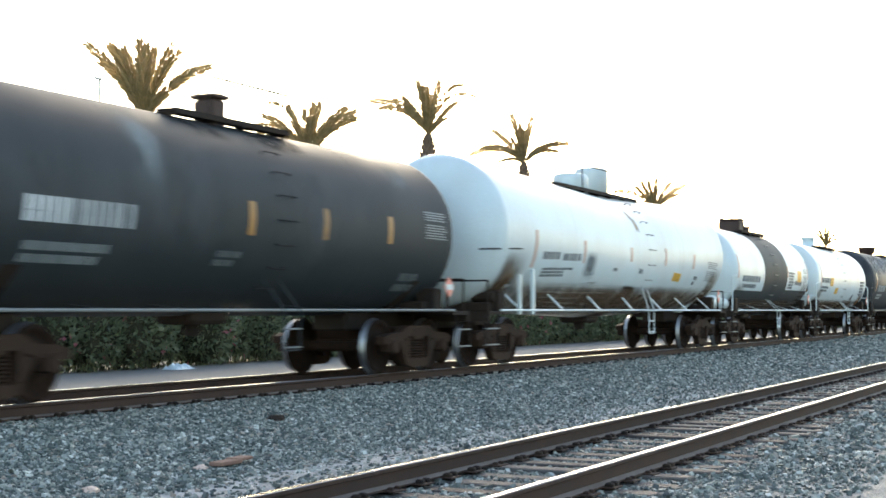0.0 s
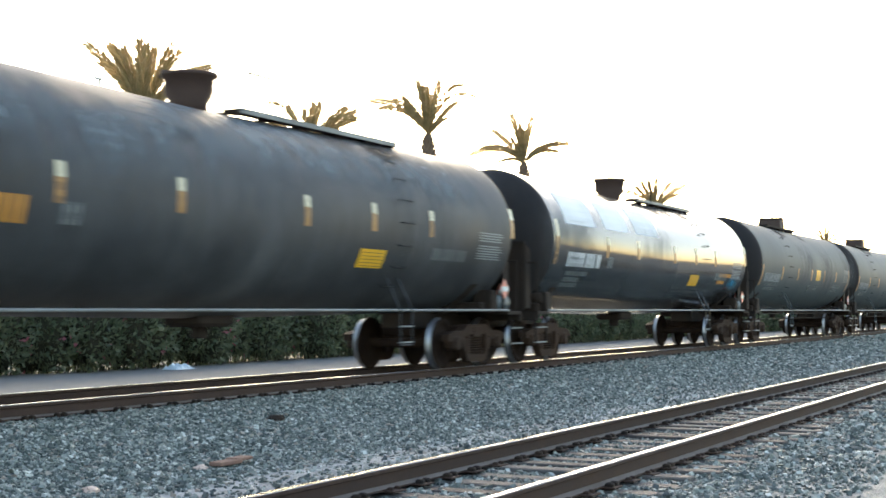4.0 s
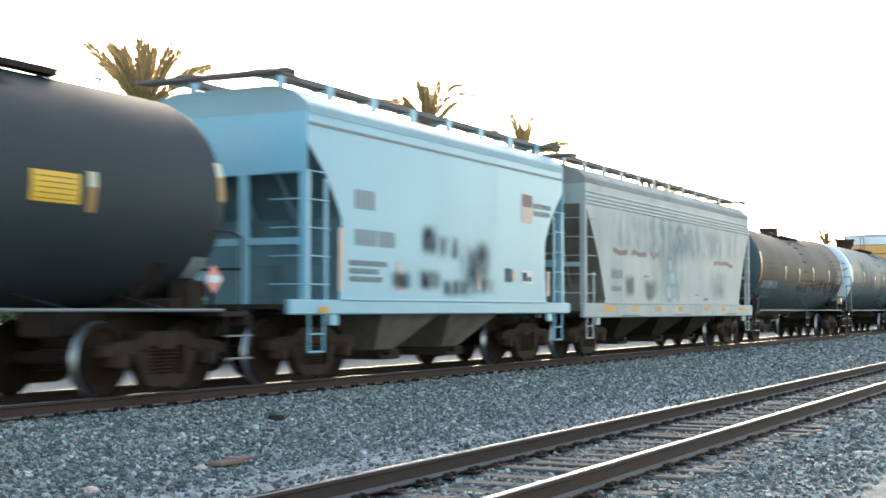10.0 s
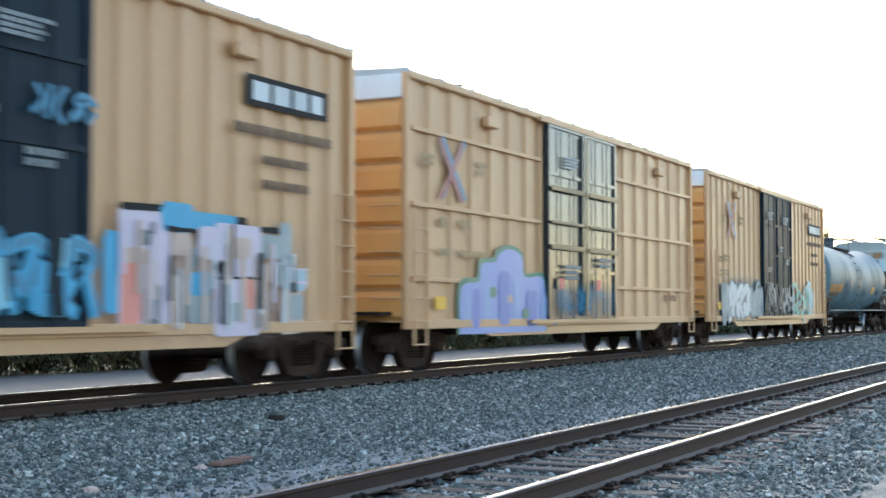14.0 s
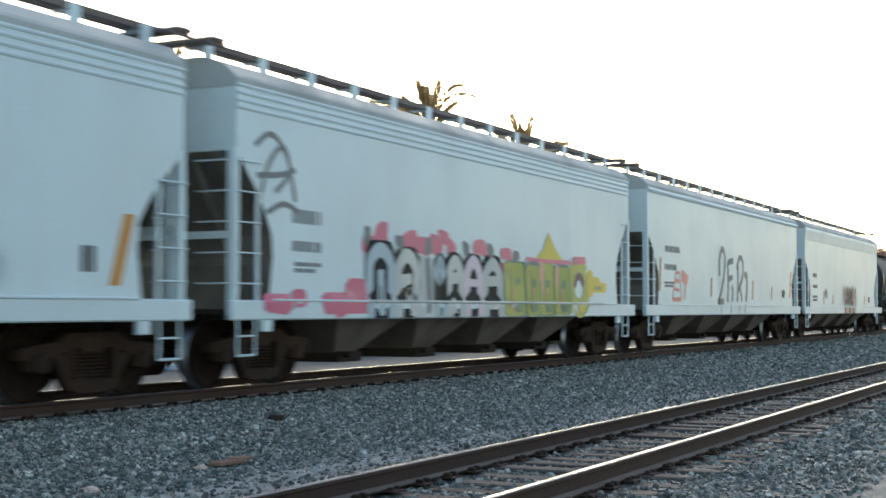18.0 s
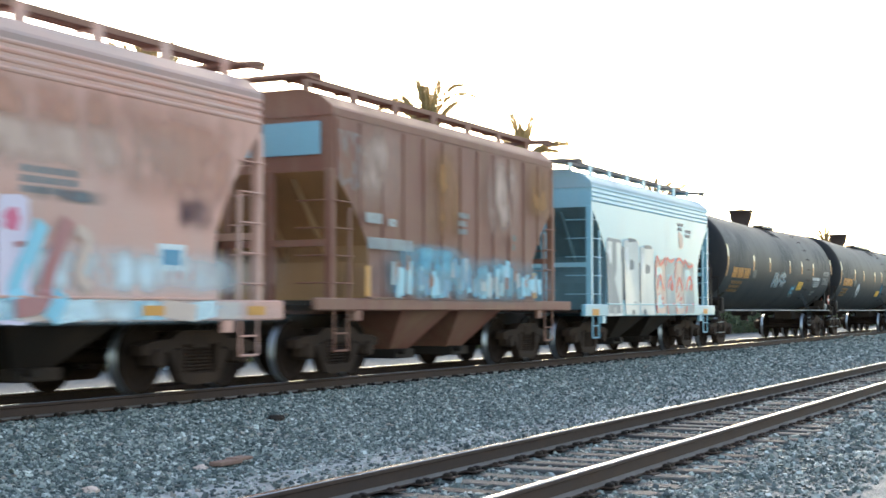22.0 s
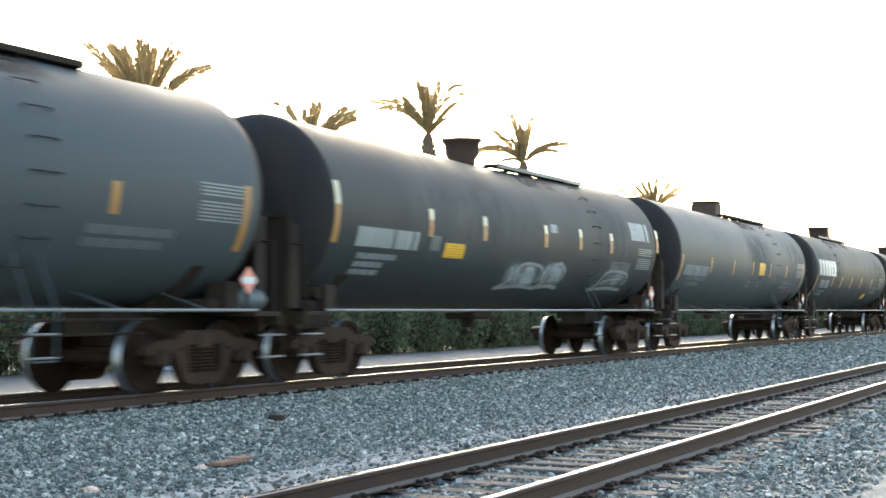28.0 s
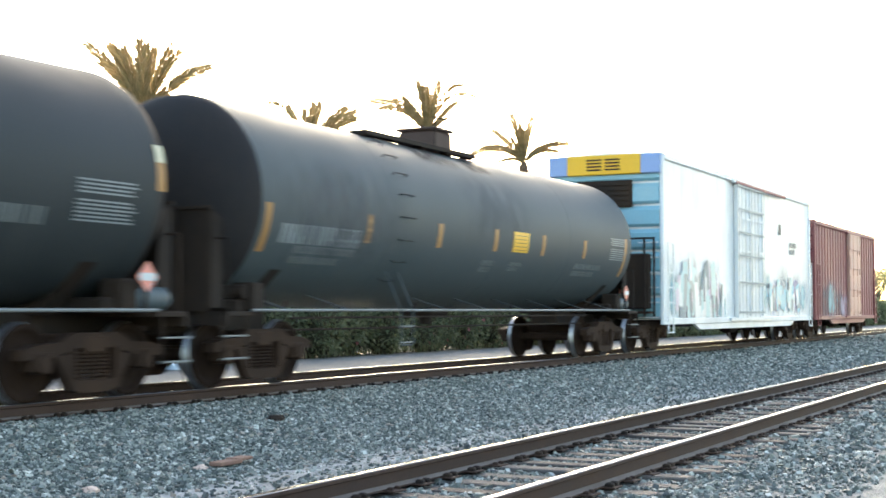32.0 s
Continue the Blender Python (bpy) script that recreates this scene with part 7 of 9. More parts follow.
    # Z, AA, AB: three short hoppers
    car, at = hopper_car(412.0, 11.13, P_PINK, "short sun-bleached red covered hopper with graffiti", 29, (-4.68, 4.6), 3.92, 2, low=3.5, knee=2.1, run=1.0, plate=3.45, walk_mat=P_RUST, end_mat=P_RUST, slope_mat=P_HOPG, ridges=(0.0, -0.10, -0.20, -0.30))
    wall = mural_side(1.23, -1.532, -1.502)
    slabs(car, wall, [(0, -1.12, -0.72, 0.95, 2.2), (0, -0.70, -0.30, 0.93, 2.24), (0, -0.26, 0.24, 0.9, 2.3), (1, -1.04, -0.82, 1.9, 2.1), (1, -0.62, -0.40, 1.9, 2.12), (1, -0.14, 0.1, 1.9, 2.16), (2, -1.2, -0.28, 1.78, 1.85), (3, -1.18, -0.3, 1.63, 1.76), (1, -1.06, -0.84, 1.28, 1.55), (1, -0.6, -0.42, 1.26, 1.5),
                      (3, -0.9, -0.3, 0.96, 1.14), (2, 0.0, 0.22, 1.74, 1.8)], [M_LILAC, M_SPINK, M_MAROON, M_WHITE], "whitish and pink sprayed arches", 0.006, 0.12, 291)
    for k, (pts, m, w) in enumerate(((((-1.7, 2.42), (-1.66, 1.9), (-1.66, 1.35), (-1.55, 1.0)), M_MAROON, 0.22), (((0.43, 2.02), (0.25, 1.7), (0.02, 1.31), (0.1, 1.2), (0.22, 1.12)), M_SCYAN, 0.22), (((0.72, 1.26), (0.62, 1.1), (0.53, 0.95)), M_SCYAN, 0.24),
                                      (((0.82, 2.08), (0.66, 1.75), (0.52, 1.45), (0.4, 1.15), (0.0, 1.08)), M_MAROON, 0.2), (((0.95, 1.98), (1.15, 1.85), (1.0, 1.5), (1.2, 1.3)), M_FADEST, 0.14))):
        tag = Shape()
        stroke(tag, wall, rounded(pts), w, 0.022 + 0.0015 * k)
        shape_part("graffiti", tag, m, car, "maroon or cyan sprayed stroke")
    for k, (a, b, c, d, m) in enumerate(((-2.95, -1.85, 1.4, 2.15, M_TAN), (-3.15, -2.9, 1.4, 2.4, M_TAN), (-1.95, -1.75, 1.6, 2.0, M_WHITE), (2.85, 3.3, 2.15, 2.45, M_BROWNT), (0.2, 1.4, 2.26, 2.42, M_DARK))):
        stain(car, at, a, b, c, d, m, 471 + k)
    for x in (-4.05, -1.9, 2.3, 4.45):
        sh = Shape()
        patch(sh, sill, x - 0.2, x + 0.2, 1.0, 1.12, 0.012)
        shape_part("reflector_stripe", sh, M_ORANGE, car)
    bars(car, sill, -4.0, 4.2, 0.95, 1.2, (P_HOPW, M_FADEST, P_HOPB, M_FADEST), 292, 14, 0.03)
    for s0, s1, v0, v1, m, k in ((-4.6, -2.0, 2.2, 3.6, M_FADEST, 295), (-3.0, 4.4, 1.25, 1.8, P_HOPW, 296), (1.5, 4.4, 2.4, 3.6, M_SALMON, 297), (-3.0, 3.0, 2.6, 3.3, M_FADEST, 298), (-2.6, 0.4, 1.25, 2.3, M_FADEST, 299), (-1.2, 0.0, 1.2, 2.1, M_SCYAN, 300), (-2.0, 2.0, 3.1, 3.6, M_SALMON, 301)):
        stain(car, at, s0, s1, v0, v1, m, k)
    stain(car, sill, -4.6, 4.6, 0.92, 1.2, P_HOPW, 302)
    marks(car, at, 29, texts=[("dark", 0.1, 1.0, 2.33, 2.63, 3)])
    stain(car, at, 2.8, 3.5, 2.05, 2.5, M_BROWNT, 293)
    sh = Shape()
    patch(sh, at, 2.4, 2.95, 1.55, 1.88, 0.006)
    sh.slot = 1
    patch(sh, at, 2.5, 2.85, 1.62, 1.81, 0.011)
    shape_part("sticker", sh, [M_WHITE, M_SBLUE], car, "white and blue sticker")
    sh = Shape()
    patch(sh, sill, 2.0, 2.35, 1.0, 1.12, 0.006)
    patch(sh, sill, -4.4, -4.0, 0.98, 1.1, 0.006)
    shape_part("reflector_stripe", sh, M_ORANGE, car)
    for k, (a, b, c, d, m) in enumerate(((-1.4, 0.2, 3.5, 3.9, M_SRED), (0.0, 1.4, 3.5, 3.9, M_SFADED), (-1.4, 1.4, 3.44, 3.6, P_HOPW))):
        stain(car, end_side(-4.72), a, b, c, d, m, 294 + k)
    car, at = hopper_car(423.01, 10.89, P_RUST, "short rusty brown ribbed covered hopper with blue graffiti", 30, (-4.55, 4.1), 4.0, 2, ribs=True, sill_z=1.06, sill_top=1.25, low=3.15, knee=2.07, run=1.05, walk_mat=P_RUST, slope_mat=P_RUSTEND, bay_mat=P_RUST)
    ribface = flat_side(-1.565)
    mosaic(car, ribface, -2.9, 3.3, 1.26, 2.0, (M_SCYAN, M_PALE, P_HOPB, P_RUST, M_SBLUE), 301, 70, 0.2, 0.5)
    for s0, s1, v0, v1, m, k in ((-3.0, 3.4, 1.25, 2.0, M_SCYAN, 304),):
        stain(car, ribface, s0, s1, v0, v1, m, k)
    spray(car, at, -4.4, -3.7, 2.9, 3.8, (P_RUST,), M_PALE, 302, 2, lw=0.09)
    marks(car, ribface, 30, texts=[("pale", -3.66, -3.1, 2.42, 2.58, 1), ("pale", -2.95, -2.7, 2.40, 2.52, 1), ("pale", -3.6, -2.15, 2.02, 2.2, 1), ("dimw", -0.44, 0.0, 2.4, 2.78, 3), ("dim", 1.9, 2.05, 2.2, 2.5, 2)])
    tape(car, ribface, -3.6, 1.28, 1.75, M_ORANGE, w=0.16)
    tape(car, ribface, 2.95, 1.3, 1.8, M_ORANGE, w=0.2)
    for k, (a, b, c, d) in enumerate(((-3.4, 3.0, 1.3, 1.75), (-2.6, -0.2, 1.7, 2.15), (1.4, 3.0, 1.3, 1.6), (-3.9, -2.6, 2.7, 3.9), (-1.6, -0.4, 2.3, 3.8), (0.8, 2.2, 2.5, 3.9), (2.6, 3.9, 2.9, 3.9))):
        stain(car, ribface, a, b, c, d, (M_PALE, M_SCYAN, M_RUSTS, M_FADEST, M_RUSTS, M_FADEST, M_RUSTS)[k], 305 + k)
    sh = Shape()
    patch(sh, end_side(-4.57), -1.2, 1.3, 3.4, 3.9, 0.006)
    shape_part("faded_panel", sh, P_HOPB, car, "pale blue faded end panel")
    car, at = hopper_car(434.01, 11.12, P_HOPB, "short pale blue covered hopper with black and red graffiti", 31, (-4.68, 4.5), 3.80, 2, low=3.35, knee=2.3, run=0.95, slope_mat=M_SLOPEB, ridges=(0.0, -0.10, -0.20, -0.30))
    wall = mural_side(1.23, -1.532, -1.502)
    slabs(car, wall, [(1, -3.70, -2.72, 1.0, 2.70), (0, -3.72, -2.76, 0.95, 2.64), (1, -3.38, -3.08, 1.80, 2.66), (2, -3.66, -3.48, 1.5, 2.5), (3, -3.6, -3.2, 1.24, 1.5), (3, -3.35, -3.15, 0.95, 1.15)], [M_SILVER, M_DIMW, M_WHITE, M_PALE], "tall silver sprayed letter shape", 0.006, 0.06, 311)
    slabs(car, wall, [(1, -2.78, -2.46, 1.3, 2.55), (0, -2.56, -1.52, 0.95, 2.72), (1, -2.18, -1.88, 2.02, 2.26), (1, -2.32, -1.9, 1.42, 1.62), (3, -2.5, -1.6, 1.24, 1.42), (2, -2.48, -2.25, 1.7, 2.55), (1, -2.1, -1.9, 0.95, 1.08), (1, -2.3, -1.7, 2.68, 2.76)],
          [M_SILVER, M_DARK, M_WHITE, M_PALE], "silver sprayed letter shape with dark counters", 0.014, 0.07, 312)
    slabs(car, wall, [(1, -1.56, -1.30, 1.25, 2.2), (0, -1.38, -0.34, 0.95, 2.60), (1, -0.98, -0.64, 1.96, 2.18), (1, -1.05, -0.72, 1.40, 1.60), (3, -1.3, -0.4, 1.24, 1.40), (2, -1.3, -1.1, 1.7, 2.45), (1, -1.1, -0.5, 2.56, 2.64), (1, -1.2, -1.0, 0.95, 1.08)],
          [M_SILVER, M_DARK, M_WHITE, M_PALE], "silver sprayed letter shape with dark counters", 0.006, 0.07, 313)
    for k, (a, b, top) in enumerate(((-0.25, 0.62, 2.40), (0.6, 1.4, 2.44), (1.35, 2.2, 2.36), (2.15, 3.1, 2.40))):
        slabs(car, wall, [(0, a, b, 0.98, top - 0.05), (1, a + 0.12, b - 0.3, 1.1 + 0.25 * (k % 2), top - 0.25 - 0.2 * (k % 3))], [M_PALE if k % 2 else M_FADEST, P_HOPB], "faded pale sprayed letter shape", 0.005 + 0.003 * (k % 2), 0.15, 315 + k)
        sh = Shape()
        rg = random.Random(316 + k)
        stroke(sh, wall, rounded([(a + 0.02, 1.9 + 0.3 * (k % 2)), (a + 0.15, top - rg.uniform(0, 0.1)), ((a + b) / 2, top - rg.uniform(-0.06, 0.2)), (b - 0.05, top - rg.uniform(0, 0.15))]), 0.08, 0.017)
        stroke(sh, wall, rounded([(a + rg.uniform(0.0, 0.3), 1.3 + rg.uniform(0, 0.3)), (a + 0.4, 1.85 + rg.uniform(-0.2, 0.15)), (b - 0.3, 1.9 + rg.uniform(-0.3, 0.2)), (b - 0.1, 1.5), (b - rg.uniform(0.1, 0.5), 1.2)]), 0.10, 0.018)
        stroke(sh, wall, rounded([(a + 0.1, 0.98), (a + rg.uniform(0, 0.3), 1.25), (a + rg.uniform(0.1, 0.5), 1.5)]), 0.07, 0.019)
        slab(sh, wall, b - 0.4, b - 0.15, 1.28 + 0.3 * (k % 2), 1.40 + 0.35 * (k % 2), 0.02, 0.05, 0, rg)
        shape_part("graffiti", sh, M_SRED, car, "red sprayed outline")
    sh = Shape()
    blob(sh, at, 1.95, 2.9, 0.22, 0.2, 0.006, random.Random(5))
    shape_part("emblem", sh, M_FADEST, car, "faded round emblem")
    marks(car, at, 31, texts=[("dark", 1.7, 2.2, 3.15, 3.35, 2), ("dark", 2.36, 2.9, 3.0, 3.2, 2)])
    sh = Shape()
    patch(sh, sill, -4.72, -4.3, 0.95, 1.09, 0.006)
    patch(sh, sill, 3.95, 4.35, 0.97, 1.10, 0.006)
    shape_part("reflector_stripe", sh, M_ORANGE, car)
    # AC, AD
    car, at = standard_black(448.35, 17.55, 32, P_BLACK, "black tank car with orange lettering bar and pale scrawls", 4.1, reach=1.9)
    spray(car, at, -1.76, -0.1, -30, -11, (M_PALE,), M_SCYAN, 321, 3)
    spray(car, at, 1.2, 2.3, -45, -26, (M_DIM, M_SBLUE), M_SCYAN, 322, 2)
    marks(car, at, 33, texts=[("white", 4.5, 5.8, -16, -12, 1), ("pale", 4.9, 5.8, -26, -18, 1), ("dim", 5.0, 5.6, -40, -32, 2)])
    car, at = standard_black(465.99, 17.73, 34, P_BLACK, "black tank car with orange lettering bar and a white scrawl", 4.13, yellow=(1.6, 2.5, -37, -26))
    spray(car, at, -3.7, -2.8, -41, -14, (M_WHITE, M_PALE), M_WHITE, 341, 2)
    spray(car, at, 2.4, 3.2, -40, -10, (M_SBLUE, M_DIM), M_SBLUE, 342, 1)
    marks(car, at, 35, texts=[("pale", 5.0, 5.7, -32, -18, 1), ("orangedim", 4.9, 5.9, -14, -12, 1)])
    # AE .. AL
    car, at = standard_grey(483.7, 17.69, 36, P_GREY, "dark grey tank car with ochre stripes and teal scrawl")
    spray(car, at, 2.6, 5.4, -34, -18, (M_STEAL,), M_STEAL, 361, 5, lw=0.06)
    standard_grey(501.24, 17.4, 37, P_GREY, "dark grey tank car with ochre stripes and yellow placard")
    standard_grey(518.41, 17.35, 38, P_GREY, "dark grey tank car with ochre stripes and yellow placard", True)
    car, at = standard_black(535.63, 17.53, 39, P_BLACK, "black tank car with white lettering bars and pale bubble graffiti", 4.1, ("pale", "dimw"), (-3.9, -3.15, -24, -14))
    for k, (a, b, c, d) in enumerate(((-1.0, 0.7, -43, -24), (0.75, 1.9, -42, -22), (4.0, 6.0, -42, -25))):
        rg = random.Random(391 + k)
        stain(car, at, a, b, c, d, M_PALE if k == 2 else M_SILVER, 391 + k)
        stain(car, at, a + 0.2, b - 0.2, c + 3, d - 2, M_PALE, 394 + k)
        sh = Shape()
        stroke(sh, at, rounded([(a - 0.15, c - 2), (a + 0.2, c + 3), (a + 0.35, d - 5), (a + 0.7, d), (b - 0.25, d - 1), (b, d - 7), (b - 0.15, c + 4)]), 0.07, 0.012)
        stroke(sh, at, rounded([(a - 0.2, c - 3), ((a + b) / 2, c), (b, c - 2)]), 0.09, 0.013)
        stroke(sh, at, rounded([(a + 0.5, c + 4), (a + 0.6, (c + d) / 2 + rg.uniform(-3, 3)), (b - 0.4, (c + d) / 2 + 2)]), 0.06, 0.014)
        shape_part("graffiti", sh, M_DIMW, car, "whitish sprayed lines")
    marks(car, at, 40, texts=[("pale", 5.9, 7.2, 5, 22, 1), ("pale", 0.85, 1.25, 2, 9, 1)])
    car, at = standard_grey(553.16, 17.53, 41, P_GREY, "dark grey tank car with ochre stripes and small pink marks", True)
    spray(car, at, 5.0, 6.2, -40, -33, (M_SPINK, M_DIM), M_SPINK, 411, 3)
    car, at = tank_car(571.04, 18.0, 1.5, 4.13, P_BLACK, "black tank car with large white blocks and slanted stripes", 42, -3.87, -3.4, 2.6, (("bowl", -0.4, 4.65, 0.42),), braces=False, shield=True, dark_ends=True)
    sh = Shape()
    for k in range(6):
        a = -7.57 + 3.35 * k / 6
        patch(sh, at, a, a + 0.44, -8, 15, 0.006, fit=0.15)
    shape_part("lettering", sh, M_WHITE, car, "six large white blocks")
    marks(car, at, 42, slant=[(-7.98, -42, -8), (-4.8, -24, -7), (-2.99, -25, -7), (-0.83, -24, -7), (1.43, -23, -6), (4.05, -23, -5)], texts=[("dimw", -7.09, -5.45, -27, -15, 1), ("dim", -7.04, -5.71, -40, -31, 2), ("dim", 4.37, 5.98, -32, -19, 2)],
          placards=[(2.97, 3.7, -44, -34)], panels=[(6.2, 7.16, -22, -2)])
    car, at = standard_black(589.04, 17.77, 43, P_BLACK, "black tank car with cream lettering bar and teal graffiti", 4.12, ("cream", "orangedim"), (0.43, 1.2, -44, -33))
    spray(car, at, -5.0, -0.9, -52, -20, (M_STEAL, P_BLACK, P_BLACK), M_STEAL, 431, 6, lw=0.09)
    spray(car, at, -7.5, -7.2, -42, -31, (M_STEAL,), M_STEAL, 432, 1)
    stain(car, at, 4.2, 5.2, -54, -30, M_DIMW, 433)
    standard_grey(606.69, 17.53, 44, P_GREY, "dark grey tank car with ochre stripes and yellow placard")
    # AM, AN
    car, at = box_car(625.07, 19.23, P_BOXW, P_HOPB, "dirty white boxcar with a yellow and blue end header and graffiti", 45, -8.3, 9.2, zb=0.70, eave=5.0, door=(-1.41, 1.75), door_mat=P_BOXW, rib=1.6, rib_depth=0.004, white_top=False)
    for a, b, m, lab in ((-1.5, -1.0, M_SKY, "blue header block"), (-1.0, 1.0, M_PLACARD, "yellow header with dark slots"), (1.0, 1.5, M_SKY, "blue header block")):
        sh = Shape().box(-8.48, -8.30, -b, -a, 4.55, 5.06, 0.02)
        sh.slot = 1
        for k in range(4):
            for y in ((-0.45, 0.05) if lab[0] == "y" else ()):
                sh.box(-8.495, -8.47, y, y + 0.4, 4.66 + 0.085 * k, 4.70 + 0.085 * k)
        shape_part("end_header", sh, [m, M_BLACKL], car, lab)
    sh = Shape()
    for k in range(5):
        sh.box(-8.44, -8.38, -0.7, 0.7, 3.75 + 0.13 * k, 3.84 + 0.13 * k)
    sh.box(-8.40, -8.36, -0.75, 0.75, 3.7, 4.4)
    shape_part("end_vent", sh, M_UNDER, car, "dark louvred grille")
    sh = Shape().box(-8.62, -8.38, -1.25, 1.25, 1.1, 2.5, 0.03)
    for y in (-1.45, -1.2, 1.2):
        sh.box(-8.75, -8.70, y, y + 0.05, 0.9, 2.9)
    sh.box(-8.75, -8.70, -1.45, 1.3, 2.85, 2.9)
    shape_part("end_machinery", sh, M_UNDER, car, "dark machinery on the car end")
    face = flat_side(-1.545)
    for k, (a, b, c, d, m) in enumerate(((-7.9, -7.0, 0.8, 2.2, M_PASTEL), (-7.0, -6.2, 0.75, 2.3, M_LILAC), (-6.3, -5.4, 1.2, 2.55, M_PALE), (-6.2, -5.0, 0.75, 1.6, M_LILAC), (-5.0, -4.2, 0.75, 2.1, M_PASTEL), (-4.3, -3.2, 0.9, 2.3, M_LILAC), (-3.3, -2.2, 0.75, 1.5, M_PASTEL),
                                          (2.2, 3.2, 1.0, 2.3, M_PASTEL), (3.0, 4.4, 0.9, 2.0, M_LILAC), (4.2, 5.6, 0.9, 2.6, M_PALE), (4.8, 6.4, 1.0, 1.9, M_PASTEL), (6.2, 7.6, 0.9, 2.2, M_LILAC), (7.0, 8.6, 1.0, 2.1, M_PASTEL))):
        stain(car, face, a, b, c, d, m, 451 + k)
    mosaic(car, flat_side(-1.552), -7.5, -2.6, 0.75, 2.5, (M_PASTEL, M_LILAC, M_PALE, P_BOXW, M_PASTEL), 470, 46, 0.5, 0.5)
    mosaic(car, flat_side(-1.552), 2.1, 7.9, 1.0, 2.3, (M_PASTEL, M_SCYAN, M_PALE, P_BOXW), 471, 44, 0.42, 0.5)
    mosaic(car, flat_side(-1.557), -7.2, -2.8, 0.8, 2.2, (M_DARK, M_DIMW, M_LILAC), 472, 12, 0.2, 0.5)
    sh = Shape().box(-1.6, 4.8, -1.70, -1.62, 4.84, 4.92, 0.01)
    shape_part("door_track", sh, P_BOXR, car, "dull red door track")
    sh = Shape()
    for x in (-1.38, -0.6, 0.17, 0.95, 1.72):
        patch(sh, flat_side(-1.68), x - 0.03, x + 0.03, 0.95, 4.8, 0.01)
    for z in (1.0, 1.9, 2.7, 3.4, 4.1, 4.8):
        patch(sh, flat_side(-1.68), -1.4, 1.74, z - 0.03, z + 0.03, 0.012)
    shape_part("door_seam", sh, M_PALE, car)
    marks(car, face, 45, texts=[("black", 4.4, 4.7, 3.6, 3.95, 1), ("dark", 6.0, 7.0, 3.0, 3.4, 2)])
    car, at = box_car(641.86, 14.34, P_BOXR, P_BOXR, "dull red ribbed boxcar with pale graffiti", 46, -6.6, 6.6, zb=0.70, eave=4.40, door=(-0.13, 2.5), door_mat=P_PINK, door_single=True, rib=0.55, rib_depth=0.08, white_top=False)
    for k, (a, b, c, d, m) in enumerate(((-5.6, -4.4, 0.85, 2.0, M_PALE), (-4.6, -3.0, 0.8, 2.2, M_PASTEL), (-3.2, -1.6, 0.85, 1.9, M_PALE), (-2.0, -0.6, 0.8, 1.7, M_LILAC))):
        stain(car, flat_side(-1.605), a, b, c, d, m, 461 + k)
    for z in (1.0, 1.9, 2.8, 3.6):
        sh = Shape().box(0.1, 2.3, -1.655, -1.62, z, z + 0.62, 0.012)
        shape_part("door_panel", sh, P_PINK, car)


the_train()


# ---- ground ----
def ground_z(y):
    """Height of the ground across the tracks."""
    steps = ((-60, -0.5), (0.0, -0.47), (3.0, -0.468), (3.5, -0.455), (6.0, -0.455), (6.3, -0.425), (7.3, -0.44), (10.55, -0.195), (13.4, -0.195), (14.8, -0.46), (60, -0.5))
    if y <= steps[0][0]:
        return steps[0][1]
    for (a, za), (b, zb) in zip(steps, steps[1:]):
        if y <= b:
            return za + (zb - za) * (y - a) / (b - a)
    return steps[-1][1]


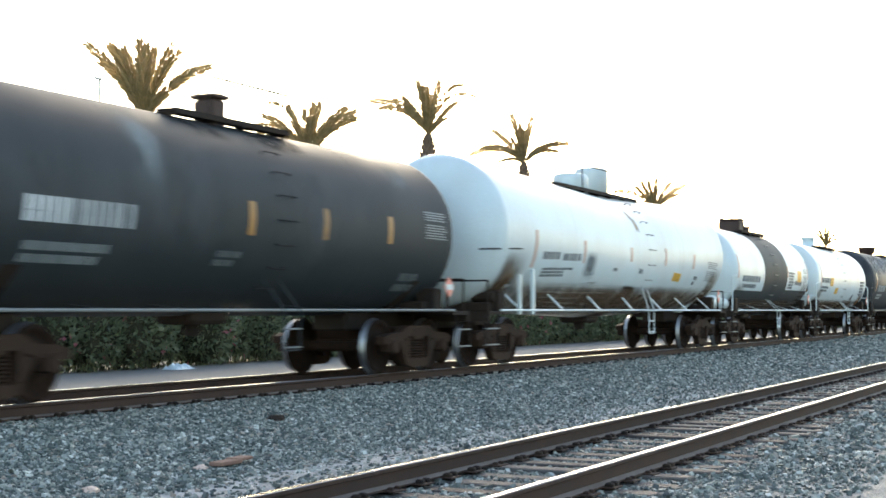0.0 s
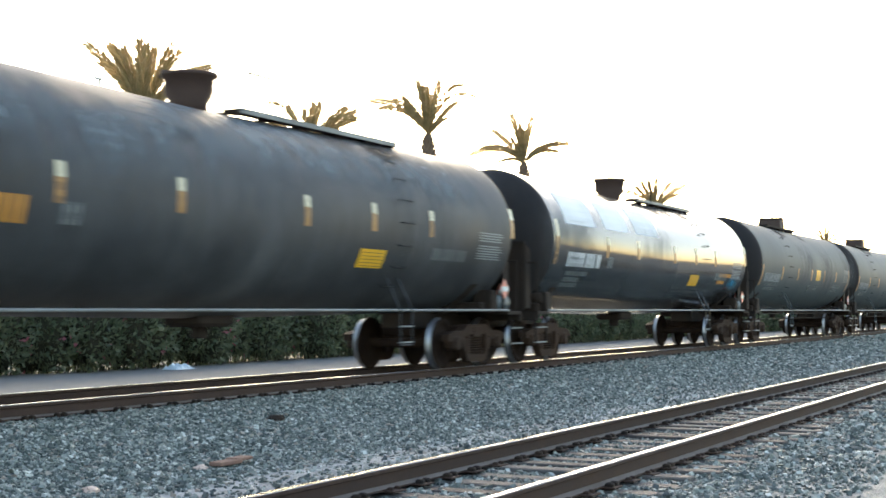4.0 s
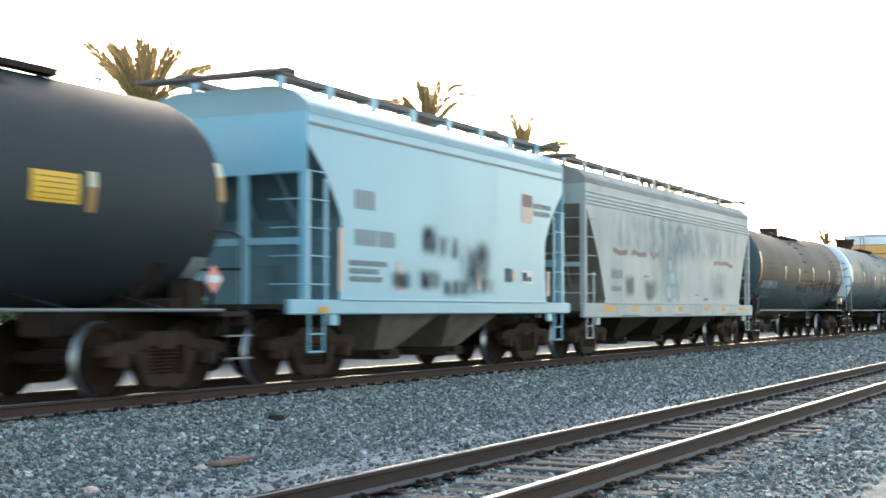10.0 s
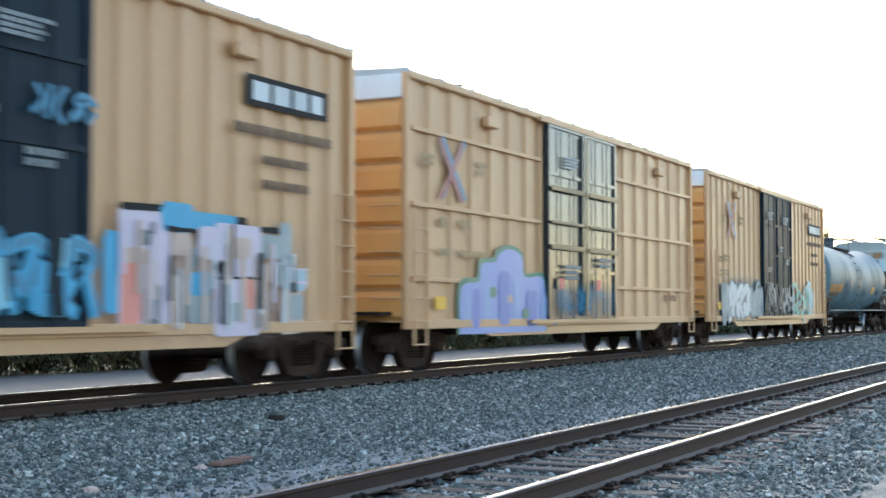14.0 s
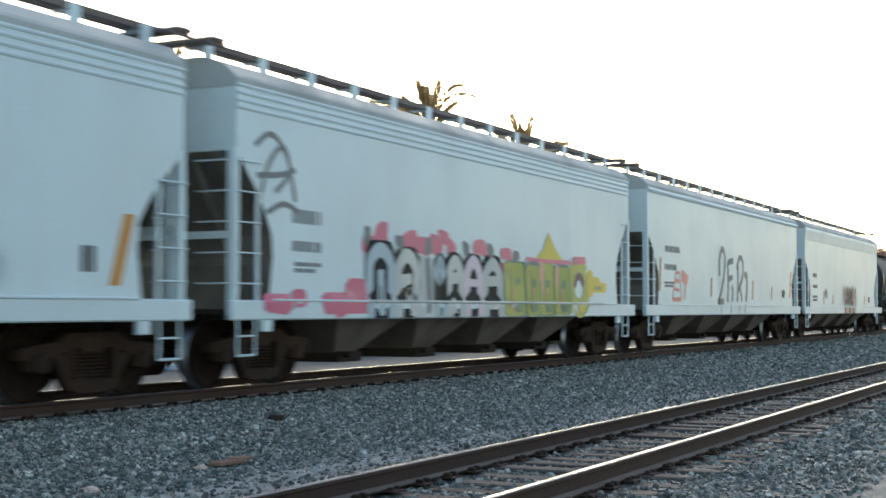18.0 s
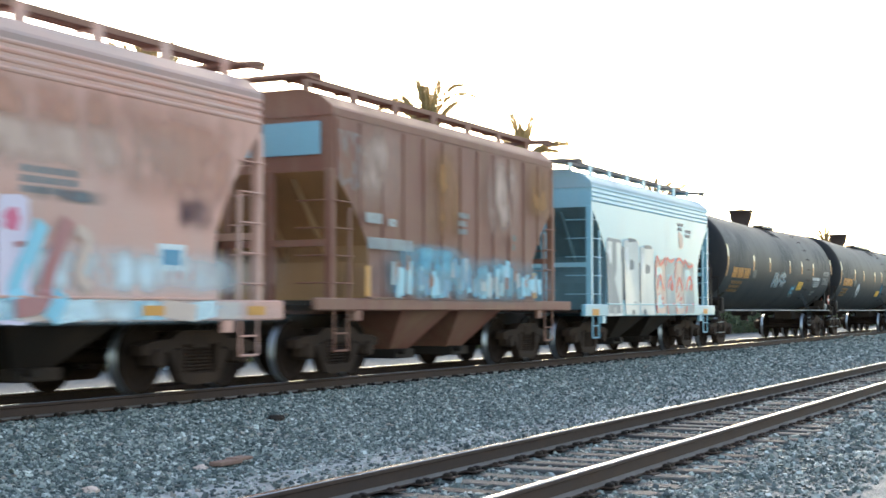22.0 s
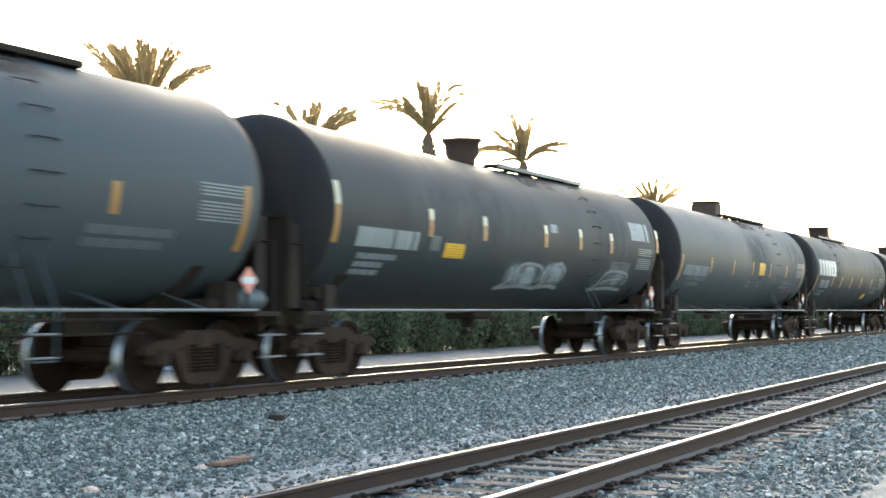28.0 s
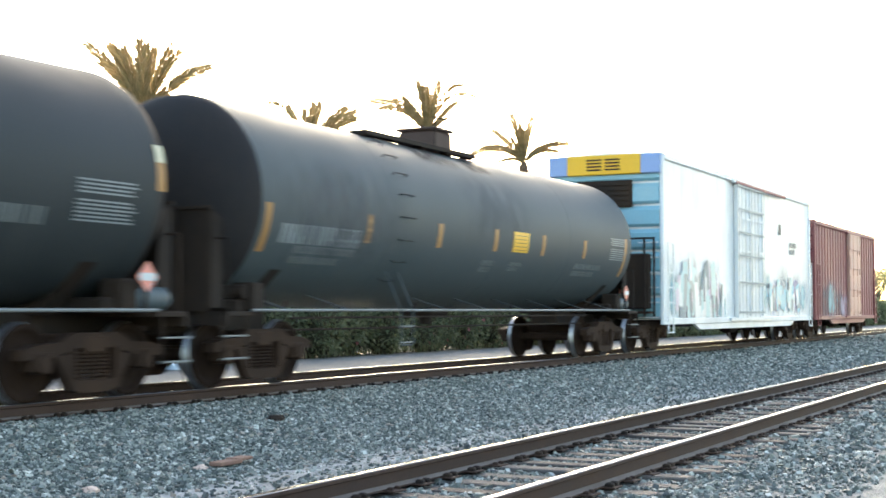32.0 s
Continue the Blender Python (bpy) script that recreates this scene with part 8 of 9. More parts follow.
def gravel_material():
    m, n, l, b = nodes_of("crushed stone ballast")
    tc = n.new("ShaderNodeTexCoord")
    co = tc.outputs["Object"]
    v = n.new("ShaderNodeTexVoronoi")
    v.inputs["Scale"].default_value = 34
    l.new(co, v.inputs["Vector"])
    sep = n.new("ShaderNodeSeparateColor")
    l.new(v.outputs["Color"], sep.inputs[0])
    c = mixed(n, l, sep.outputs[0], (0.050, 0.058, 0.055), (0.21, 0.226, 0.21))
    big = noise_fac(n, l, co, 0.5, 0.35, 0.7)
    c = mixed(n, l, big, c, (0.12, 0.125, 0.125))
    # sand and dust between the tracks and nearest the camera, path behind
    sx = n.new("ShaderNodeSeparateXYZ")
    l.new(co, sx.inputs[0])

    def band(lo0, lo1, hi0, hi1):
        a = n.new("ShaderNodeMapRange")
        a.inputs[1].default_value, a.inputs[2].default_value = lo0, lo1
        l.new(sx.outputs[1], a.inputs[0])
        e = n.new("ShaderNodeMapRange")
        e.inputs[1].default_value, e.inputs[2].default_value, e.inputs[3].default_value, e.inputs[4].default_value = hi0, hi1, 1, 0
        l.new(sx.outputs[1], e.inputs[0])
        p = n.new("ShaderNodeMath")
        p.operation = "MULTIPLY"
        l.new(a.outputs[0], p.inputs[0])
        l.new(e.outputs[0], p.inputs[1])
        return p.outputs[0]
    sand = noise_fac(n, l, co, 3, 0.25, 0.6)
    for lo0, lo1, hi0, hi1, col in ((-80, -60, 2.6, 3.4, (0.36, 0.35, 0.32)), (5.5, 5.8, 7.0, 8.4, (0.40, 0.40, 0.39)), (14.2, 15.0, 22.5, 24.0, (0.172, 0.174, 0.174)), (22.5, 24.0, 5000, 6000, (0.14, 0.12, 0.09))):
        p = n.new("ShaderNodeMath")
        p.operation = "MULTIPLY"
        l.new(band(lo0, lo1, hi0, hi1), p.inputs[0])
        if lo0 < 14:
            l.new(sand, p.inputs[1])
        else:
            p.inputs[1].default_value = 0.9
        c = mixed(n, l, p.outputs[0], c, col)
    l.new(c, b.inputs["Base Color"])
    b.inputs["Roughness"].default_value = 0.9
    bp = n.new("ShaderNodeBump")
    bp.inputs["Strength"].default_value, bp.inputs["Distance"].default_value = 0.9, 0.03
    l.new(v.outputs["Distance"], bp.inputs["Height"])
    l.new(bp.outputs[0], b.inputs["Normal"])
    return m


M_GRAVEL = gravel_material()


def build_ground():
    xs = [-4000, -600, -120, -40] + [-20 + 2.0 * k for k in range(80)] + [150 + 12.5 * k for k in range(30)] + [700, 1500, 4500]
    ys = [-4000, -600, -100, -30, -10, -4, -1, 1, 2, 3.0, 3.5, 4.2, 5.3, 6.1, 6.7, 7.3, 7.9, 8.5, 9.1, 9.7, 10.2, 10.55, 11.3, 12.8, 13.4, 13.9, 14.4, 14.8, 16, 18, 20, 22, 25, 30, 60, 150, 600, 4500]
    p = [(x, y, ground_z(y) + (0.02 * noise.noise((x * 0.4, y * 0.7, 0)) if 0 < y < 30 and -20 < x < 150 and not 3.4 < y < 6.2 and not 10.5 < y < 13.5 else 0)) for x in xs for y in ys]
    m = len(ys)
    q = [(i * m + j, (i + 1) * m + j, (i + 1) * m + j + 1, i * m + j + 1) for i in range(len(xs) - 1) for j in range(m - 1)]
    sh = Shape().add(p, q)
    g = new("ground", sh.mesh("ground", M_GRAVEL, True))
    tagged(g, "grey crushed stone ballast and pale dirt path beside the tracks", "ground", kind="structure")


build_ground()


def stone_material():
    m, n, l, b = nodes_of("ballast stone")
    geo = n.new("ShaderNodeNewGeometry")
    r = n.new("ShaderNodeValToRGB")
    e = r.color_ramp.elements
    e[0].color, e[1].color = (0.030, 0.040, 0.038, 1), (0.66, 0.67, 0.60, 1)
    for at, col in ((0.38, (0.092, 0.112, 0.100, 1)), (0.64, (0.215, 0.238, 0.208, 1)), (0.84, (0.38, 0.39, 0.345, 1)), (0.90, (0.30, 0.23, 0.18, 1)), (0.93, (0.46, 0.47, 0.44, 1))):
        e.new(at).color = col
    l.new(geo.outputs["Random Per Island"], r.inputs[0])
    tc = n.new("ShaderNodeTexCoord")
    f = noise_fac(n, l, tc.outputs["Object"], 60, 0.3, 0.75)
    c = mixed(n, l, f, r.outputs[0], (0.20, 0.21, 0.21))
    mixn = c.node
    mixn.inputs[0].default_value = 0.3
    fa = n.new("ShaderNodeMath")
    fa.operation = "MULTIPLY"
    fa.inputs[1].default_value = 0.35
    l.new(f, fa.inputs[0])
    l.new(fa.outputs[0], mixn.inputs[0])
    l.new(c, b.inputs["Base Color"])
    b.inputs["Roughness"].default_value = 0.75
    return m


M_STONE = stone_material()


def build_stones():
    rg = np.random.RandomState(4)
    # a broken cube: eight corners pushed about, flat faces, open where it beds down
    ico = np.array([(x, y, z) for x in (-1, 1) for y in (-1, 1) for z in (-1, 1)], float) * 0.72
    tri = np.array([(0, 1, 3), (0, 3, 2), (4, 6, 7), (4, 7, 5), (0, 4, 5), (0, 5, 1), (2, 3, 7), (2, 7, 6), (1, 5, 7), (1, 7, 3)])
    # stretches of the bed: x range, y range, stones per square metre, size
    beds = [(5.5, 20, 6.0, 11.15, 960, 0.0165), (20, 34, 6.0, 11.15, 600, 0.0205), (34, 60, 6.0, 11.15, 230, 0.031), (60, 110, 6.0, 11.15, 50, 0.05),
            (5.5, 14, 2.0, 3.95, 800, 0.017), (14, 24, 2.0, 3.95, 380, 0.023), (24, 60, 2.0, 3.95, 150, 0.034), (5.5, 20, 4.02, 5.45, 560, 0.019), (20, 34, 4.02, 5.45, 260, 0.023),
            (34, 60, 4.02, 5.45, 150, 0.033), (10, 60, 13.0, 14.8, 60, 0.03)]
    V, F = [], []
    k = 0
    for x0, x1, y0, y1, dens, size in beds:
        n = int((x1 - x0) * (y1 - y0) * dens)
        x, y = rg.uniform(x0, x1, n), rg.uniform(y0, y1, n)
        keep = x > 0.80 * y + 0.5
        # the near shoulder thins out into sand
        keep &= (y > 3.4) | (rg.uniform(0, 1, n) < np.clip((y - 1.9) / 1.3, 0.15, 1))
        # dusty strip beside the near track
        keep &= ~((y > 5.55) & (y < 7.1) & (rg.uniform(0, 1, n) < 0.82))
        # ties show between the stones
        near_tie = np.abs((x - 3.0) / 0.52 - np.round((x - 3.0) / 0.52)) * 0.52 < 0.135
        keep &= ~((np.abs(y - YN) < 1.28) & near_tie & (rg.uniform(0, 1, n) < 0.97))
        x, y = x[keep], y[keep]
        n = len(x)
        zg = np.array([ground_z(v) for v in y])
        s = size * np.exp(rg.normal(0, 0.33, n)).clip(0.45, 2.0)
        P = ico[None] * (1 + rg.uniform(-0.34, 0.34, (n, 8, 1))) + rg.uniform(-0.2, 0.2, (n, 8, 3))
        P = P * np.stack([rg.uniform(0.8, 1.35, n), rg.uniform(0.7, 1.1, n), rg.uniform(0.5, 0.95, n)], 1)[:, None]
        a = rg.uniform(0, 2 * math.pi, n)
        b = rg.uniform(-0.9, 0.9, n)
        ca, sa, cb, sb = np.cos(a), np.sin(a), np.cos(b), np.sin(b)
        X = P[..., 0] * cb[:, None] + P[..., 2] * sb[:, None]
        Z = -P[..., 0] * sb[:, None] + P[..., 2] * cb[:, None]
        Xr = X * ca[:, None] - P[..., 1] * sa[:, None]
        Yr = X * sa[:, None] + P[..., 1] * ca[:, None]
        co = np.stack([Xr * s[:, None] + x[:, None], Yr * s[:, None] + y[:, None], Z * s[:, None] + (zg + s * rg.uniform(-0.1, 0.5, n))[:, None]], 2)
        V.append(co.reshape(-1, 3))
        F.append((tri[None] + (np.arange(n) * 8)[:, None, None] + k).reshape(-1, 3))
        k += n * 8
    V, F = np.concatenate(V), np.concatenate(F)
    me = bpy.data.meshes.new("ballast_stones")
    me.vertices.add(len(V))
    me.vertices.foreach_set("co", V.ravel().astype(np.float32))
    me.loops.add(F.size)
    me.loops.foreach_set("vertex_index", F.ravel().astype(np.int32))
    me.polygons.add(len(F))
    me.polygons.foreach_set("loop_start", np.arange(0, F.size, 3, dtype=np.int32))
    me.update(calc_edges=True)
    me.shade_flat()
    me.materials.append(M_STONE)
    tagged(new("ballast_stones", me), "loose grey crushed stones of the track bed", "ballast", kind="stuff")


build_stones()


# ---- tracks ----
def rail_mesh(x0, x1):
    sh = Shape()
    head = [(-0.036, -0.008), (-0.036, -0.036), (-0.01, -0.05), (-0.009, -0.14), (-0.075, -0.158), (-0.075, -0.172), (0.075, -0.172), (0.075, -0.158), (0.009, -0.14), (0.01, -0.05), (0.036, -0.036), (0.036, -0.008), (0.024, 0.0), (-0.030, 0.0)]
    n = len(head)
    m = 40
    for k in range(m + 1):
        x = x0 + (x1 - x0) * (k / m) ** 2
        sh.v += [(x, y, z) for y, z in head]
    for k in range(m):
        for i in range(n):
            sh.f.append((k * n + i, k * n + (i + 1) % n, (k + 1) * n + (i + 1) % n, (k + 1) * n + i))
            sh.mi.append(1 if i in (11, 12) else 3 if i == 13 else 2 if i in (3, 8) else 0)
    sh.f += [tuple(range(n)), tuple(range((m + 1) * n - 1, m * n - 1, -1))]
    sh.mi += [0, 0]
    return sh.mesh("rail", [M_RAIL, M_RAILTOP, M_FOOT, M_RAILEDGE])


def wood_material():
    m, n, l, b = nodes_of("weathered tie timber")
    tc = n.new("ShaderNodeTexCoord")
    info = n.new("ShaderNodeObjectInfo")
    g = noise_fac(n, l, tc.outputs["Object"], 14, 0.3, 0.75, (12, 0.8, 4))
    c = mixed(n, l, g, (0.030, 0.024, 0.023), (0.095, 0.078, 0.070))
    c2 = mixed(n, l, info.outputs["Random"], c, (0.14, 0.13, 0.12))
    l.new(info.outputs["Random"], c2.node.inputs[0])
    h = n.new("ShaderNodeMath")
    h.operation = "MULTIPLY"
    h.inputs[1].default_value = 0.6
    l.new(info.outputs["Random"], h.inputs[0])
    l.new(h.outputs[0], c2.node.inputs[0])
    l.new(c2, b.inputs["Base Color"])
    b.inputs["Roughness"].default_value = 0.85
    bp = n.new("ShaderNodeBump")
    bp.inputs["Strength"].default_value, bp.inputs["Distance"].default_value = 0.6, 0.01
    l.new(g, bp.inputs["Height"])
    l.new(bp.outputs[0], b.inputs["Normal"])
    return m


M_TIE = wood_material()


def build_tracks():
    for name, y, z, lab in (("track_near", YN, ZN, "railway track with rusty rails, polished tops and timber ties"), ("track_far", YT, 0.0, "railway track under the train with rusty rails")):
        tr = new(name)
        tr.location = (0, y, z)
        tagged(tr, lab, "railway track", kind="structure")
        me = kept("rail", lambda: rail_mesh(-60, 1400))
        for yy in (-0.753, 0.753):
            part("rail", me, tr, (0, yy, 0))
        rg = random.Random(8)

        def tie():
            return Shape().box(-0.115, 0.115, -1.30, 1.30, -0.36, -0.183, 0.012).mesh("tie", M_TIE)

        def plate():
            sh = Shape().box(-0.10, 0.10, -0.17, 0.17, -0.186, -0.170, 0.004)
            for x, yy in ((-0.06, -0.11), (0.06, -0.11), (-0.06, 0.11), (0.06, 0.11)):
                sh.box(x - 0.016, x + 0.016, yy - 0.02, yy + 0.03, -0.18, -0.145, 0.006)
            return sh.mesh("tie_plate", M_RAIL)

        def anchor():
            sh = Shape()
            for x in (-0.055, 0.055):
                sh.box(x - 0.028, x + 0.028, -0.135, 0.12, -0.195, -0.168, 0.006)
                sh.box(x - 0.032, x + 0.028, -0.15, -0.075, -0.20, -0.135, 0.012)
                sh.box(x - 0.03, x + 0.03, 0.06, 0.115, -0.205, -0.145, 0.012)
            return sh.mesh("rail_anchor", M_UNDER)
        if name == "track_near":
            for k in range(190):
                x = 3.0 + 0.52 * k + rg.uniform(-0.03, 0.03)
                part("tie", kept("tie", tie), tr, (x, rg.uniform(-0.08, 0.08), rg.uniform(-0.03, 0.004)), turn=rg.uniform(-0.03, 0.03))
                for yy in (-0.753, 0.753):
                    part("tie_plate", kept("plate", plate), tr, (x, yy, 0))
                    if (yy > 0 and k % 4 != 1) or k % 3 == 0:
                        part("rail_anchor", kept("anchor", anchor), tr, (x, yy, 0))
            far = list(range(-80, 0)) + list(range(190, 500))
        else:
            far = range(-80, 500)
            for k in range(130):
                part("rail_anchor", kept("anchor", anchor), tr, (7.0 + 0.52 * k, -0.753, 0.004))
        sh = Shape()
        for k in far:
            x = 3.0 + 0.52 * k
            sh.box(x - 0.115, x + 0.115, -1.3, 1.3, -0.36, -0.183)
        tagged(part("ties", sh.mesh("ties", M_TIE), tr), kind="stuff")


build_tracks()


# ---- palms ----
def leaf_material(name, c0, c1, trans=0.25):
    m, n, l, b = nodes_of(name)
    geo = n.new("ShaderNodeNewGeometry")
    tc = n.new("ShaderNodeTexCoord")
    f = noise_fac(n, l, tc.outputs["Object"], 2.5, 0.3, 0.7)
    a = n.new("ShaderNodeMath")
    a.operation = "ADD"
    a.use_clamp = True
    h = n.new("ShaderNodeMath")
    h.operation = "MULTIPLY"
    h.inputs[1].default_value = 0.6
    l.new(geo.outputs["Random Per Island"], h.inputs[0])
    g = n.new("ShaderNodeMath")
    g.operation = "MULTIPLY"
    g.inputs[1].default_value = 0.5
    l.new(f, g.inputs[0])
    l.new(h.outputs[0], a.inputs[0])
    l.new(g.outputs[0], a.inputs[1])
    c = mixed(n, l, a.outputs[0], c0, c1)
    l.new(c, b.inputs["Base Color"])
    b.inputs["Roughness"].default_value = 0.5
    t = n.new("ShaderNodeBsdfTranslucent")
    l.new(c, t.inputs[0])
    x = n.new("ShaderNodeMixShader")
    x.inputs[0].default_value = trans
    l.new(b.outputs[0], x.inputs[1])
    l.new(t.outputs[0], x.inputs[2])
    l.new(x.outputs[0], n["Material Output"].inputs[0])
    return m


M_FROND = leaf_material("palm frond", (0.30, 0.25, 0.11), (0.60, 0.42, 0.22), 0.68)
M_BUSH = leaf_material("hedge leaves", (0.078, 0.112, 0.058), (0.23, 0.25, 0.14), 0.4)
M_INNER = paint("hedge stems and shade-dark core", (0.05, 0.052, 0.03), 0.9, (0.085, 0.07, 0.045), 0.6, spec=0.1)
M_TRUNK = paint("palm trunk bark", (0.16, 0.10, 0.06), 0.85, (0.10, 0.07, 0.05), 0.6, bump=0.6)
M_FLOWER = paint("pink blossom", (0.45, 0.14, 0.16), 0.6, (0.4, 0.2, 0.2), 0.2)


PICTURE_RIGHT = Vector((math.sin(radians(YAW)), -math.cos(radians(YAW)), 0))
AWAY = Vector((math.cos(radians(YAW)), math.sin(radians(YAW)), 0))


def frond_mesh(seed, across, up, arch, depth, width=1.0, gaps=0.0):
    """One feather frond from the palm's heart: an arched rib that ends (across, up) from the heart, with leaflets swept forward on both sides."""
    rg = random.Random(seed)
    sh = Shape()
    length = math.hypot(across, up)
    end = PICTURE_RIGHT * across + AWAY * depth + Vector((0, 0, up))
    bend = PICTURE_RIGHT * across * (0.34 - 0.05 * arch) + AWAY * depth * 0.4 + Vector((0, 0, up * 0.55 + 0.42 * arch * abs(across) + 0.03))
    n = 24
    pts = [bend * (2 * (k / n) * (1 - k / n)) + end * (k / n) ** 2 for k in range(n + 1)]
    for k in range(n):
        w = 0.030 * (1 - k / n) + 0.006
        sh.tube(pts[k], pts[k + 1], w * 1.2, 4, w)
    for k in range(2, n):
        d = (pts[k + 1] - pts[k]).normalized()
        flat = d.cross(AWAY).normalized()
        t = k / n
        if rg.random() < gaps:
            continue
        ll = width * 0.40 * min(1, 0.25 + t * 4) * min(1, 0.5 + (1 - t) * 2.2) * min(1.25, length / 2.6)
        for s in (-1, 1):
            for j in (0.0, 0.25, 0.5, 0.75):
                b = pts[k].lerp(pts[k + 1], j)
                fwd = (d * rg.uniform(0.75, 1.1) + flat * s * rg.uniform(0.22, 0.62) + AWAY * rg.uniform(-0.35, 0.35) + Vector((0, 0, -0.12))).normalized()
                tip = b + fwd * ll * rg.uniform(0.65, 1.1)
                mid = b.lerp(tip, 0.45)
                wide = fwd.cross(AWAY).normalized() * 0.030
                sh.add([b, mid + wide, tip, mid - wide], [(0, 1, 2, 3)])
    return sh.mesh("frond", M_FROND)


def palm(x, y, heart, seed, fronds, dense=(), boot=0.40, label="date palm with clipped upright feather fronds behind the tracks"):
    """fronds: across, up and arch of each one, in metres from the heart; dense: across and up of the upright ones in its middle."""
    rg = random.Random(seed)
    tree = new("palm_tree")
    tree.location = (x, y, ground_z(y))
    tagged(tree, label, "palm tree", "palms behind the train")
    H = heart - ground_z(y)
    prof = []
    m = 44
    for k in range(m + 1):
        t = k / m
        z = H * t
        bulge = math.exp(-((H - z - 1.3) / 0.55) ** 2)
        r = 0.24 - 0.04 * t + (boot - 0.22) * bulge + 0.1 * math.exp(-t * 18)
        prof.append((z, r * (1 + 0.06 * (k % 2))))
    shape_part("trunk", Shape().lathe(prof, "z", 14), M_TRUNK, tree)
    sh = Shape()
    for k in range(54):
        a = k * 2.4
        z = H - 1.75 + 1.5 * k / 54
        r = 0.2 + (boot - 0.24) * math.exp(-((H - z - 1.3) / 0.55) ** 2)
        d = Vector((math.cos(a), math.sin(a), 1.1)).normalized()
        b = Vector((math.cos(a) * r, math.sin(a) * r, z))
        sh.tube(b, b + d * 0.22, 0.065, 5, 0.03)
    tagged(shape_part("leaf_base", sh, M_TRUNK, tree), kind="stuff")
    k = 0
    for across, up, arch in fronds:
        me = frond_mesh(seed * 100 + k, across, up, arch, rg.uniform(-0.6, 0.6), 0.55 if arch > 1.5 else 1.0, 0.35 if arch > 1.5 else 0.05)
        part("frond", me, tree, (0, 0, H - 0.1))
        k += 1
    for across, up in dense:
        me = frond_mesh(seed * 100 + k, across, up * rg.uniform(0.9, 1.0), 0.1, rg.uniform(-0.9, 0.9), 0.85)
        part("frond", me, tree, (0, 0, H - 0.1))
        k += 1


def build_palms():
    palm(39.11, 32, 8.03, 1, ((-2.05, 2.81, 0.2), (-1.76, 2.29, 0.3), (-1.43, 2.93, 0.25), (-1.12, 2.73, 0.2), (-0.83, 2.73, 0.1), (-0.21, 3.02, 0.0), (-0.02, 2.89, 0.0), (0.23, 2.77, 0.0), (1.07, 2.75, 0.25), (1.34, 2.48, 0.5), (2.29, 2.13, 0.45), (1.82, 1.94, 0.4)), ((-0.87, 2.21), (-0.60, 1.90), (-0.35, 2.00), (-0.14, 2.21), (0.10, 2.11)))
    palm(50.13, 32, 7.73, 2, ((-2.30, 1.62, 0.75), (-2.45, 1.2, 0.8), (-1.9, 1.9, 0.5), (-1.63, 2.46, 1.6), (-0.95, 2.45, 0.1), (-0.2, 2.25, 0.0), (0.2, 2.52, 0.0), (0.54, 2.47, 0.0), (1.65, 2.30, 0.55), (2.12, 2.20, 0.45),
                               (2.06, 1.82, 0.6), (2.38, 1.72, 1.6)), ((-0.7, 1.8), (-0.3, 1.6), (0.0, 1.9), (0.3, 1.9), (1.0, 1.7)))
    palm(61.55, 32, 10.1, 3, ((-2.88, 1.78, 0.65), (-2.5, 1.48, 0.75), (-1.9, 1.9, 0.6), (-1.36, 2.08, 0.2), (-0.54, 2.84, 0.0), (0.60, 2.75, 0.0), (1.78, 2.56, 1.6), (2.46, 2.10, 1.6), (1.46, 1.72, 0.1), (0.95, 0.9, 0.2)),
         ((-0.42, 2.5), (-0.25, 2.6), (-0.05, 2.55), (0.15, 2.3), (0.38, 2.3), (0.2, 1.6), (-0.3, 1.7)), 0.42)
    palm(73.86, 32, 9.84, 4, ((-3.28, 0.52, 0.9), (-2.5, 0.9, 0.8), (-1.83, 2.0, 0.1), (-1.52, 0.10, 0.75), (-0.75, 2.88, 0.0), (0.48, 2.74, 0.0), (2.08, 0.82, 0.75), (2.68, 1.28, 0.55), (2.0, 1.3, 0.5)),
         ((-0.5, 2.4), (-0.28, 2.5), (-0.08, 2.2), (0.12, 2.1), (0.3, 2.3), (-0.8, 1.7), (-0.2, 1.5)), 0.46)
    palm(98.52, 32, 8.55, 5, ((-2.88, 1.62, 0.75), (-1.34, 1.97, 0.3), (-0.85, 2.31, 0.0), (-0.3, 2.40, 0.0), (0.26, 2.52, 0.0), (1.39, 2.31, 0.1), (2.28, 2.03, 0.35), (1.86, 1.42, 0.3)),
         ((-0.6, 1.8), (-0.3, 1.7), (0.0, 1.8), (0.3, 1.9), (0.6, 1.5)))
    palm(163.39, 32, 8.64, 8, ((-1.1, 1.6, 0.2), (-0.62, 2.0, 0.0), (-0.07, 2.27, 0.0), (0.5, 2.0, 0.0), (0.96, 1.45, 0.3), (1.3, 0.92, 0.5)), ((-0.3, 1.6), (0.1, 1.7), (0.4, 1.4)))


build_palms()


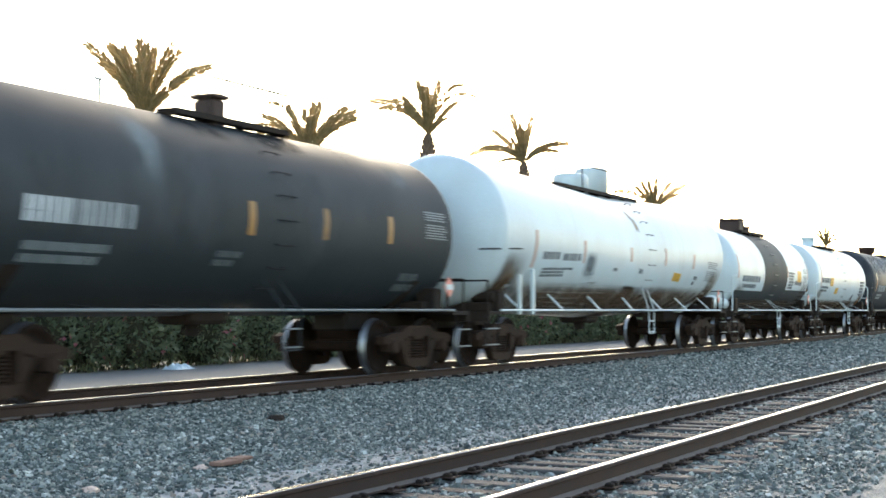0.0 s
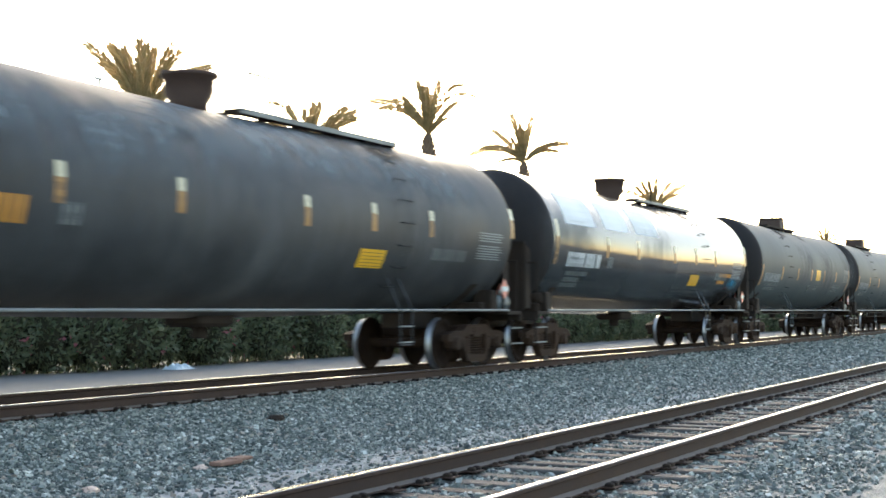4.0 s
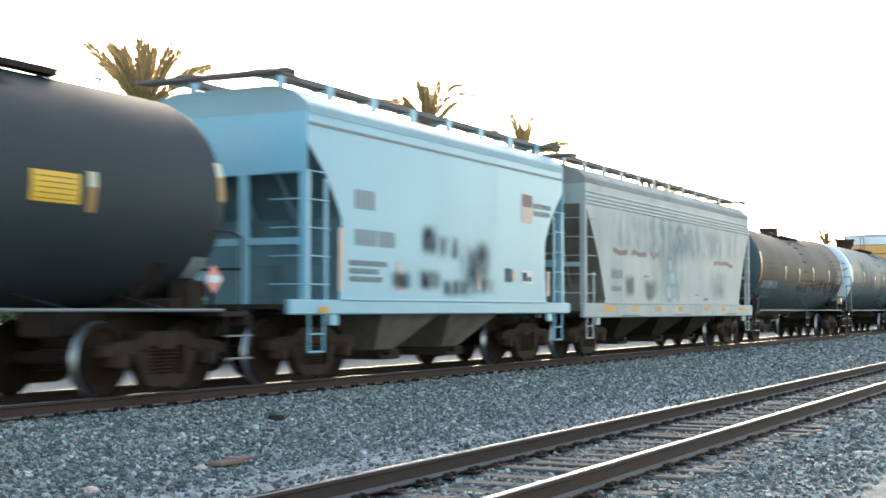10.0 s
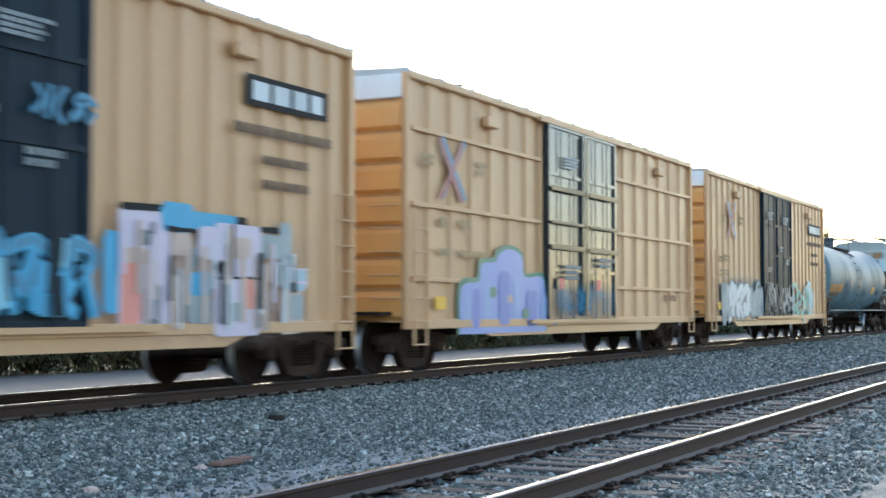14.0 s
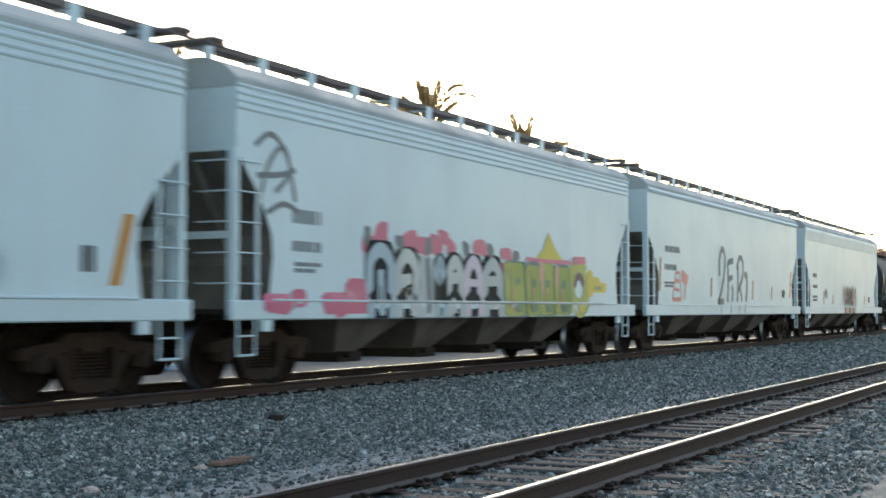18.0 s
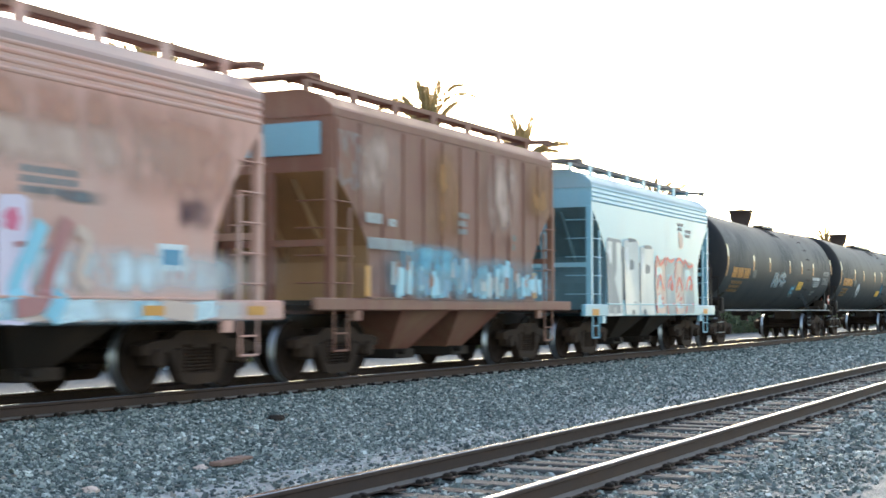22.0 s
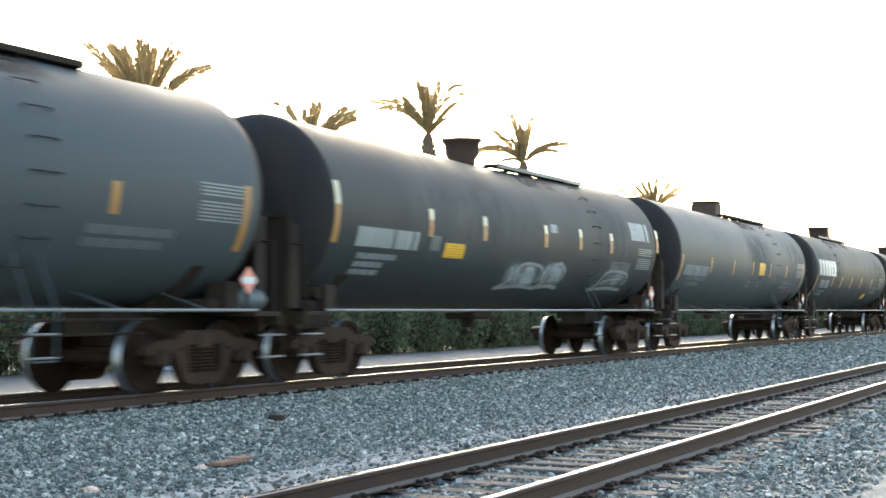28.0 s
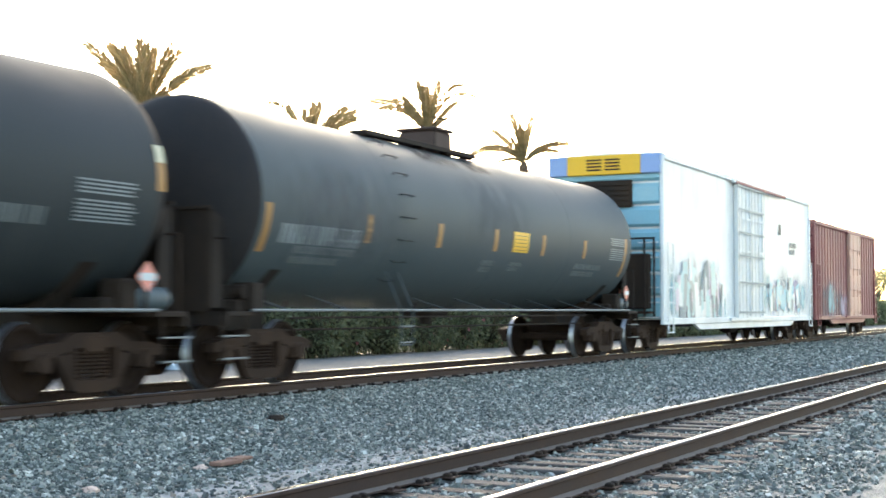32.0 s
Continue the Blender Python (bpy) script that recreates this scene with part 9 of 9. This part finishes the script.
# ---- a broad-leaved tree far down the line ----
def build_far_tree():
    rg = random.Random(21)
    tree = new("broadleaf_tree")
    tree.location = (172.0, 27.5, ground_z(27.5))
    tagged(tree, "distant green broad-leaved tree beside the line", "tree")
    sh = Shape()
    sh.tube((0, 0, 0), (0.1, 0, 3.0), 0.28, 10, 0.18)
    crown = Shape()
    for k in range(11):
        a = k * 2.4
        tip = Vector((math.cos(a) * rg.uniform(1.2, 2.6), math.sin(a) * rg.uniform(1.2, 2.6), rg.uniform(3.8, 6.8)))
        sh.tube((0.1, 0, 2.4 + 0.08 * k), tip, 0.09, 6, 0.03)
        for j in range(420):
            u = Vector((rg.gauss(0, 1), rg.gauss(0, 1), rg.gauss(0, 1))).normalized() * rg.random() ** 0.4
            c = tip + Vector((u.x * 1.3, u.y * 1.3, u.z * 1.0))
            d = Vector((rg.gauss(0, 1), rg.gauss(0, 1), rg.gauss(0, 1))).normalized()
            w = d.orthogonal().normalized()
            crown.add([c, c + d * 0.1 + w * 0.07, c + d * 0.2, c + d * 0.1 - w * 0.07], [(0, 1, 2, 3)])
    part("trunk", sh.mesh("trunk", M_TRUNK), tree)
    part("crown", crown.mesh("crown", M_BUSH), tree)


build_far_tree()


# ---- hedge ----
def bush_mesh(seed):
    rg = random.Random(seed)
    sh = Shape()
    for k in range(26):
        a = rg.uniform(0, 6.28)
        b = Vector((rg.uniform(-0.8, 0.8), rg.uniform(-0.35, 0.35), 0))
        tip = b + Vector((math.cos(a) * 0.5, math.sin(a) * 0.4, rg.uniform(0.9, 1.7)))
        sh.tube(b, tip, 0.014, 3, 0.006)
    crown = Shape()
    for k in range(3600):
        u = Vector((rg.gauss(0, 1), rg.gauss(0, 1), rg.gauss(0, 1))).normalized()
        r = rg.random() ** 0.35
        lump = 1 + 0.22 * noise.noise((u.x * 3 + seed, u.y * 3, u.z * 3))
        c = Vector((u.x * 1.35, u.y * 0.95, 0.0)) * r * lump
        c.z = max(0.04, 0.95 + u.z * 0.98 * r * lump)
        d = (u + Vector((rg.uniform(-1, 1), rg.uniform(-1, 1), rg.uniform(-0.3, 1.2)))).normalized()
        w = d.orthogonal().normalized()
        w = (w * math.cos(k) + d.cross(w) * math.sin(k)).normalized()
        ln, wd = rg.uniform(0.11, 0.22), rg.uniform(0.024, 0.045)
        crown.add([c, c + d * ln * 0.5 + w * wd, c + d * ln, c + d * ln * 0.5 - w * wd], [(0, 1, 2, 3)])
    fl = Shape()
    for k in range(9):
        u = Vector((rg.gauss(0, 1), -abs(rg.gauss(0, 1)), rg.gauss(0, 0.6))).normalized()
        c = Vector((u.x * 1.35, u.y * 0.95, 0.95 + u.z * 0.95))
        for j in range(5):
            d = Vector((rg.uniform(-1, 1), rg.uniform(-1, 1), rg.uniform(-1, 1))) * 0.06
            e = Vector((rg.uniform(-1, 1), rg.uniform(-1, 1), rg.uniform(-1, 1))) * 0.05
            fl.add([c, c + d, c + d + e, c + e], [(0, 1, 2, 3)])
    # added dark solid core; its colour stands for the shade deep in the leaves
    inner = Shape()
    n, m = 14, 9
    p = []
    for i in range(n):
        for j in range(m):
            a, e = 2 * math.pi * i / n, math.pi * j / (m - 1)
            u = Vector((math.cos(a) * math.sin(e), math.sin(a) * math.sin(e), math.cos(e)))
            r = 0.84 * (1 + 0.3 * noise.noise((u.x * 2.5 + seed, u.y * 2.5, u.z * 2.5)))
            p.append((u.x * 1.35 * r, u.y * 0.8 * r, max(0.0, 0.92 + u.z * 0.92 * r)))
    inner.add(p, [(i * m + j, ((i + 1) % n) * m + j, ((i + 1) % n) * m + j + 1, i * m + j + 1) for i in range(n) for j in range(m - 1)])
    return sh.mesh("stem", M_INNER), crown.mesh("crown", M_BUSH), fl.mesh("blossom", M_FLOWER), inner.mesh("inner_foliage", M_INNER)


def build_hedge():
    kinds = [bush_mesh(s) for s in (11, 12, 13, 14)]
    rg = random.Random(5)
    first = []
    for st, cr, fl, inn in kinds:
        b = new("hedge_bush")
        tagged(b, "dense dark green flowering hedge bush beside the dirt path", "bush", "hedge behind the tracks")
        part("stem", st, b)
        part("crown", cr, b)
        part("blossom", fl, b)
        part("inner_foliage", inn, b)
        first.append(b)
    k = 0
    x = 16.0
    while x < 190:
        y = 23.6 + rg.uniform(-0.25, 0.25)
        m = pose(x, y, ground_z(y) - 0.02, 0, 0, rg.choice((0, 180)) + rg.uniform(-15, 15))
        if k < 4:
            first[k].matrix_basis = m
            b = first[k]
        else:
            b = copy_thing(first[rg.randrange(4)], m)
        s = rg.uniform(0.9, 1.12)
        b.scale = (s, s, s * 1.3)
        k += 1
        x += 1.5 + (0.0 if x < 90 else 0.5)


build_hedge()


# ---- odds and ends on the ground ----
M_PLASTIC = paint("pale plastic film", (0.62, 0.72, 0.76), 0.3, (0.45, 0.5, 0.52), 0.4, bump=0.4)
M_PLATE = paint("rusted scrap plate", (0.20, 0.10, 0.07), 0.8, (0.32, 0.2, 0.15), 0.6)


def build_oddments():
    bag = new("plastic_sheet")
    tagged(bag, "crumpled pale blue plastic sheet lying by the path", "litter")
    bag.location = (28.4, 22.05, ground_z(22.05))
    sh = Shape()
    n, m = 16, 8
    p = []
    for i in range(n):
        for j in range(m):
            u, v = i / (n - 1) * 2 - 1, j / (m - 1) * 2 - 1
            e = max(0, 1 - u * u) * max(0, 1 - v * v)
            p.append((u * 0.42, v * 0.25, 0.005 + 0.17 * e ** 0.5 * (0.75 + 0.9 * noise.noise((u * 5, v * 5, 1)))))
    sh.add(p, [(i * m + j, (i + 1) * m + j, (i + 1) * m + j + 1, i * m + j + 1) for i in range(n - 1) for j in range(m - 1)])
    part("sheet", sh.mesh("sheet", M_PLASTIC), bag)
    pl = new("rusty_plate")
    tagged(pl, "rusty broken plate lying on the ballast", "scrap")
    y = 7.61
    pl.location = (10.66, y, ground_z(y) + 0.05)
    sh = Shape().box(-0.30, 0.05, -0.06, 0.08, -0.02, 0.02, 0.008)
    sh.box(-0.02, 0.24, -0.05, 0.10, 0.0, 0.03, 0.008)
    part("plate", sh.mesh("plate", M_PLATE), pl)
    for name, lab, x, y, r, mat in (("clod", "dark oily clod lying on the ballast", 13.95, 9.34, 0.12, M_UNDER), ("white_stone", "single white stone beside the near track", 19.88, 6.27, 0.06, P_WHITE),
                                    ("pale_stone", "flat pale stone on the ballast", 10.22, 7.68, 0.07, M_FADEST), ("pale_stone", "flat pale stone on the ballast", 8.62, 7.57, 0.07, M_FADEST)):
        ob = new(name)
        tagged(ob, lab, "stone")
        ob.location = (x, y, ground_z(y) + 0.02)
        sh = Shape()
        n, m = 10, 6
        p = []
        for i in range(n):
            for j in range(m):
                a, e = 2 * math.pi * i / n, math.pi * j / (m - 1)
                u = Vector((math.cos(a) * math.sin(e), math.sin(a) * math.sin(e), math.cos(e)))
                q = r * (1 + 0.5 * noise.noise((u.x * 2 + x, u.y * 2, u.z * 2)))
                p.append((u.x * q, u.y * q, u.z * q * 0.45))
        sh.add(p, [(i * m + j, ((i + 1) % n) * m + j, ((i + 1) % n) * m + j + 1, i * m + j + 1) for i in range(n) for j in range(m - 1)])
        part("lump", sh.mesh("lump", mat), ob)
    pole = new("lamp_pole")
    tagged(pole, "thin distant lamp pole behind the palms", "lamp post")
    pole.location = (43.5, 38, ground_z(38))
    sh = Shape().tube((0, 0, 0), (0, 0, 11.2), 0.07, 8, 0.04)
    sh.box(-0.3, 0.1, -0.06, 0.06, 11.1, 11.2, 0.02)
    part("post", sh.mesh("post", M_GALV), pole)


build_oddments()


# ---- what moves: the whole train rolls by at a steady speed, and its wheels turn ----
def motions():
    for car, X in TRAIN:
        walk(car, [(t, pose(X - SPEED * t, YT, 0)) for t in (0, 8, 16, 24, 32)])
    step = 1.0 / FPS
    for w, car, tx, dx in WHEELS:
        X0 = [x for c, x in TRAIN if c is car][0] + tx + dx
        k0 = max(0, math.ceil((X0 - 48.0) / SPEED * FPS))
        k1 = min(32 * FPS, math.floor((X0 - 8.0) / SPEED * FPS))
        ks = [k for k in range(k0, k1 + 1)]
        if not ks:
            ks = [0]
        a0 = SPEED * ks[0] * step / WHEEL_R

        def turned(k):
            return Matrix.Translation((dx, 0, WHEEL_R)) @ Matrix.Rotation(-(SPEED * k * step / WHEEL_R - a0), 4, "Y")
        rows = [(k * step, turned(k)) for k in ks]
        if ks[0] > 0:
            rows.insert(0, (0, turned(ks[0])))
        if ks[-1] < 32 * FPS:
            rows.append((32.0, turned(ks[-1])))
        walk(w, rows)


motions()
